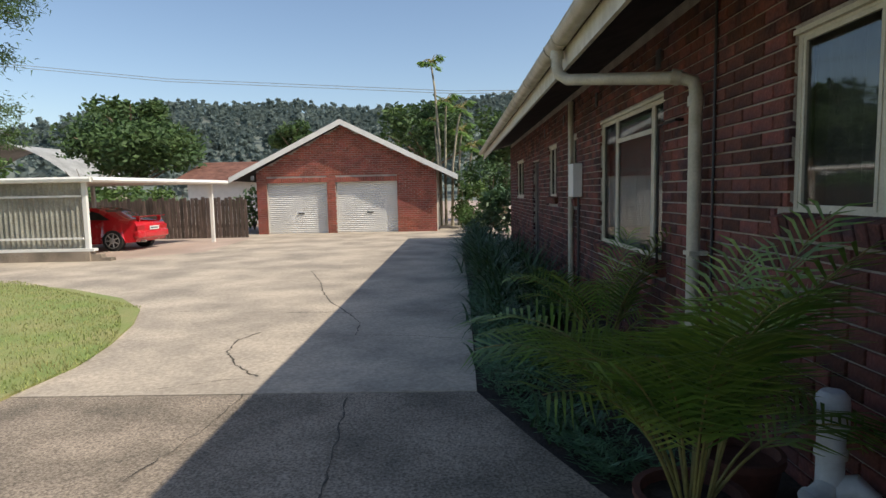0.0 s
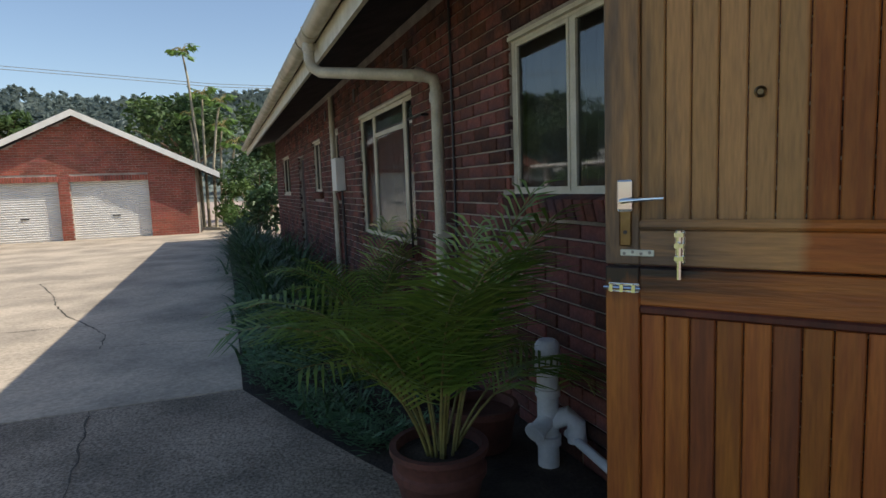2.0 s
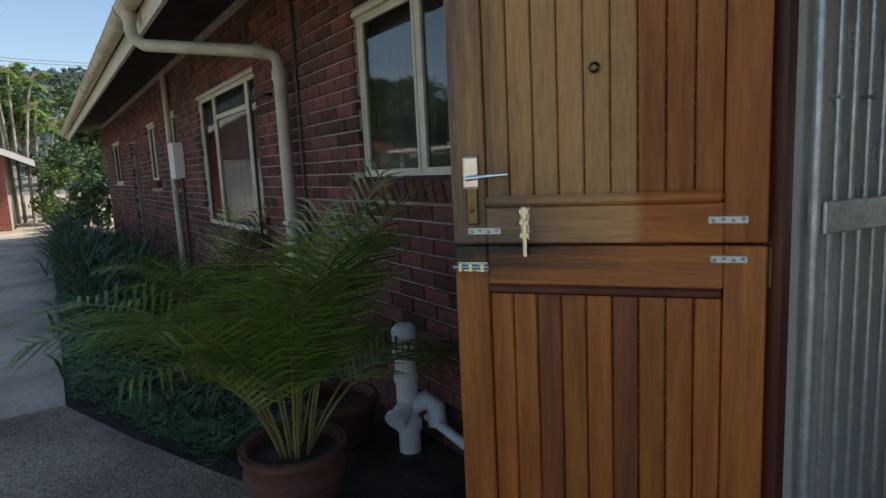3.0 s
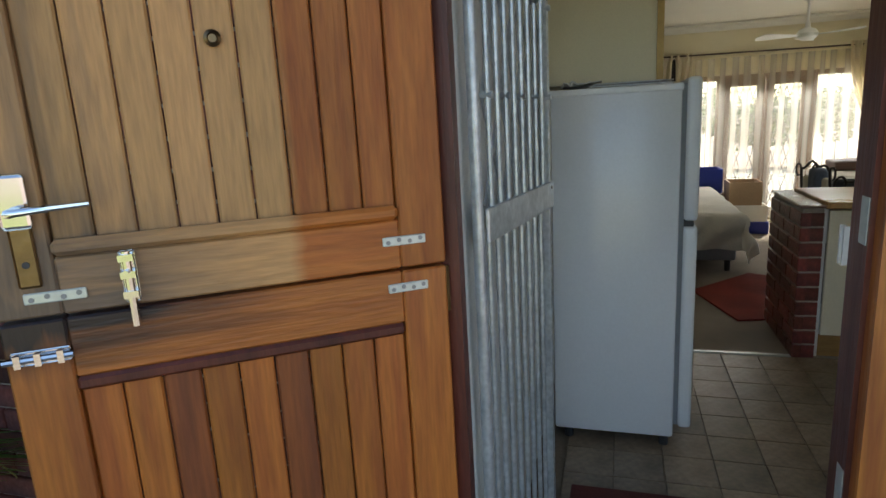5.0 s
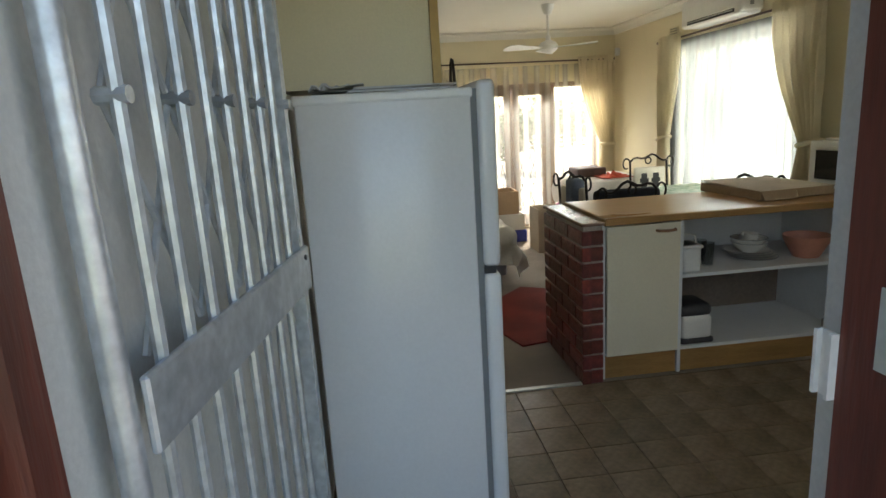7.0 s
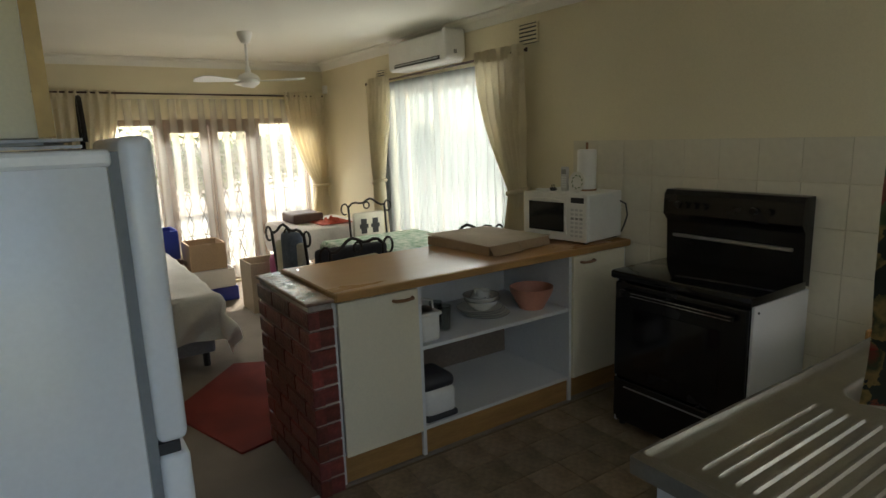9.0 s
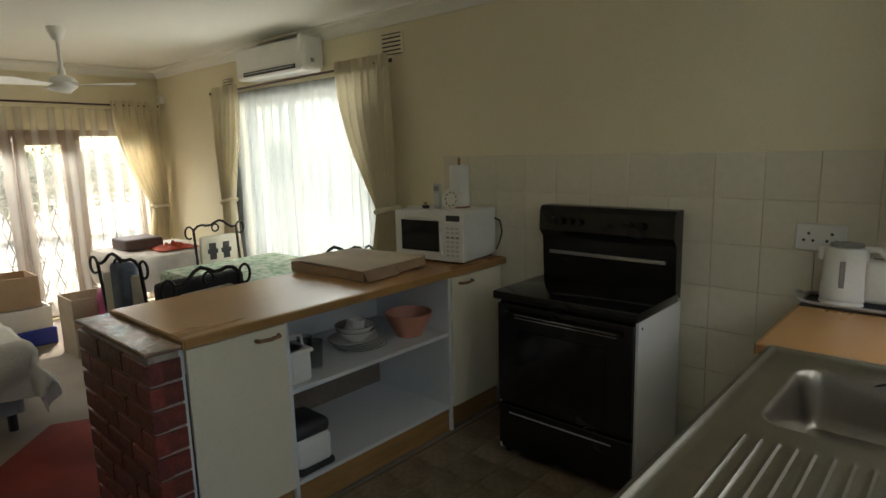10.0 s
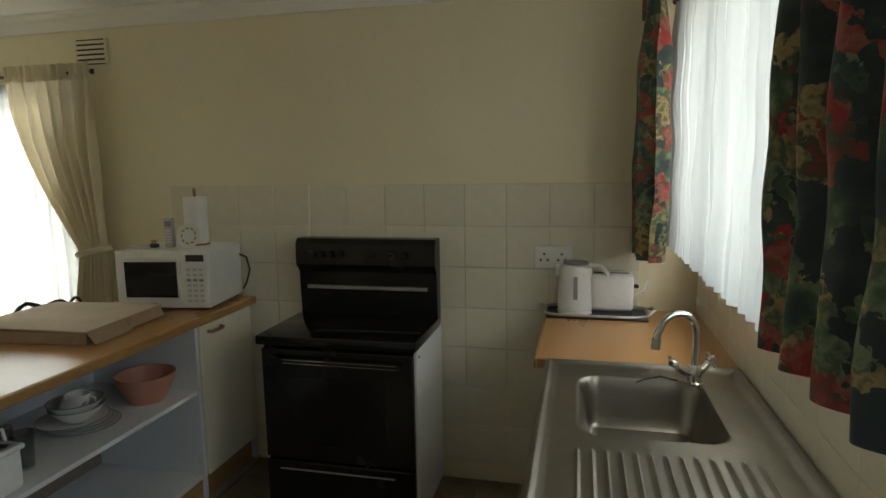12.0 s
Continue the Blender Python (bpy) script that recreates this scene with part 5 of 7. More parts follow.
for e in (-1, 1):
    part("grip", bar([(TX + e * 0.222, TY - 0.05, 0.92), (TX + e * 0.245, TY - 0.03, 0.935), (TX + e * 0.245, TY + 0.03, 0.935), (TX + e * 0.222, TY + 0.05, 0.92)], 0.006, n=6), M_ALLOY, tray, "", True)
KX, KY = 2.345, -2.60
kettle = thing("kettle", "white electric kettle with a grey level window on the tray", "kettle", (KX, KY, 0.910))
part("stand", lathe([(0.001, 0), (0.078, 0), (0.08, 0.006), (0.076, 0.016), (0.001, 0.016)], 32, (KX, KY, 0.910)), M_PLASTIC, kettle, "", True)
part("body", lathe([(0.001, 0), (0.076, 0), (0.079, 0.012), (0.078, 0.03), (0.071, 0.18), (0.066, 0.198), (0.03, 0.205), (0.001, 0.206)], 32, (KX, KY, 0.927)), M_PLASTIC, kettle, "", True)
part("lid", lathe([(0.001, 0), (0.056, 0), (0.054, 0.010), (0.02, 0.016), (0.001, 0.016)], 24, (KX, KY, 1.128)), M_GREY, kettle, "grey lid", True)
part("handle", bar([(KX - 0.058, KY + 0.01, 1.122), (KX - 0.105, KY + 0.02, 1.125), (KX - 0.135, KY + 0.025, 1.09), (KX - 0.138, KY + 0.025, 1.04), (KX - 0.118, KY + 0.02, 1.0), (KX - 0.075, KY + 0.015, 0.985)], 0.012, n=10), M_PLASTIC, kettle, "", True)
part("spout", rbox(KX + 0.055, KX + 0.09, KY - 0.018, KY + 0.018, 1.07, 1.128, 0.008, 2), M_PLASTIC, kettle)
part("level_window", rbox(KX - 0.010, KX + 0.008, KY + 0.070, KY + 0.079, 0.98, 1.08, 0.003, 1), M_GREY, kettle, "grey water-level window")
QX, QY = 2.19, -2.625
toaster = thing("toaster", "white two-slice toaster on the tray", "toaster", (QX, QY, 0.910))
part("body", rbox(QX - 0.092, QX + 0.092, QY - 0.065, QY + 0.065, 0.924, 1.085, 0.02, 3), M_PLASTIC, toaster, "", True)
part("base", boxes((QX - 0.087, QX + 0.087, QY - 0.06, QY + 0.06, 0.910, 0.925)), M_DGREY, toaster)
part("slot", boxes((QX - 0.075, QX + 0.075, QY - 0.01, QY + 0.01, 1.0845, 1.0865)), M_DGREY, toaster)
part("lever", rbox(QX - 0.117, QX - 0.092, QY - 0.02, QY + 0.01, 1.02, 1.035, 0.004, 1), M_DGREY, toaster)
part("cord", bar([(QX - 0.09, QY + 0.04, 0.99), (QX - 0.135, QY + 0.05, 1.02), (QX - 0.15, QY + 0.04, 1.06), (QX - 0.14, QY, 1.0)], 0.004, n=6), M_PLASTIC, toaster)
socket = thing("double_socket", "white double wall socket on the tiles", "socket", (2.45, YW + 0.01, 1.09), kind="structure")
part("plate", rbox(2.362, 2.537, YW + 0.009, YW + 0.018, 1.085, 1.195, 0.004, 1), M_PLASTIC, socket)
for x in (2.49, 2.41):
    for dx, dz in ((0, 0.02), (-0.016, -0.008), (0.016, -0.008)):
        part("pin_hole", bar([(x + dx, YW + 0.018, 1.135 + dz), (x + dx, YW + 0.0195, 1.135 + dz)], 0.006, n=8), M_DGREY, socket)
    part("switch", boxes((x - 0.008, x + 0.008, YW + 0.018, YW + 0.021, 1.168, 1.185)), M_PLASTIC, socket)

# ---- curtains and windows inside ----


def drape(name, label, x0, x1, z0, z1, y, folds, tie=None, m=M_CURTAIN, axis="x", deep=0.035, cat="curtain", top=True, seed=0):
    """A hanging curtain with folds; tie = (along, width, height) draws it in at a tieback."""
    def fn(u, v):
        a = x0 + (x1 - x0) * u
        z = z1 - (z1 - z0) * v
        w = 1.0
        if tie:
            ta, tw, tz = tie
            k = (z1 - z) / (z1 - tz)
            s = (k ** 1.9) if k < 1 else max(0.0, 1 - (tz - z) / (tz - z0) * 0.45)
            a = a * (1 - s) + (ta + (u - 0.5) * tw) * s
        dd = deep * (0.35 + 0.65 * min(1, v * 5)) * (1.0 + 0.3 * noise.noise(Vector((u * 3, v * 2, seed))))
        q = y + dd * math.sin(u * folds * 2 * math.pi + 0.8 * noise.noise(Vector((u * 4, v * 1.5, seed + 5)))) + 0.01 * noise.noise(Vector((u * 9, v * 6, seed)))
        return Vector((a, q, z)) if axis == "x" else Vector((q, a, z))
    c = thing(name, label, cat, fn(0.5, 1.0), kind="")
    part("cloth", sheet(fn, 96, 40), m, c, smooth=True)
    if tie:
        ta, tw, tz = tie
        h = tw / 2 + 0.015
        pts = [((ta + h * math.cos(t), y + 0.055 * math.sin(t), tz - 0.02 * math.cos(t)) if axis == "x" else (y + 0.055 * math.sin(t), ta + h * math.cos(t), tz)) for t in [math.pi * 2 * k / 14 for k in range(15)]]
        part("tieback", bar(pts, 0.018, n=8), m, c, "matching cloth tieback", True)
    if top:
        part("pleated_heading", sheet(lambda u, v: fn(u, 0) + Vector((0, 0, 0.055 - 0.085 * v)) + (Vector((0, 0.012 * math.sin(u * folds * 9), 0)) if axis == "x" else Vector((0.012 * math.sin(u * folds * 9), 0, 0))), 110, 2, 0.003), m, c)
    return c


def rod(name, p, q, r=0.009):
    d = thing(name, "thin dark bronze curtain rod with end stops", "curtain rod", p)
    part("rail", bar([p, q], r), M_ROD, d)
    for e in (p, q):
        part("finial", bar([Vector(e) - Vector((0.012, 0.012, 0)) * 0.5, Vector(e) + Vector((0.012, 0.012, 0)) * 0.5], 0.014), M_ROD, d)
    return d


YC = YW + 0.085
YD = YC + 0.022
rod("curtain_rod", (4.82, YC, 2.085), (7.16, YC, 2.06))
drape("cream_curtain", "cream pleated curtain tied back beside the lounge window", 4.82, 5.36, 0.35, 2.075, YD, 7, (4.89, 0.16, 1.14), seed=1)
drape("cream_curtain", "narrow cream pleated curtain tied back past the window", 6.66, 7.12, 0.35, 2.05, YD, 6, (6.96, 0.16, 1.12), seed=2)
drape("sheer_curtain", "white patterned sheer curtain glowing over the lounge window", 4.95, 7.05, 0.30, 2.05, YW + 0.035, 26, None, M_SHEER, deep=0.012, top=False, seed=3)
XC = XF - 0.085
rod("curtain_rod", (XC, -2.66, 2.03), (XC, 0.25, 2.06))
drape("cream_curtain", "cream pleated curtain tied back beside the garden doors", -2.67, -2.20, 0.2, 2.02, XC - 0.022, 7, (-2.57, 0.16, 1.02), axis="y", seed=4)
drape("cream_curtain", "cream pleated curtain at the inner side of the garden doors", -0.55, 0.05, 0.2, 2.02, XC, 7, (-0.1, 0.18, 1.02), axis="y", seed=5)
drape("sheer_curtain", "thin cream sheer curtain across the garden doors", -2.62, -0.2, 0.06, 2.0, XF - 0.035, 20, None, M_SHEER_FD, axis="y", deep=0.012, top=False, seed=6)

w7 = thing("window_7", "wide lounge window with a slim brown frame", "window", (6.1, YW - 0.12, 0.5), kind="structure")
yy = YW - 0.13
part("window_frame", boxes((5.1, 6.86, yy - 0.03, yy + 0.03, 0.5, 0.55), (5.1, 6.86, yy - 0.03, yy + 0.03, 1.93, 1.98), (5.1, 5.15, yy - 0.03, yy + 0.03, 0.55, 1.93), (6.81, 6.86, yy - 0.03, yy + 0.03, 0.55, 1.93), (6.22, 6.26, yy - 0.03, yy + 0.03, 0.55, 1.93)), M_FRAMEWOOD, w7)
for a, b in ((5.15, 6.22), (6.26, 6.81)):
    p = part("pane", boxes((a, b, yy - 0.003, yy + 0.003, 0.55, 1.93)), M_GLASS, w7)
    p.visible_shadow = False
xx = XF + 0.12
fd = thing("door_3", "brown timber glazed garden doors with side lights and lattice bars", "door", (xx, -1.46, 0), kind="structure")
part("door_frame", boxes((xx - 0.04, xx + 0.04, -2.50, -0.42, 1.74, 1.80), (xx - 0.04, xx + 0.04, -2.50, -2.46, 0.02, 1.74), (xx - 0.04, xx + 0.04, -0.46, -0.42, 0.02, 1.74), (xx - 0.04, xx + 0.04, -1.95, -1.88, 0.02, 1.74), (xx - 0.04, xx + 0.04, -0.93, -0.86, 0.02, 1.74), (xx - 0.05, xx + 0.05, -2.46, -0.46, 0.02, 0.07)), M_FRAMEWOOD, fd)
for a, b in ((-1.88, -1.41), (-1.40, -0.93)):
    lf = part("door_leaf", boxes((xx - 0.022, xx + 0.022, a, a + 0.085, 0.07, 1.74), (xx - 0.022, xx + 0.022, b - 0.085, b, 0.07, 1.74), (xx - 0.022, xx + 0.022, a + 0.085, b - 0.085, 1.66, 1.74), (xx - 0.022, xx + 0.022, a + 0.085, b - 0.085, 0.07, 0.17)), M_FRAMEWOOD, fd)
for a, b, z0, z1 in ((-1.795, -1.495, 0.17, 1.66), (-1.315, -1.015, 0.17, 1.66), (-2.46, -1.95, 0.07, 1.74), (-0.86, -0.46, 0.07, 1.74)):
    p = part("pane", boxes((xx - 0.003, xx + 0.003, a, b, z0, z1)), M_GLASS, fd)
    p.visible_shadow = False
    n = 4 if z1 < 1.7 else 0
    if n:
        st = (b - a) / n
        for i in range(n):
            for zz in [z0 + 0.245 * k for k in range(6)]:
                part("lattice_bar", bar([(xx + 0.03, a + st * i, zz), (xx + 0.03, a + st * (i + 0.5), zz + 0.1225), (xx + 0.03, a + st * i, zz + 0.245)], 0.006, n=4), M_IRON, fd)
                part("lattice_bar", bar([(xx + 0.03, a + st * (i + 1), zz), (xx + 0.03, a + st * (i + 0.5), zz + 0.1225), (xx + 0.03, a + st * (i + 1), zz + 0.245)], 0.006, n=4), M_IRON, fd)
    for zz in (0.55, 1.0, 1.42):
        part("cross_bar", bar([(xx + 0.03, a, zz), (xx + 0.03, b, zz)], 0.006, n=4), M_IRON, fd)
    if not n:
        for k in range(1, 4):
            part("upright_bar", bar([(xx + 0.03, a + (b - a) * k / 4, z0), (xx + 0.03, a + (b - a) * k / 4, z1)], 0.005, n=4), M_IRON, fd)

# kitchen window dressings
XK = 1.95
rod("curtain_rod", (XK, YW + 0.02, 2.235), (XK, -0.60, 2.235), 0.011)
drape("sheer_curtain", "white pleated net curtain glowing over the sink", -2.64, -1.02, 1.22, 2.215, 1.955, 21, None, M_SHEER_K, axis="y", deep=0.022, top=False, seed=7)
drape("floral_curtain", "dark floral cotton curtain gathered in the kitchen corner", -2.68, -2.29, 1.185, 2.19, 2.06, 4, None, M_FLORAL, axis="y", deep=0.05, seed=8)
drape("floral_curtain", "dark floral cotton curtain with large red blooms over the sink", -1.09, -0.58, 1.235, 2.19, 1.985, 4, None, M_FLORAL, axis="y", deep=0.03, seed=9)

# ---- fittings ----
ac = thing("air_conditioner", "white split air conditioner above the lounge window", "air conditioner", (6.15, YW, 2.1))
part("casing", rbox(5.62, 6.50, YW + 0.001, YW + 0.20, 2.10, 2.335, 0.03, 3), M_PLASTIC, ac, "", True)
part("outlet", boxes((5.68, 6.38, YW + 0.06, YW + 0.203, 2.122, 2.152)), M_DGREY, ac)
part("louvre", boxes((5.70, 6.36, YW + 0.10, YW + 0.212, 2.135, 2.142)), M_ALLOY, ac)
part("end_cap", rbox(5.605, 5.66, YW + 0.002, YW + 0.195, 2.118, 2.352, 0.02, 2), M_PLASTIC, ac)
part("display", boxes((5.602, 5.606, YW + 0.09, YW + 0.12, 2.16, 2.19)), M_GREY, ac)


def vent(x, z, w=0.2, h=0.13):
    v = thing("air_vent", "cream louvred air vent in the wall", "vent", (x, YW, z), "wall vents", kind="structure")
    part("frame", boxes((x - w / 2, x + w / 2, YW + 0.001, YW + 0.008, z - h / 2, z + h / 2)), M_DGREY, v)
    for k in range(5):
        zz = z - h / 2 + 0.004 + k * (h - 0.012) / 4.6
        part("slat", box(bmesh.new(), x - w / 2, x + w / 2, YW + 0.004, YW + 0.018, zz, zz + 0.014), M_WALL, v)
    for s in (-1, 1):
        part("edge", boxes((x + s * (w / 2 - 0.005) - 0.006, x + s * (w / 2 - 0.005) + 0.006, YW + 0.002, YW + 0.016, z - h / 2, z + h / 2)), M_WALL, v)


vent(4.885, 2.20)
vent(6.99, 2.12, 0.18, 0.12)
solid("sensor", rbox(8.30, 8.36, YW + 0.001, YW + 0.05, 2.06, 2.15, 0.01, 2), M_PLASTIC, "small white alarm sensor in the corner", "sensor")
fan = thing("ceiling_fan", "white three-blade ceiling fan", "fan", (6.68, -1.33, CEIL))
fx, fy = 6.68, -1.33
part("canopy", lathe([(0.02, -0.09), (0.035, -0.08), (0.055, -0.03), (0.06, 0), (0.001, 0)], 20, (fx, fy, CEIL)), M_PLASTIC, fan, "", True)
part("rod", bar([(fx, fy, CEIL - 0.08), (fx, fy, 2.08)], 0.012), M_PLASTIC, fan)
part("motor", lathe([(0.001, -0.05), (0.05, -0.048), (0.085, -0.02), (0.09, 0.01), (0.07, 0.04), (0.025, 0.06), (0.02, 0.1), (0.001, 0.1)], 24, (fx, fy, 2.03)), M_PLASTIC, fan, "", True)
for k in range(3):
    a = 4.0 + k * 2.0944
    m = Matrix.Translation((fx, fy, 2.02)) @ Matrix.Rotation(a, 4, "Z") @ Matrix.Rotation(radians(11), 4, "X")
    bm = bmesh.new()
    pts = [(0.08, -0.025), (0.18, -0.04), (0.38, -0.085), (0.44, -0.075), (0.47, 0), (0.44, 0.075), (0.38, 0.085), (0.18, 0.04), (0.08, 0.025)]
    lo, hi = [bm.verts.new(m @ Vector((x, y, 0))) for x, y in pts], [bm.verts.new(m @ Vector((x, y, 0.006))) for x, y in pts]
    bm.faces.new(lo)
    bm.faces.new(hi)
    for i in range(len(pts)):
        bm.faces.new((lo[i], lo[(i + 1) % 9], hi[(i + 1) % 9], hi[i]))
    part("blade", bm, M_PLASTIC, fan)

# ---- lounge furniture ----
bed = thing("bed", "single bed with a rumpled white quilt", "bed", (6.8, 0.0, 0))
bx0, bx1, by0, by1 = 5.92, 7.85, -0.74, 0.62
part("base", rbox(bx0 + 0.03, bx1, by0 + 0.03, by1, 0.1, 0.30, 0.02, 2), M_BEDBASE, bed, "grey fabric bed base")
part("mattress", rbox(bx0 + 0.02, bx1, by0 + 0.02, by1, 0.30, 0.50, 0.05, 3), M_QUILT, bed)


def quilt(u, v):
    x, y = bx0 - 0.32 + (bx1 - bx0 + 0.35) * u, by0 - 0.32 + (by1 - by0 + 0.4) * v
    ox, oy = max(bx0 - x, 0), max(by0 - y, 0)
    o = math.hypot(ox, oy)
    z = 0.53 + 0.012 * noise.noise(Vector((x * 4, y * 4, 1)))
    px, py = max(x, bx0), max(y, by0)
    if o > 0:
        z -= o * 0.95
        fl = 0.05 * (1 + 0.8 * math.sin((x + y) * 16 + noise.noise(Vector((x * 3, y * 3, 0))) * 3)) * min(1, o / 0.15)
        px -= (ox / o) * (0.02 + fl + 0.12 * (ox * oy > 0) * o)
        py -= (oy / o) * (0.02 + fl + 0.12 * (ox * oy > 0) * o)
    return Vector((px, py, z))


part("quilt", sheet(quilt, 70, 60, 0.012), M_QUILT, bed, "crumpled white quilt", True)
for x in (bx0 + 0.08, bx1 - 0.1):
    for y in (by0 + 0.09, by1 - 0.1):
        part("castor", bar([(x, y, 0), (x, y, 0.1)], 0.025), M_DGREY, bed)
solid("hexagonal_rug", prism([(4.60, -0.50), (5.31, -0.285), (5.88, -0.80), (5.72, -1.1), (4.95, -1.25), (4.72, -1.0)], 0.0, 0.012), M_RUG, "red rug with slanting ends on the carpet", "rug")


def open_box(name, label, x0, x1, y0, y1, z0, z1, m, cat="box", flare=0.0):
    b = thing(name, label, cat, ((x0 + x1) / 2, (y0 + y1) / 2, z0))
    part("base", boxes((x0, x1, y0, y1, z0, z0 + 0.012)), m, b)
    for d in ((x0, x0 + 0.012, y0, y1), (x1 - 0.012, x1, y0, y1), (x0 + 0.012, x1 - 0.012, y0, y0 + 0.012), (x0 + 0.012, x1 - 0.012, y1 - 0.012, y1)):
        part("side", boxes((*d, z0 + 0.012, z1)), m, b)
    return b


open_box("blue_tub", "royal blue plastic storage tub behind the bed", 7.95, 8.3, -0.88, -0.5, 0.44, 0.72, M_BLUE)
solid("storage_trunk", rbox(7.9, 8.32, -0.9, -0.1, 0.0, 0.44, 0.02, 2), M_SUIT, "dark trunk under the blue tub", "trunk")
open_box("cardboard_box", "open brown cardboard box on a plastic crate", 7.75, 8.15, -1.27, -0.93, 0.32, 0.58, M_CARD)
open_box("plastic_crate", "white and blue plastic crate under a box", 7.7, 8.18, -1.32, -0.92, 0.0, 0.32, M_PLASTIC)
solid("crate_base", rbox(7.68, 8.2, -1.34, -0.9, 0.0, 0.14, 0.01, 1), M_BLUE, "blue plastic tub under the crate", "tub")
open_box("cardboard_box", "tall pale cardboard box open at the top", 7.05, 7.40, -1.62, -1.3, 0.0, 0.46, M_CARD_L)
solid("pink_bag", rbox(6.75, 7.02, -1.72, -1.45, 0.0, 0.55, 0.06, 3), M_MAGENTA, "pink plastic bag standing by the chairs", "bag", smooth=True)


def cloth_table(name, label, cx, cy, rx, ry, h, m, drop=0.25):
    t = thing(name, label, "table", (cx, cy, 0))
    part("tabletop", rbox(cx - rx, cx + rx, cy - ry, cy + ry, h - 0.03, h - 0.004, 0.008, 1), M_HANDLE, t)
    for sx in (-1, 1):
        for sy_ in (-1, 1):
            part("leg", bar([(cx + sx * (rx - 0.06), cy + sy_ * (ry - 0.06), 0), (cx + sx * (rx - 0.06), cy + sy_ * (ry - 0.06), h - 0.03)], 0.022), M_IRON, t)

    def fn(u, v):
        x, y = -rx - drop + (2 * rx + 2 * drop) * u, -ry - drop + (2 * ry + 2 * drop) * v
        ox, oy = max(abs(x) - rx, 0), max(abs(y) - ry, 0)
        o = math.hypot(ox, oy)
        k = 1 + 0.03 * math.sin((x + y) * 20) * min(1, o * 6)
        return Vector((cx + max(-rx - 0.02, min(rx + 0.02, x)) * k, cy + max(-ry - 0.02, min(ry + 0.02, y)) * k, h - (o if o < drop else drop) * 0.98))
    c = solid("tablecloth", sheet(fn, 60, 60), m, label.split(" with ")[-1] + " draped over a table", "tablecloth", smooth=True)
    return t


cloth_table("dining_table", "dining table with a green leaf-print cloth", 5.70, -2.07, 0.44, 0.43, 0.75, M_CLOTH_G)
cloth_table("side_table", "side table with a white lace cloth", 7.45, -2.12, 0.42, 0.38, 0.72, M_CLOTH_W, 0.3)


def iron_chair(label):
    """A wrought-iron chair with a scrolled back and cushions; the back is towards -y."""
    c = thing("iron_chair", label, "chair", local=True, group="chairs round the dining table")
    part("seat", rbox(-0.2, 0.2, -0.2, 0.2, 0.42, 0.47, 0.02, 2), M_CUSHION, c, "cream padded seat", True)
    for x in (-0.19, 0.19):
        part("leg", bar([(x, 0.18, 0), (x, 0.18, 0.43)], 0.011), M_IRON, c)
        part("leg", bar([(x, -0.19, 0), (x, -0.19, 0.43), (x, -0.23, 0.92)], 0.011), M_IRON, c)
        s = 1 if x > 0 else -1
        part("scroll", bar([(x + s * (0.035 - 0.035 * math.cos(a)) * 1.0, -0.232, 0.90 + 0.05 * math.sin(a)) for a in [0.4 * k for k in range(14)]], 0.008, n=6), M_IRON, c)
    part("top_rail", bar([(-0.19 + 0.038 * k, -0.232, 0.915 + 0.05 * math.sin(math.pi * k / 10) - 0.018 * math.sin(math.pi * k / 2.5)) for k in range(11)], 0.01, n=8), M_IRON, c)
    part("mid_rail", bar([(-0.2, -0.21, 0.62), (0.2, -0.21, 0.62)], 0.009), M_IRON, c)
    part("centre_scroll", bar([(0.03 * math.cos(a), -0.232, 0.92 + 0.03 * math.sin(a)) for a in [0.5 * k for k in range(14)]], 0.007, n=6), M_IRON, c)
    part("back_cushion", rbox(-0.16, 0.16, -0.235, -0.185, 0.55, 0.86, 0.02, 2), M_CUSHION, c, "cream cushion with a dark printed motif", True)
    for x in (-0.06, 0.06):
        part("motif", boxes((x - 0.03, x + 0.03, -0.187, -0.183, 0.66, 0.80), (x - 0.045, x + 0.045, -0.187, -0.183, 0.71, 0.75)), M_TEXT, c, "dark printed motif")
    return c


ch = iron_chair("black wrought-iron chair with a cream motif cushion")
ch.matrix_basis = pose(6.55, -2.36, 0, 0, 0, 90)
for x, y, a in ((5.74, -1.42, 195), (5.08, -1.29, -80), (5.0, -2.1, -90)):
    copy_thing(ch, pose(x, y, 0, 0, 0, a))
solid("black_bag", rbox(4.90, 4.98, -1.56, -1.10, 0.70, 0.92, 0.03, 3), M_BAG, "black nylon bag hung over a chair back", "bag", smooth=True)
solid("jacket", rbox(5.58, 5.78, -1.28, -1.17, 0.50, 0.93, 0.04, 3), M_DENIM, "blue-grey garment hung over a chair back", "garment", smooth=True)
solid("suitcase", rbox(7.40, 7.75, -2.18, -1.86, 0.722, 0.82, 0.02, 2), M_SUIT, "flat brown case lying on the white cloth", "case")
solid("orange_cloth", sheet(lambda u, v: Vector((7.08 + 0.34 * u, -2.36 + 0.34 * v, 0.735 + 0.13 * abs(noise.noise(Vector((u * 5, v * 5, 3)))) * math.sin(math.pi * u) * math.sin(math.pi * v))), 20, 20, 0.004), M_ORANGE, "crumpled orange-red cloth on the table", "cloth", smooth=True)

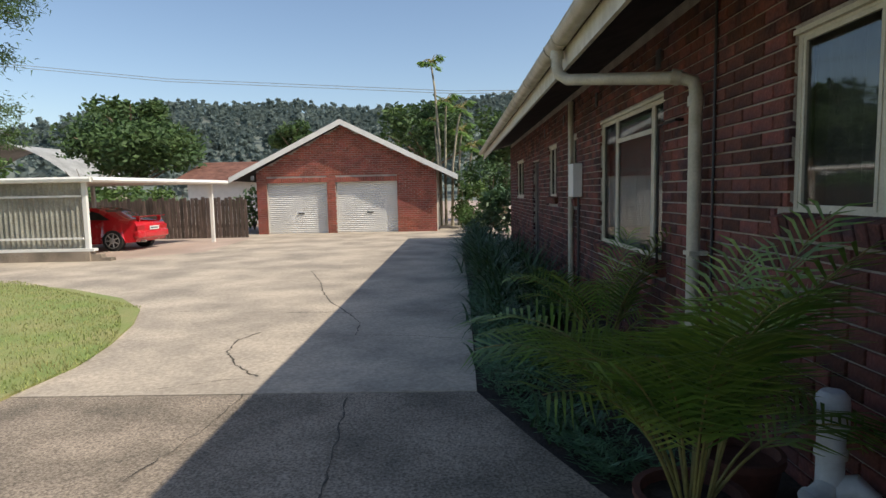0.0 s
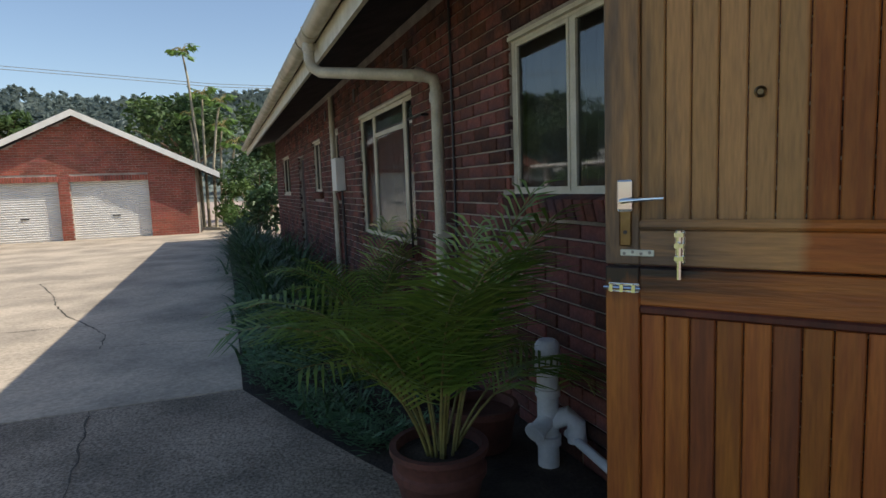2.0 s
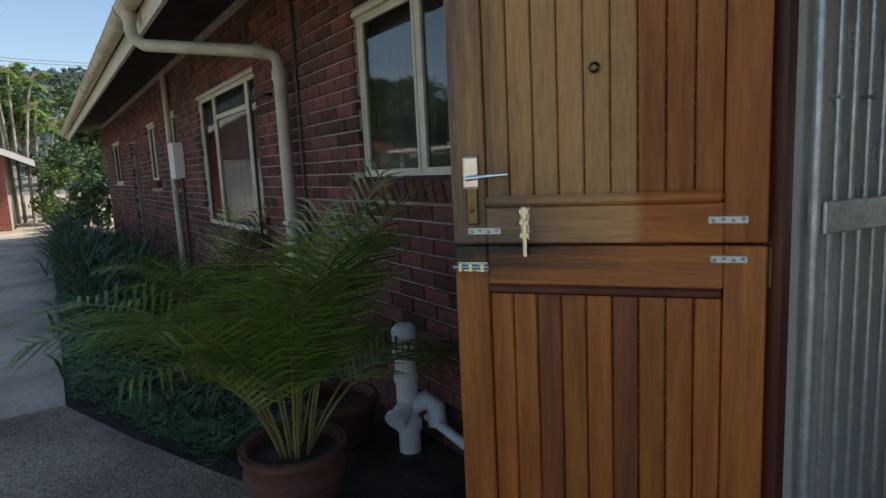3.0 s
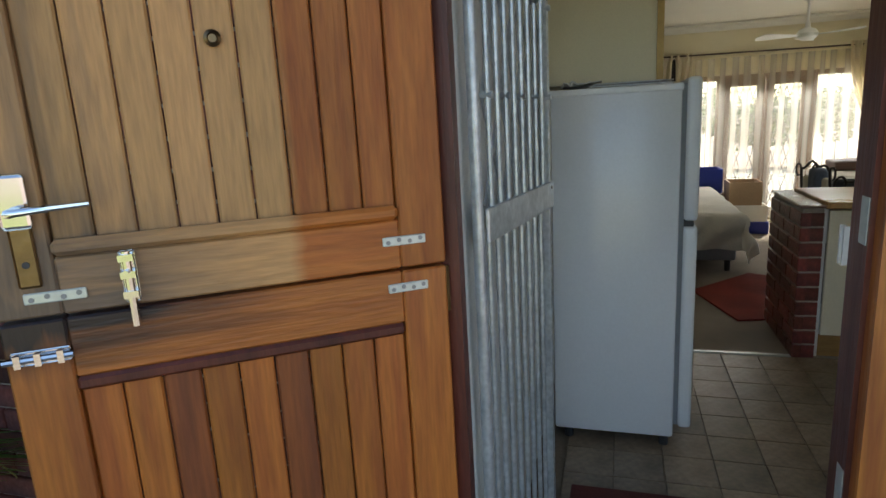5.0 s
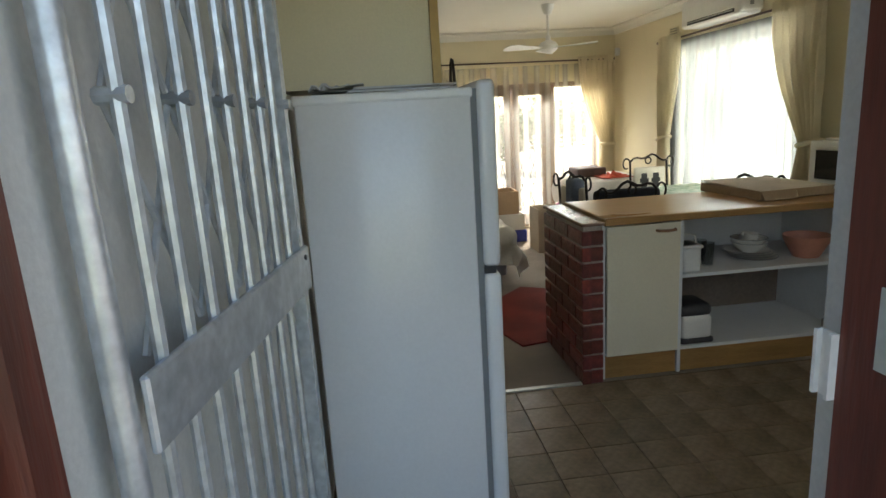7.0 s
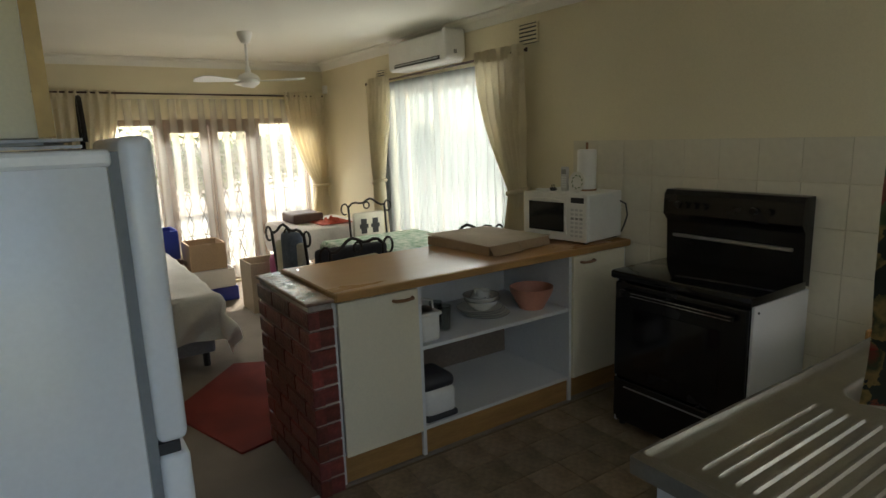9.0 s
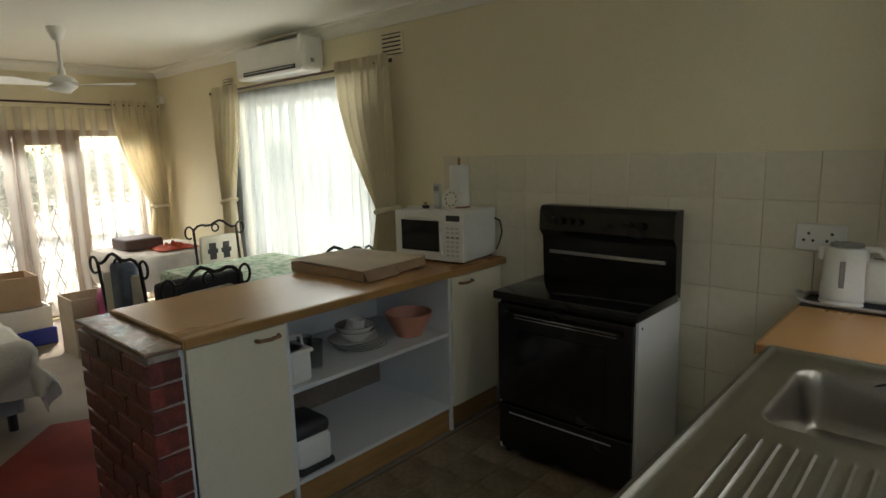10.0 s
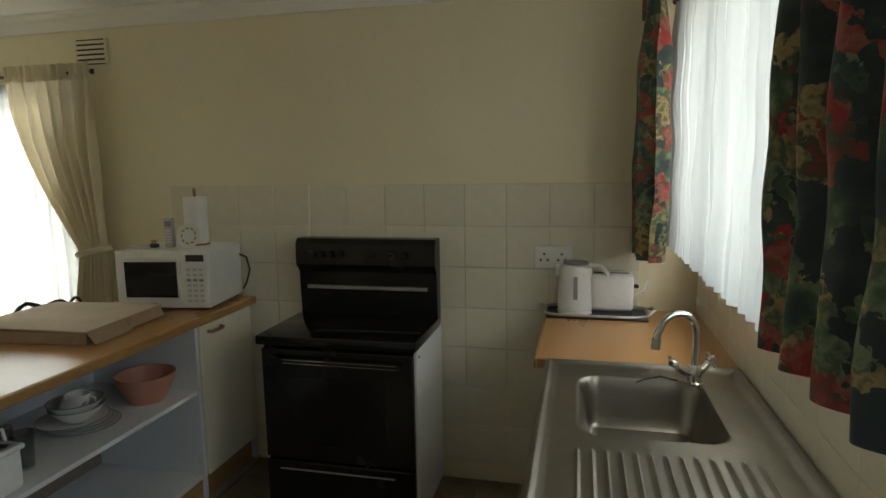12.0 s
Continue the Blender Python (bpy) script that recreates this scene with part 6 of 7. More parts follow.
# garden seen through the glazed doors
structure("terrace", boxes((XF + 0.24, XF + 7, -9, 4, GZ - 0.02, GZ + 0.0)), M_PAVE, "sunlit pale paving outside the garden doors", "paving")
rng = random.Random(21)
bm = bmesh.new()
for k in range(26):
    leaf_cloud(bm, (XF + 7.6 + rng.random(), -9 + 0.55 * k, 0.9 + 0.5 * rng.random()), 0.75, 620, 0.10, rng)
solid("garden_hedge", bm, M_SHRUB, "clipped green hedge beyond the sunlit terrace", "hedge", kind="stuff")
bm = bmesh.new()
for k in range(22):
    leaf_cloud(bm, (2.0 + 0.45 * k, -6.3 - rng.random() * 0.5, 0.7 + 0.8 * rng.random()), 0.75, 240, 0.09, rng)
solid("garden_hedge", bm, M_SHRUB, "green hedge outside the lounge window", "hedge", kind="stuff")

# ---- against the house ----
meter = thing("meter_box", "white electricity meter box with a cable pipe below", "meter box", (XO, 8.4, 1.4))
part("case", rbox(XO - 0.14, XO - 0.005, 8.2, 8.52, 1.38, 1.84, 0.012, 2), M_WHITE, meter)
part("pipe", bar([(XO - 0.03, 8.36, 1.38), (XO - 0.03, 8.36, GZ)], 0.018), M_DGREY, meter)
solid("vent_pipe", bar([(XO - 0.06, 8.75, GZ), (XO - 0.06, 8.75, 2.75)], 0.04, n=12), M_PIPE, "slim cream pipe up the brick wall", "pipe", smooth=True)
solid("cable_conduit", bar([(XO - 0.02, 4.02, GZ), (XO - 0.02, 4.02, 2.75)], 0.010), M_DGREY, "black cable clipped up the brick wall", "cable")
stay = thing("security_bar", "black steel bar standing off the window side", "security bar", (XO, 5.0, 0.8))
part("upright", bar([(XO - 0.06, 5.0, 0.75), (XO - 0.06, 5.0, 2.02)], 0.011), M_IRON, stay)
part("arm", bar([(XO - 0.06, 5.0, 2.0), (XO - 0.06, 4.6, 2.0), (XO + 0.01, 4.6, 2.0)], 0.011), M_IRON, stay)
for y in (5.18, 7.41, 9.6, 11.6):
    solid("air_brick", rbox(XO - 0.012, XO + 0.01, y - 0.06, y + 0.06, 2.49, 2.66, 0.003, 1), M_DGREY, "dark ventilation brick high in the wall", "air brick", "air bricks along the wall")
gully = thing("drain_pipe", "white plastic drain pipe with an inspection cap", "pipe", (1.55, 2.45, GZ))
gxp, gyp = 1.50, 2.42
part("pipe", lathe([(0.055, -0.06), (0.055, 0.10), (0.066, 0.105), (0.066, 0.15), (0.055, 0.155), (0.055, 0.36), (0.064, 0.365), (0.064, 0.40), (0.055, 0.405), (0.055, 0.52)], 24, (gxp, gyp, GZ)), M_PVC, gully, "", True)
part("cap", lathe([(0.066, 0.50), (0.066, 0.60), (0.062, 0.635), (0.045, 0.655), (0.001, 0.66)], 24, (gxp, gyp, GZ)), M_PVC, gully, "rounded white vent cap", True)
part("branch", bar([(gxp - 0.10, gyp - 0.05, GZ + 0.20), (gxp - 0.03, gyp - 0.02, GZ + 0.23), (gxp, gyp, GZ + 0.26)], 0.045, n=16), M_PVC, gully, "", True)
part("inspection_cap", bar([(gxp - 0.115, gyp - 0.058, GZ + 0.195), (gxp - 0.095, gyp - 0.048, GZ + 0.205)], 0.055, n=16), M_PVC, gully)
part("elbow", bar([(gxp, gyp, GZ + 0.22), (gxp + 0.08, gyp - 0.06, GZ + 0.26), (gxp + 0.11, gyp - 0.09, GZ + 0.22), (gxp + 0.11, gyp - 0.10, GZ + 0.13)], 0.05, n=16), M_PVC, gully, "", True)
part("waste", bar([(gxp + 0.09, gyp - 0.04, GZ + 0.16), (gxp + 0.10, gyp - 0.5, GZ + 0.10), (gxp + 0.11, gyp - 1.2, GZ + 0.08)], 0.024, n=12), M_PVC, gully, "", True)

# ---- plants ----
rng = random.Random(31)


def frond(bm_leaf, bm_stem, base, az, lean, length, rng, pairs=22, lw=0.0155, ll=0.38):
    """A feather palm frond: an arching stalk with paired narrow leaflets."""
    pts = []
    p, el = Vector(base), radians(90 - lean * 0.35)
    d_el = radians(lean * 1.5) / 14
    for k in range(15):
        pts.append(p.copy())
        p = p + Vector((math.cos(az) * math.cos(el), math.sin(az) * math.cos(el), math.sin(el))) * length / 14
        el -= d_el * (0.4 + k / 10)
    tube(bm_stem, pts, 0.008, 5, 0.002)
    for k in range(pairs):
        f = 0.30 + 0.70 * k / pairs
        i = min(int(f * 14), 13)
        q = pts[i].lerp(pts[i + 1], f * 14 - i)
        t = (pts[i + 1] - pts[i]).normalized()
        side = t.cross(Vector((0, 0, 1))).normalized()
        up = side.cross(t)
        for s in (-1, 1):
            L = ll * (0.45 + 0.75 * math.sin(math.pi * min(1, 0.15 + 0.8 * (k / pairs)))) * (0.85 + 0.3 * rng.random())
            d = (side * s * 0.9 + t * 0.55 + up * (0.10 + 0.14 * rng.random())).normalized()
            n = d.cross(up).normalized()
            a, m1, e = q, q + d * L * 0.45, q + d * L + Vector((0, 0, -0.22 * L))
            w = lw * (0.7 + 0.5 * rng.random())
            v = [bm_leaf.verts.new(x) for x in (a - n * w * 0.25, a + n * w * 0.25, m1 + n * w * 0.5, m1 - n * w * 0.5, e)]
            bm_leaf.faces.new((v[0], v[1], v[2], v[3]))
            bm_leaf.faces.new((v[3], v[2], v[4]))


def potted_palm(at, n, height, label, pot=True, spread=1.0, category="palm"):
    t = thing("potted_palm" if pot else "palm_clump", label, category, at)
    z = at[2]
    if pot:
        part("pot", lathe([(0.15, 0), (0.17, 0.02), (0.20, 0.16), (0.215, 0.17), (0.215, 0.20), (0.205, 0.21), (0.212, 0.26), (0.225, 0.275), (0.225, 0.30), (0.195, 0.30), (0.185, 0.24), (0.001, 0.24)], 32, at), M_TERRA, t, "dark terracotta ribbed pot", True)
        part("soil", lathe([(0.001, 0.25), (0.188, 0.25), (0.188, 0.255), (0.001, 0.262)], 20, at), M_EARTH, t)
        z += 0.25
    for k in range(n):
        az = 2.399 * k + rng.gauss(0, 0.25)
        lean = (14 + 84 * ((k * 0.618) % 1)) * spread
        r = 0.09 * math.sqrt(((k * 0.37) % 1))
        bl, bs = bmesh.new(), bmesh.new()
        frond(bl, bs, (at[0] + r * math.cos(az), at[1] + r * math.sin(az), z), az, lean, height * (0.8 + 0.35 * rng.random()), rng)
        st = part("stalk", bs, M_PALM_STEM, t)
        part("feather_leaf", bl, M_PALM, st)
    return t


potted_palm((0.84, 2.26, GZ), 24, 1.12, "feathery green palm in a terracotta pot beside the wall")
solid("terracotta_pot", lathe([(0.14, 0), (0.16, 0.02), (0.19, 0.2), (0.205, 0.215), (0.205, 0.25), (0.18, 0.25), (0.17, 0.2), (0.001, 0.2)], 28, (1.27, 2.75, GZ)), M_TERRA, "dark terracotta pot against the brick wall", "pot", smooth=True)
potted_palm((1.25, 5.3, GZ), 12, 1.25, "feathery palm growing in the border by the window", False)


def strap_clump(at, n, h, m, label, name="strap_leaf_plant", w=0.035):
    bm = bmesh.new()
    for k in range(n):
        az, L = rng.random() * 6.283, h * (0.7 + 0.5 * rng.random())
        el = radians(88 - 45 * rng.random())
        p = Vector(at) + Vector((rng.gauss(0, 0.10), rng.gauss(0, 0.10), 0))
        side = Vector((-math.sin(az), math.cos(az), 0))
        row = []
        for i in range(6):
            ww = w * (1 - i / 5.2) * 0.5 + 0.001
            row.append((bm.verts.new(p - side * ww), bm.verts.new(p + side * ww)))
            p = p + Vector((math.cos(az) * math.cos(el), math.sin(az) * math.cos(el), math.sin(el))) * L / 5
            el -= radians(9 + 16 * rng.random())
        for a, b in zip(row, row[1:]):
            bm.faces.new((a[0], a[1], b[1], b[0]))
    return solid(name, bm, m, label, "plant", "border plants along the house")


for x, y, h in ((0.45, 6.1, 0.5), (0.95, 6.6, 0.7), (0.5, 7.2, 0.75), (1.1, 7.7, 0.85), (0.55, 8.3, 0.95), (1.15, 9.0, 0.9), (0.5, 9.3, 1.05), (0.95, 10.0, 1.0), (0.45, 10.6, 0.95), (1.15, 11.2, 0.9), (0.55, 11.9, 1.0), (1.0, 12.8, 0.9), (0.5, 13.6, 0.9), (1.1, 14.6, 0.8), (0.55, 15.6, 0.9), (1.0, 16.8, 0.8), (0.5, 17.8, 0.9)):
    strap_clump((x, y, GZ), 70, h, M_STRAP, "clump of dark strappy leaves in the border")
for k in range(30):
    y = 4.7 + 12.5 * (k / 30) + 0.2 * rng.random()
    strap_clump((0.26 + 0.35 * rng.random(), y, GZ), 55, min(0.85, 0.30 + 0.09 * (y - 4.5)) * (0.85 + 0.3 * rng.random()), M_STRAP, "leafy green clump spilling towards the drive", w=0.042)
for x, y in ((0.62, 3.55), (0.85, 4.15), (1.2, 3.6), (1.3, 4.6), (0.95, 5.0)):
    strap_clump((x, y, GZ), 34, 0.34, M_STRAP, "low tuft of thin green leaves at the border edge", "grassy_tuft", 0.02)
bm = bmesh.new()
for _ in range(8000):
    y = 2.9 + 5.8 * rng.random()
    x = 0.10 + abs(rng.gauss(0, 0.28)) if y > 4.4 else 0.10 + 0.37 * (4.39 - y) + abs(rng.gauss(0, 0.28))
    z = GZ + 0.26 * rng.random() * min(1, (x + 0.02) / 0.2) * (1 if y > 4 else 0.35)
    az, L = rng.random() * 6.283, 0.05 + 0.05 * rng.random()
    d, s = Vector((math.cos(az), math.sin(az), 0.5 * rng.random())) * L, Vector((-math.sin(az), math.cos(az), 0)) * 0.008
    p = Vector((x, y, z))
    bm.faces.new([bm.verts.new(q) for q in (p, p + d * 0.5 + s, p + d, p + d * 0.5 - s)])
solid("groundcover", bm, M_COVER, "low bright green groundcover spilling over the slab edge", "groundcover", kind="stuff")


def shrub(at, r, n, m, label, size=0.09, squash=1.0, name="shrub"):
    t = thing(name, label, "shrub", at)
    for k in range(4):
        a = k * 1.6
        part("branch", bar([at, (at[0] + 0.3 * r * math.cos(a), at[1] + 0.3 * r * math.sin(a), at[2] + r * squash), (at[0] + 0.6 * r * math.cos(a), at[1] + 0.6 * r * math.sin(a), at[2] + r * squash * 1.5)], 0.03, n=5, r2=0.01), M_BARK, t)
    bm = bmesh.new()
    for k in range(9):
        d = Vector((rng.gauss(0, 0.45), rng.gauss(0, 0.45), rng.uniform(0.3, 1.6) * squash)) * r
        leaf_cloud(bm, Vector(at) + d, r * 0.55, n // 9, size, rng)
    part("crown", bm, m, t)
    return t


shrub((0.2, 25.6, GZ), 0.8, 1400, M_SHRUB, "bright green leafy shrub beside the garage", 0.10, 1.3)
shrub((0.6, 23.2, GZ), 0.55, 900, M_SHRUB, "bushy green shrub at the corner of the drive", 0.09)
shrub((1.6, 27.5, GZ), 1.5, 2200, M_TREE, "dark leafy shrub behind the border", 0.13)
shrub((1.2, 21.4, GZ), 0.8, 1500, M_STRAP, "dark narrow-leaved shrub at the end of the border", 0.12, 1.2)
shrub((2.4, 20.6, GZ), 0.8, 1000, M_TREE, "small tree-like bush at the house end", 0.11, 1.6)
shrub((-9.3, 27.0, GZ), 1.0, 900, M_SHRUB, "yellow-green shrubs behind the fence", 0.12)
shrub((-12.5, 25.5, GZ), 1.1, 1000, M_SHRUB, "yellow-green shrubs behind the fence", 0.12)
shrub((-22, 27.0, GZ), 2.0, 2200, M_SHRUB, "tall yellow-green bamboo-like shrub behind the carport", 0.18, 1.1)
shrub((-18, 29.0, GZ), 2.0, 2200, M_SHRUB, "feathery green shrub behind the carport", 0.18)
shrub((-26, 26.0, GZ), 2.2, 2000, M_SHRUB, "green shrubs along the far boundary", 0.18)


def tree(at, h, crown_r, n, m, label, size, bark=M_BARK, lumps=16, squash=0.8):
    t = thing("tree", label, "tree", at)
    x, y, z = at
    part("trunk", bar([(x, y, z), (x + 0.02 * h, y, z + 0.3 * h), (x, y, z + 0.6 * h), (x, y, z + 0.85 * h)], 0.035 * h, n=8, r2=0.01 * h), bark, t)
    for k in range(6):
        a = k * 1.05
        part("limb", bar([(x, y, z + (0.35 + 0.05 * k) * h), (x + 0.4 * crown_r * math.cos(a), y + 0.4 * crown_r * math.sin(a), z + (0.5 + 0.05 * k) * h), (x + 0.75 * crown_r * math.cos(a), y + 0.75 * crown_r * math.sin(a), z + (0.58 + 0.05 * k) * h)], 0.014 * h, n=5, r2=0.004 * h), bark, t)
    bm = bmesh.new()
    for k in range(lumps):
        d = Vector((rng.gauss(0, 1), rng.gauss(0, 1), rng.gauss(0, 0.8))).normalized() * crown_r * (0.35 + 0.5 * rng.random())
        leaf_cloud(bm, Vector((x + d.x, y + d.y, z + h * 0.72 + d.z * squash)), crown_r * 0.45, n // lumps, size, rng, squash)
    part("crown", bm, m, t)
    return t


tree((-19.5, 36, GZ), 6.4, 4.6, 9000, M_TREE, "broad dense round-crowned green tree behind the carport", 0.20, lumps=26, squash=0.55)
tree((-2.0, 40, GZ), 7.4, 3.4, 5000, M_TREE, "dark green leafy tree behind the garage", 0.22)
tree((2.6, 33, GZ), 6.0, 2.4, 3200, M_TREE, "dark green tree beyond the garage passage", 0.18)
tree((-38, 70, GZ), 14.5, 4.4, 4000, M_TREE, "tall rounded tree against the sky", 0.40)
tree((-21, 78, GZ), 12, 3.0, 2500, M_TREE, "tree rising over the roofs", 0.40)


def papaya(at, h, lean, label):
    """A tall thin bare stem with a tuft of drooping leaves, and lower side shoots."""
    t = thing("papaya_tree", label, "tree", at, "tall thin trees behind the garage")
    x, y, z = at
    top = Vector((x + lean, y, z + h))
    part("trunk", bar([at, (x + lean * 0.1, y, z + h * 0.5), (x + lean * 0.6, y, z + h * 0.85), top], 0.07, n=8, r2=0.035), M_PALE_BARK, t)
    for k in range(16):
        a, bm = k * 2.4, bmesh.new()
        r = 0.30 + 0.22 * ((k * 0.618) % 1)
        e = top + Vector((r * math.cos(a), r * math.sin(a), 0.34 - 0.6 * ((k * 0.382) % 1)))
        st = part("stalk", bar([top, (top + e) / 2 + Vector((0, 0, 0.14)), e], 0.012, n=4), M_PALM_STEM, t)
        for j in range(7):
            b = a + (j - 3) * 0.55
            d = Vector((math.cos(b), math.sin(b), -0.7 + 0.5 * math.sin(k * 3.1 + j))).normalized() * 0.32
            s = Vector((-math.sin(b), math.cos(b), 0.4)) * 0.065
            bm.faces.new([bm.verts.new(q) for q in (e, e + d * 0.55 + s, e + d, e + d * 0.55 - s)])
        part("leaf", bm, M_PAPAYA, st)


for dx, dy, h, l in ((-0.9, 27.5, 7.4, -0.35), (-0.7, 27.8, 5.7, 0.1), (-0.4, 27.2, 5.3, 0.5), (-0.1, 28.2, 4.4, 0.2), (-1.0, 28.4, 4.9, -0.2), (0.3, 27.6, 3.6, 0.3)):
    papaya((dx + 0.2, dy, GZ), h, l, "tall thin-stemmed papaya-like tree with tufts of drooping leaves")

# overhanging pine branch at the drive's near side
pine = thing("pine_tree", "pine with drooping needle branches at the lawn edge", "tree", (-11.5, 9.0, GZ))
part("trunk", bar([(-11.5, 9.0, GZ), (-11.5, 9.0, 3), (-11.4, 9.1, 7)], 0.2, n=10, r2=0.08), M_BARK, pine)
for k, (x, y, z) in enumerate(((-8.0, 10.8, 4.85), (-8.0, 11.0, 5.2), (-8.6, 11.2, 4.2), (-8.7, 11.4, 3.25), (-8.6, 11.3, 2.75), (-9.2, 11.0, 5.5))):
    br = part("branch", bar([(-11.4, 9.1, z - 0.2), ((x - 11.4) / 2, (y + 9.1) / 2, z + 0.25), (x, y, z)], 0.045, n=6, r2=0.008), M_BARK, pine)
    bm = bmesh.new()
    for j in range(1700):
        f = 0.45 + 0.6 * rng.random()
        p = Vector((-11.4, 9.1, z - 0.2)).lerp(Vector((x, y, z)), f) + Vector((rng.gauss(0, 0.16), rng.gauss(0, 0.16), rng.gauss(0, 0.12)))
        d = Vector((rng.gauss(0.3, 1), rng.gauss(0, 1), rng.gauss(-0.2, 0.7))).normalized() * 0.13
        s = d.orthogonal().normalized() * 0.012
        bm.faces.new([bm.verts.new(q) for q in (p - s, p + s, p + d)])
    part("needles", bm, M_TREE, br)

# ---- carport, car, fence ----
carport = thing("carport", "white steel carport with a flat sheet roof", "carport", (-12, 17.5, GZ))
CR = [(-9.25, 14.6), (-8.15, 20.3), (-17, 20.3), (-17, 14.6)]
part("roof", prism([(-9.0, 14.4), (-7.95, 20.4), (-17.2, 20.4), (-17.2, 14.4)], 1.93, 1.99), M_CARPORT, carport, "flat pale sheet roof")
part("edge", bar([(-9.0, 14.4, 1.98), (-7.95, 20.4, 1.98)], 0.07, n=6), M_WHITE, carport)
part("edge", bar([(-17.2, 14.4, 1.98), (-9.0, 14.4, 1.98)], 0.07, n=6), M_WHITE, carport)
for x, y, z in ((-9.3, 14.6, 0.22), (-8.35, 20.0, GZ), (-12.4, 20.0, GZ), (-12.6, 14.6, 0.22)):
    part("post", boxes((x - 0.05, x + 0.05, y - 0.05, y + 0.05, z, 1.93)), M_WHITE, carport)
for z in (0.50, 1.55):
    part("rail", boxes((-17, -9.36, 14.50, 14.54, z, z + 0.05)), M_WHITE, carport)
part("screen", sheet(lambda u, v: Vector((-17 + 7.64 * u, 14.60 + 0.025 * math.sin(u * 2 * math.pi * 58), 0.25 + 1.66 * v)), 464, 1), M_FIBRE, carport, "corrugated translucent screen", True)
part("base_rail", boxes((-17, -9.1, 14.48, 14.66, 0.20, 0.27)), M_WHITE, carport)
structure("low_wall", boxes((-17, -9.2, 14.45, 14.72, GZ - 0.1, 0.20), (-9.2, -8.95, 14.5, 14.72, GZ - 0.1, 0.12), (-8.95, -8.7, 14.5, 14.72, GZ - 0.1, 0.03)), M_CONC_DARK, "low plastered wall stepping down under the carport", "wall")
for k in range(54):
    x = -15.5 + 0.142 * k
    h = 1.42 + 0.05 * math.sin(k * 2.1) + 0.03 * rng.random()
    if k == 0:
        fence = thing("fence", "dark weathered upright timber fence", "fence", (-11.5, 22, GZ))
        for z in (0.35, 1.15):
            part("rail", boxes((-15.6, -8.0, 22.03, 22.08, z, z + 0.08)), M_FENCE, fence)
        for xp in (-15.0, -11.6, -9.6):
            part("post", boxes((xp, xp + 0.1, 22.08, 22.18, GZ, 1.5)), M_FENCE, fence)
    part("board", rbox(x, x + 0.125, 22.0 - 0.01 * rng.random(), 22.026, GZ, h, 0.004, 1), M_FENCE, fence)

car = thing("car", "red two-door coupe with a rear spoiler parked under the carport", "car", local=True)


prof = [(0.0, 0.42), (0.0, 0.62), (0.06, 0.80), (0.12, 0.86), (0.55, 0.90), (1.15, 1.18), (1.5, 1.25), (2.0, 1.26), (2.4, 1.20), (3.0, 0.90), (3.9, 0.76), (4.2, 0.62), (4.25, 0.40), (4.2, 0.24), (3.72, 0.22), (3.68, 0.42), (3.5, 0.56), (3.3, 0.58), (3.1, 0.52), (2.96, 0.36), (2.93, 0.22), (1.14, 0.22), (1.10, 0.40), (0.94, 0.55), (0.74, 0.58), (0.54, 0.52), (0.42, 0.36), (0.38, 0.24), (0.08, 0.26)]


def car_shell(prof, half, taper):
    bm = bmesh.new()
    rows = []
    for s, k in ((-1, 1.0), (-1, 0.94), (1, 0.94), (1, 1.0)):
        row = []
        for x, z in prof:
            w = half * (1 - taper * max(0, z - 0.75) / 0.5) * (1 - 0.08 * (abs(x - 2.1) / 2.1) ** 3)
            row.append(bm.verts.new((x, s * w * (1 if k == 1.0 else 0.93), z if k == 1.0 else z + (0.03 if z > 0.6 else 0))))
        rows.append(row)
    for a, b in zip(rows, rows[1:]):
        for i in range(len(prof)):
            bm.faces.new((a[i], a[(i + 1) % len(prof)], b[(i + 1) % len(prof)], b[i]))
    bmesh.ops.triangulate(bm, faces=[bm.faces.new(rows[0][::-1]), bm.faces.new(rows[-1])])
    return bm


part("body", car_shell(prof, 0.84, 0.28), M_RED, car, "glossy red body", True)
for s in (-1, 1):
    bm = bmesh.new()
    bm.faces.new([bm.verts.new((x, s * (0.845 * (1 - 0.28 * max(0, z - 0.75) / 0.5)), z)) for x, z in ((0.85, 0.92), (1.25, 1.13), (1.55, 1.19), (2.3, 1.16), (2.75, 0.93))])
    part("side_window", bm, M_TINT, car, "dark side glass")
    bm = bmesh.new()
    part("tail_lamp", rbox(-0.012, 0.05, s * 0.78 if s < 0 else 0.42, -0.42 if s < 0 else 0.78, 0.62, 0.74, 0.01, 1), M_LAMP_RED, car)
bm = bmesh.new()
bm.faces.new([bm.verts.new(p) for p in ((0.60, -0.62, 0.935), (0.60, 0.62, 0.935), (1.15, 0.55, 1.215), (1.15, -0.55, 1.215))])
part("rear_window", bm, M_TINT, car, "dark rear glass")
sp = part("spoiler", rbox(-0.02, 0.2, -0.68, 0.68, 0.99, 1.025, 0.012, 2), M_RED, car, "red rear spoiler")
for s in (-0.55, 0.55):
    part("support", boxes((0.05, 0.15, s - 0.02, s + 0.02, 0.86, 0.99)), M_RED, sp)
part("bumper", rbox(-0.06, 0.12, -0.80, 0.80, 0.36, 0.58, 0.05, 3), M_RED, car, "", True)
part("number_plate", rbox(-0.066, -0.058, -0.24, 0.24, 0.60, 0.71, 0.003, 1), M_PLATE, car)
part("plate_mark", boxes((-0.069, -0.066, -0.19, 0.19, 0.635, 0.675)), M_TEXT, car)
part("exhaust", bar([(-0.08, 0.5, 0.28), (0.2, 0.5, 0.28)], 0.035), M_ALLOY, car)
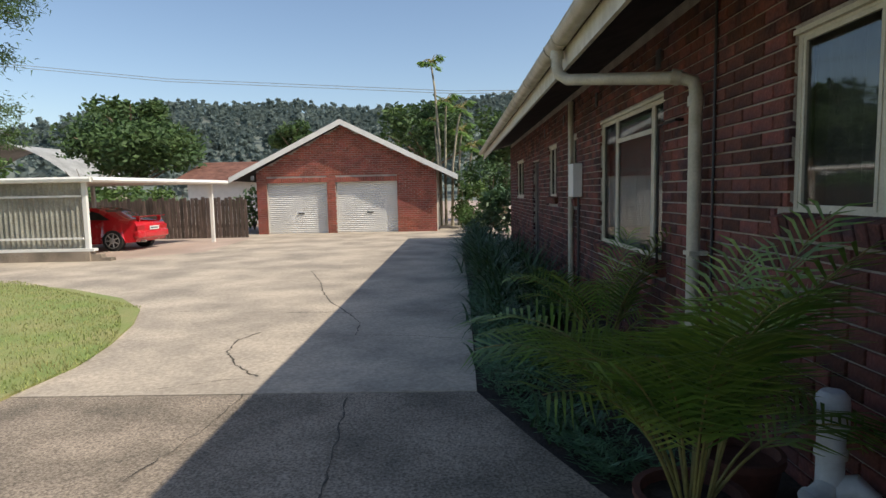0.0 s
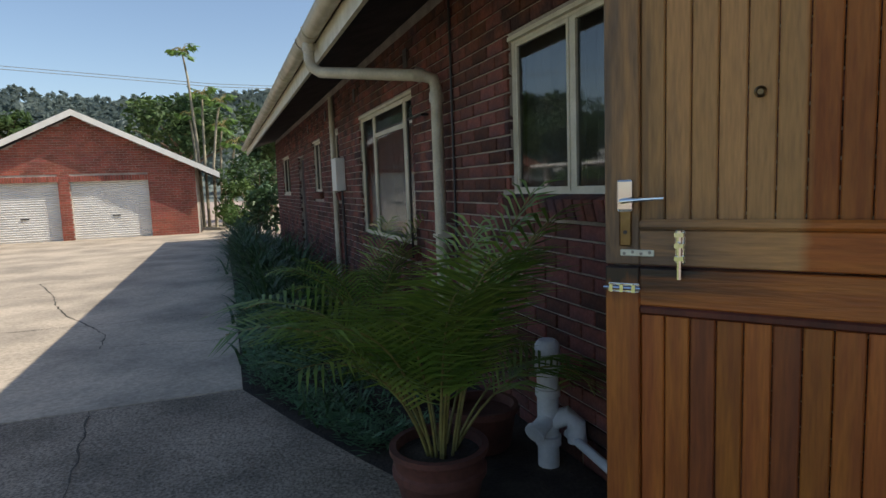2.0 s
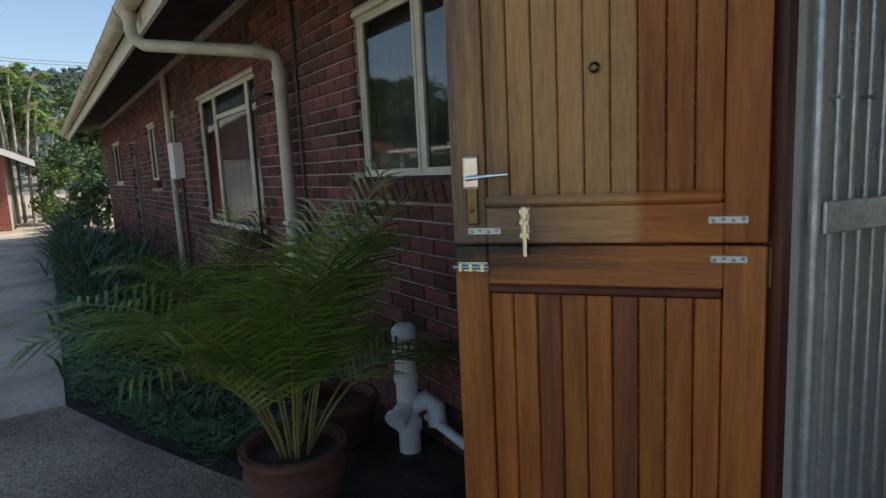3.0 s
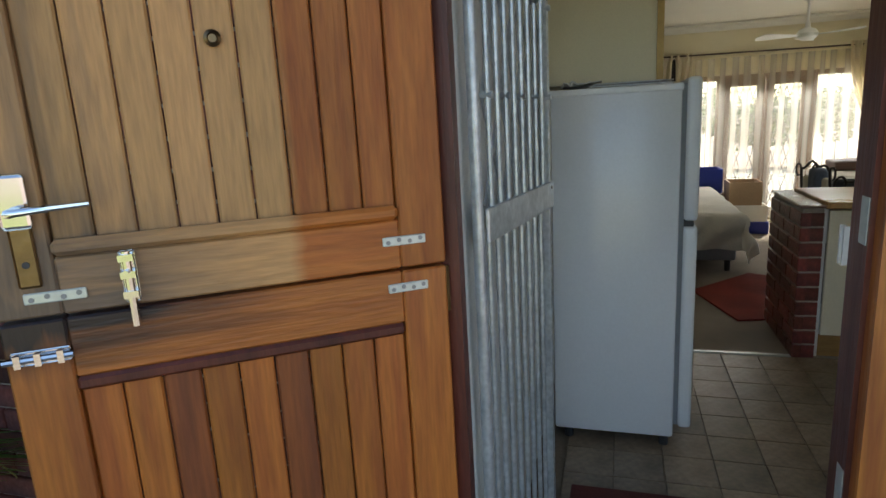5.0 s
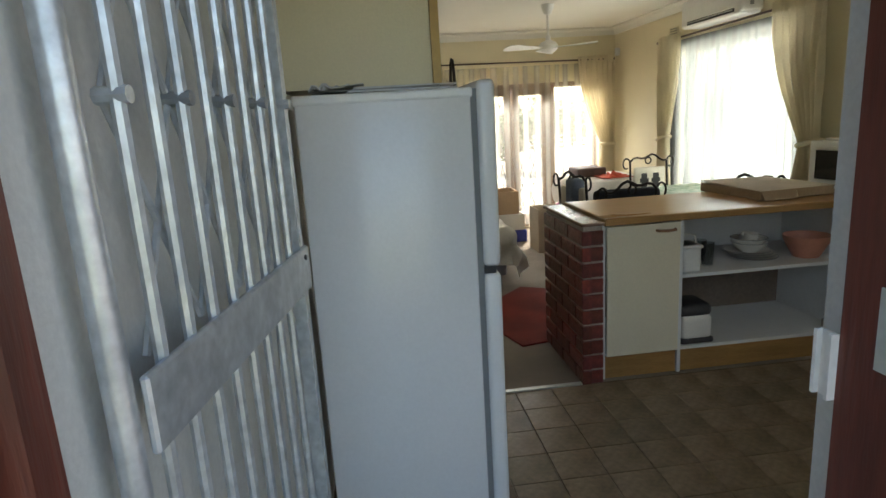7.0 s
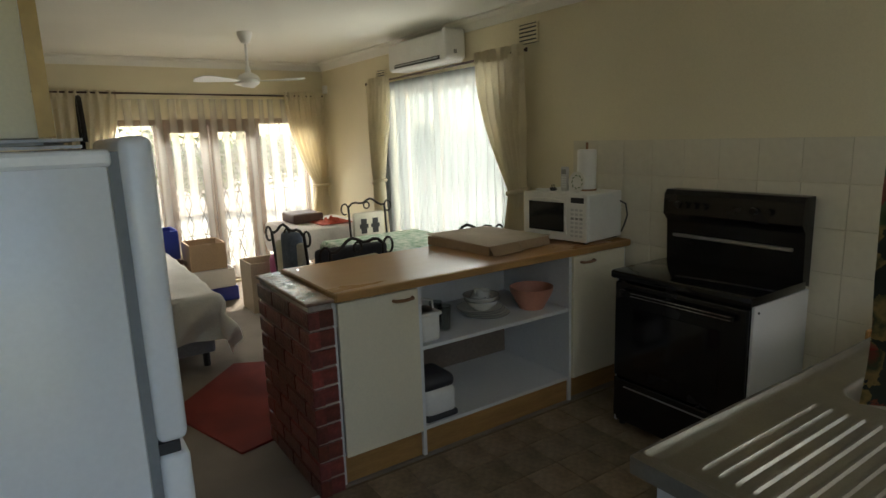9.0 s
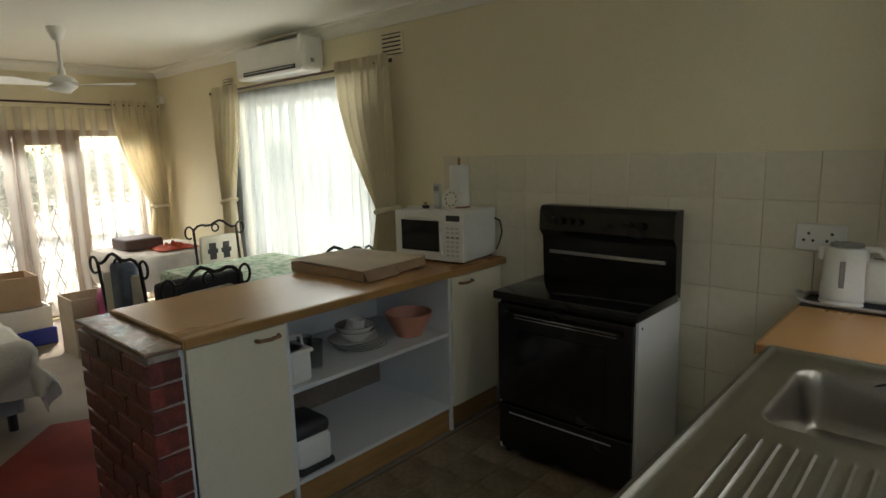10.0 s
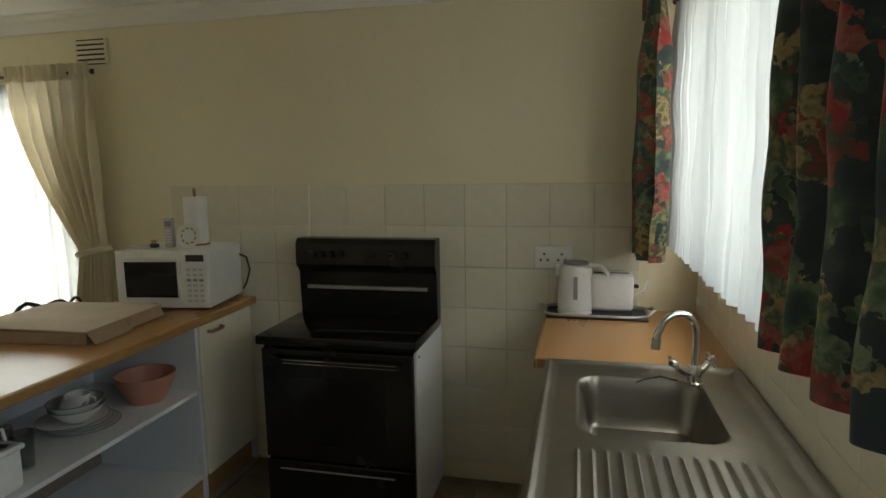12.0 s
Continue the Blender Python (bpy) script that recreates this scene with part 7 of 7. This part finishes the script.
for x in (0.75, 3.3):
    for s in (-0.76, 0.76):
        w = part("wheel", bar([(x, s - 0.09, 0.31), (x, s + 0.09, 0.31)], 0.31, n=28), M_RUBBER, car, "black tyre", True)
        e = s + (0.092 if s > 0 else -0.092)
        rim = part("rim", bar([(x, e - 0.004, 0.31), (x, e + 0.004, 0.31)], 0.09, n=16), M_ALLOY, w, "", True)
        for k in range(7):
            a = k * 0.8976
            part("spoke", bar([(x, e, 0.31), (x + 0.21 * math.cos(a), e, 0.31 + 0.21 * math.sin(a))], 0.022, n=5), M_ALLOY, w)
        part("rim_ring", bar([(x + 0.215 * math.cos(a), e, 0.31 + 0.215 * math.sin(a)) for a in [0.2618 * k for k in range(25)]], 0.016, n=5), M_ALLOY, w)
car.matrix_basis = pose(-9.35, 17.9, GZ, 0, 0, 176)

# neighbours and distance
nb = thing("neighbour_house", "tiled-roof neighbouring house behind the fence", "house", (-11, 36, GZ))
part("wall", boxes((-15, -8.2, 33, 40, GZ, 2.4)), M_WHITE, nb)
part("roof", sheet(lambda u, v: Vector((-15.6 + 8 * u, 32.3 + 4.4 * v, 2.35 + 1.25 * v + 0.02 * math.sin(v * 90))), 2, 90, 0.05), M_ROOF, nb, "red-brown tiled roof")
dome = thing("greenhouse", "pale rounded shed roof beyond the shrubs", "shed", (-36, 48, GZ))
part("roof", sheet(lambda u, v: Vector((-44 + 15 * u, 46 + 8 * v, 6.1 * math.sin(math.pi * (0.08 + 0.84 * u)) ** 0.7)), 24, 2), M_SHELL, dome, "pale grey curved roof", True)
part("wall", boxes((-43.5, -29.5, 47, 53, GZ - 0.1, 1.9)), M_CONC, dome)
for x, z in ((-40, 11.95), (20, 8.05)):
    pole = thing("utility_pole", "tall weathered timber pole carrying the power line", "pole", (x, 42, GZ), "poles of the power line")
    part("mast", bar([(x, 42.1, GZ - 0.2), (x, 42.1, z + 0.5)], 0.13, n=10, r2=0.09), M_BARK, pole)
    part("crossarm", boxes((x - 0.05, x + 0.05, 41.85, 42.3, z - 0.12, z + 0.22)), M_BARK, pole)
for zo in (0, 0.18):
    solid("overhead_wire", bar([(-40, 42 - 0.2 * zo, 11.9 + zo), (-20, 42, 9.6 + zo), (0, 42, 8.3 + zo), (20, 42, 8.0 + zo)], 0.022, n=4), M_GREY, "thin overhead power line crossing the sky", "power line")


def hill(u, v):
    x, y = -360 + 720 * u, 95 + 330 * v
    crest = 55 + 9 * noise.noise(Vector((x * 0.01, 0, 0))) - 0.05 * max(0, x + 10) - 0.02 * max(0, -x - 60)
    s = v * v * (3 - 2 * v)
    return Vector((x, y, GZ - 0.5 + crest * s * (1 + 0.12 * noise.noise(Vector((x * 0.015, y * 0.015, 2))))))


structure("backdrop_hill", sheet(hill, 60, 30), M_HILL, "wooded hillside beyond the houses, haze put into its colour", "hill")
bm = bmesh.new()
for k in range(2300):
    u, v = 0.2 + 0.6 * rng.random(), rng.random() ** 0.7
    p = hill(u, v)
    h = 5 + 5 * rng.random()
    n = 26 if v > 0.5 else 34
    for j in range(3):
        c = p + Vector((rng.gauss(0, 0.8), rng.gauss(0, 0.8), h * (0.40 + 0.26 * j)))
        leaf_cloud(bm, c, (2.5 - 0.55 * j) * (0.7 + 0.5 * rng.random()), n, 1.25, rng, 0.9)
solid("far_woods", bm, M_FAR, "woods covering the hill, haze put into the leaf colour", "woods", kind="stuff")

# ---- bricks and tiles, piece by piece ----
BL, BH, JT, PROUD = 0.222, 0.073, 0.012, 0.016
rng = random.Random(11)


def brick_mesh(name, l, h, d, material, bev=0.004):
    bm = boxes((-l / 2, l / 2, 0, d, -h / 2, h / 2))
    bmesh.ops.bevel(bm, geom=[e for e in bm.edges if all(v.co.y < 0.001 for v in e.verts)], offset=bev, segments=1, affect="EDGES")
    return mesh_of(name, bm, material)


def course_cells(a0, a1, z0, z1, holes, top=None):
    """Stretcher-bond bricks as (centre, height, length), cut at openings."""
    row, z = 0, z0
    while z + BH <= z1:
        a = a0 - (BL + JT) * (0.5 if row % 2 else 0)
        while a < a1:
            segs = [(max(a, a0), min(a + BL, a1))]
            for h in holes:
                if z + BH > h[2] + 0.004 and z < h[3] - 0.004:
                    nxt = []
                    for s, e in segs:
                        if h[0] > s:
                            nxt.append((s, min(e, h[0])))
                        if h[1] < e:
                            nxt.append((max(s, h[1]), e))
                        if h[0] >= e or h[1] <= s:
                            pass
                    segs = nxt
            for s, e in segs:
                if e - s > 0.03 and (top is None or z + BH < top((s + e) / 2) - 0.02):
                    yield (s + e) / 2, z + BH / 2, e - s
            a += BL + JT
        z += BH + JT
        row += 1


def raw_brick(V, F, m, l, h, d):
    """A brick with a bevelled face, into plain lists."""
    k, b = len(V), 0.004
    for x, y, z in ((-l / 2, d, -h / 2), (l / 2, d, -h / 2), (l / 2, d, h / 2), (-l / 2, d, h / 2), (-l / 2, b, -h / 2), (l / 2, b, -h / 2), (l / 2, b, h / 2), (-l / 2, b, h / 2),
                    (-l / 2 + b, 0, -h / 2 + b), (l / 2 - b, 0, -h / 2 + b), (l / 2 - b, 0, h / 2 - b), (-l / 2 + b, 0, h / 2 - b)):
        V.append(m @ Vector((x, y, z)))
    for o in (0, 4):
        for i in range(4):
            j = (i + 1) % 4
            F.append((k + o + i, k + o + j, k + o + 4 + j, k + o + 4 + i))
    F.append((k + 8, k + 9, k + 10, k + 11))


def joined(name, V, F, material, parent, label):
    me = bpy.data.meshes.new(name)
    me.from_pydata([tuple(v) for v in V], [], F)
    me.materials.append(material)
    ob = new(name, me)
    ob.parent = parent
    if not parent.data:
        ob.matrix_parent_inverse = Matrix.Translation(-parent.location)
    return tagged(ob, label, kind="stuff")


full = brick_mesh("brick", BL, BH, 0.05, M_BRICK)
V, F, count = [], [], 0
holes = [(h[0] - 0.0, h[1] + 0.0, h[2], h[3]) for h in FRONT_HOLES]
sills = [(h[0] - 0.12, h[1] + 0.12, h[2] - 0.115, h[2] + 0.001) for h in FRONT_HOLES[1:6]]
for a, z, l in course_cells(-3.0, 18.7, GZ - 0.03, 2.86, holes + sills):
    m = Matrix.Translation((XO - PROUD + 0.012 + rng.uniform(-0.003, 0.002), a, z)) @ Matrix.Rotation(-math.pi / 2 + rng.gauss(0, 0.004), 4, "Z") @ Matrix.Rotation(rng.gauss(0, 0.004), 4, "Y")
    if abs(l - BL) < 1e-4 and 1.15 < a < 4.35 and 0.2 < z < 2.3 and count < 290:
        count += 1
        ob = new("brick", full)
        ob.parent, ob.matrix_basis = wall_front, m
    else:
        raw_brick(V, F, m, l, BH, 0.05)
for h in FRONT_HOLES[1:6]:
    a = h[0] - 0.06
    while a < h[1] + 0.08:
        m = Matrix.Translation((XO - 0.055, a, h[2] - 0.06)) @ Matrix.Rotation(-math.pi / 2, 4, "Z") @ Matrix.Rotation(radians(14), 4, "X")
        raw_brick(V, F, m, 0.073, 0.11, 0.14)
        a += 0.085
joined("brickwork", V, F, M_BRICK, wall_front, "red-brown face bricks with grey joints")
V, F = [], []
GH_HOLES = [(-7.6, -5.18, GZ - 0.1, 2.17), (-4.82, -2.37, GZ - 0.1, 2.17)]
for a, z, l in course_cells(GX0, GX1, GZ, 4.2, GH_HOLES, gable):
    raw_brick(V, F, Matrix.Translation((a, GY - PROUD + 0.012, z)), l, BH, 0.05)
for h in GH_HOLES:
    a = h[0] - 0.02
    while a < h[1] + 0.02:
        raw_brick(V, F, Matrix.Translation((a + 0.036, GY - PROUD, 2.075)), 0.073, 0.19, 0.05)
        a += 0.085
joined("brickwork", V, F, M_BRICK_RED, garage, "red face bricks with a soldier course over the doors")

# brick pier at the end of the kitchen bar
half = brick_mesh("brick", 0.108, BH, 0.05, M_BRICK_IN)
whole = brick_mesh("brick", BL, BH, 0.05, M_BRICK_IN)
for k in range(10):
    z = 0.04 + k * 0.0855
    ob = new("brick", half)
    ob.parent, ob.matrix_parent_inverse, ob.matrix_basis = pier, Matrix.Translation(-pier.location), Matrix.Translation((3.992, -0.738, z)) @ Matrix.Rotation(-math.pi / 2, 4, "Z")
    for a in ([4.10, 4.333, 4.566] if k % 2 else [4.217, 4.45]) :
        ob = new("brick", whole)
        ob.parent, ob.matrix_parent_inverse, ob.matrix_basis = pier, Matrix.Translation(-pier.location), Matrix.Translation((a, -0.676, z)) @ Matrix.Rotation(math.pi, 4, "Z")
    if not k % 2:
        for a in (4.045, 4.622):
            ob = new("brick", half)
            ob.parent, ob.matrix_parent_inverse, ob.matrix_basis = pier, Matrix.Translation(-pier.location), Matrix.Translation((a, -0.676, z)) @ Matrix.Rotation(math.pi, 4, "Z")

# wall tiles on a 0.2 m grid
tile = bmesh.new()
box(tile, -0.0991, 0.0991, 0, 0.006, -0.0991, 0.0991)
bmesh.ops.bevel(tile, geom=[e for e in tile.edges if all(v.co.y > 0.005 for v in e.verts)], offset=0.0015, segments=1, affect="EDGES")
tile_me = mesh_of("tile", tile, M_TILE)
for r in range(7):
    for c in range(13):
        x, z = 4.466 - 0.1 - 0.2 * c, 1.483 - 0.1 - 0.2 * r
        if x < 2.0:
            continue
        ob = new("tile", tile_me)
        ob.parent, ob.matrix_basis = wall_south, Matrix.Translation((x, YW + 0.001, z)) @ Matrix.Rotation(rng.gauss(0, 0.0015), 4, "X") @ Matrix.Rotation(rng.gauss(0, 0.0015), 4, "Z")
for r in range(3):
    for c in range(14):
        y, z = YW + 0.11 + 0.2 * c, 1.083 - 0.2 * r
        if y > -0.25:
            continue
        ob = new("tile", tile_me)
        ob.parent, ob.matrix_basis = wall_front, Matrix.Translation((XI + 0.013, y, z)) @ Matrix.Rotation(-math.pi / 2, 4, "Z")
ft = bmesh.new()
box(ft, -0.0985, 0.0985, -0.0985, 0.0985, -0.012, 0)
bmesh.ops.bevel(ft, geom=[e for e in ft.edges if all(v.co.z > -0.001 for v in e.verts)], offset=0.002, segments=1, affect="EDGES")
ft_me = mesh_of("tile", ft, M_FTILE)
kitchen_floor = structure("kitchen_floor", boxes((XO, 4.0, YW, 0.62, -0.03, -0.011)), M_FGROUT, "beige ceramic tiled kitchen floor", "floor")
for i in range(12):
    for j in range(17):
        x, y = 3.90 - 0.2 * i, -2.60 + 0.2 * j
        if x > 1.78 and y < 0.53:
            ob = new("tile", ft_me)
            ob.parent, ob.matrix_basis = kitchen_floor, Matrix.Translation((x, y, rng.uniform(-0.001, 0.0)))
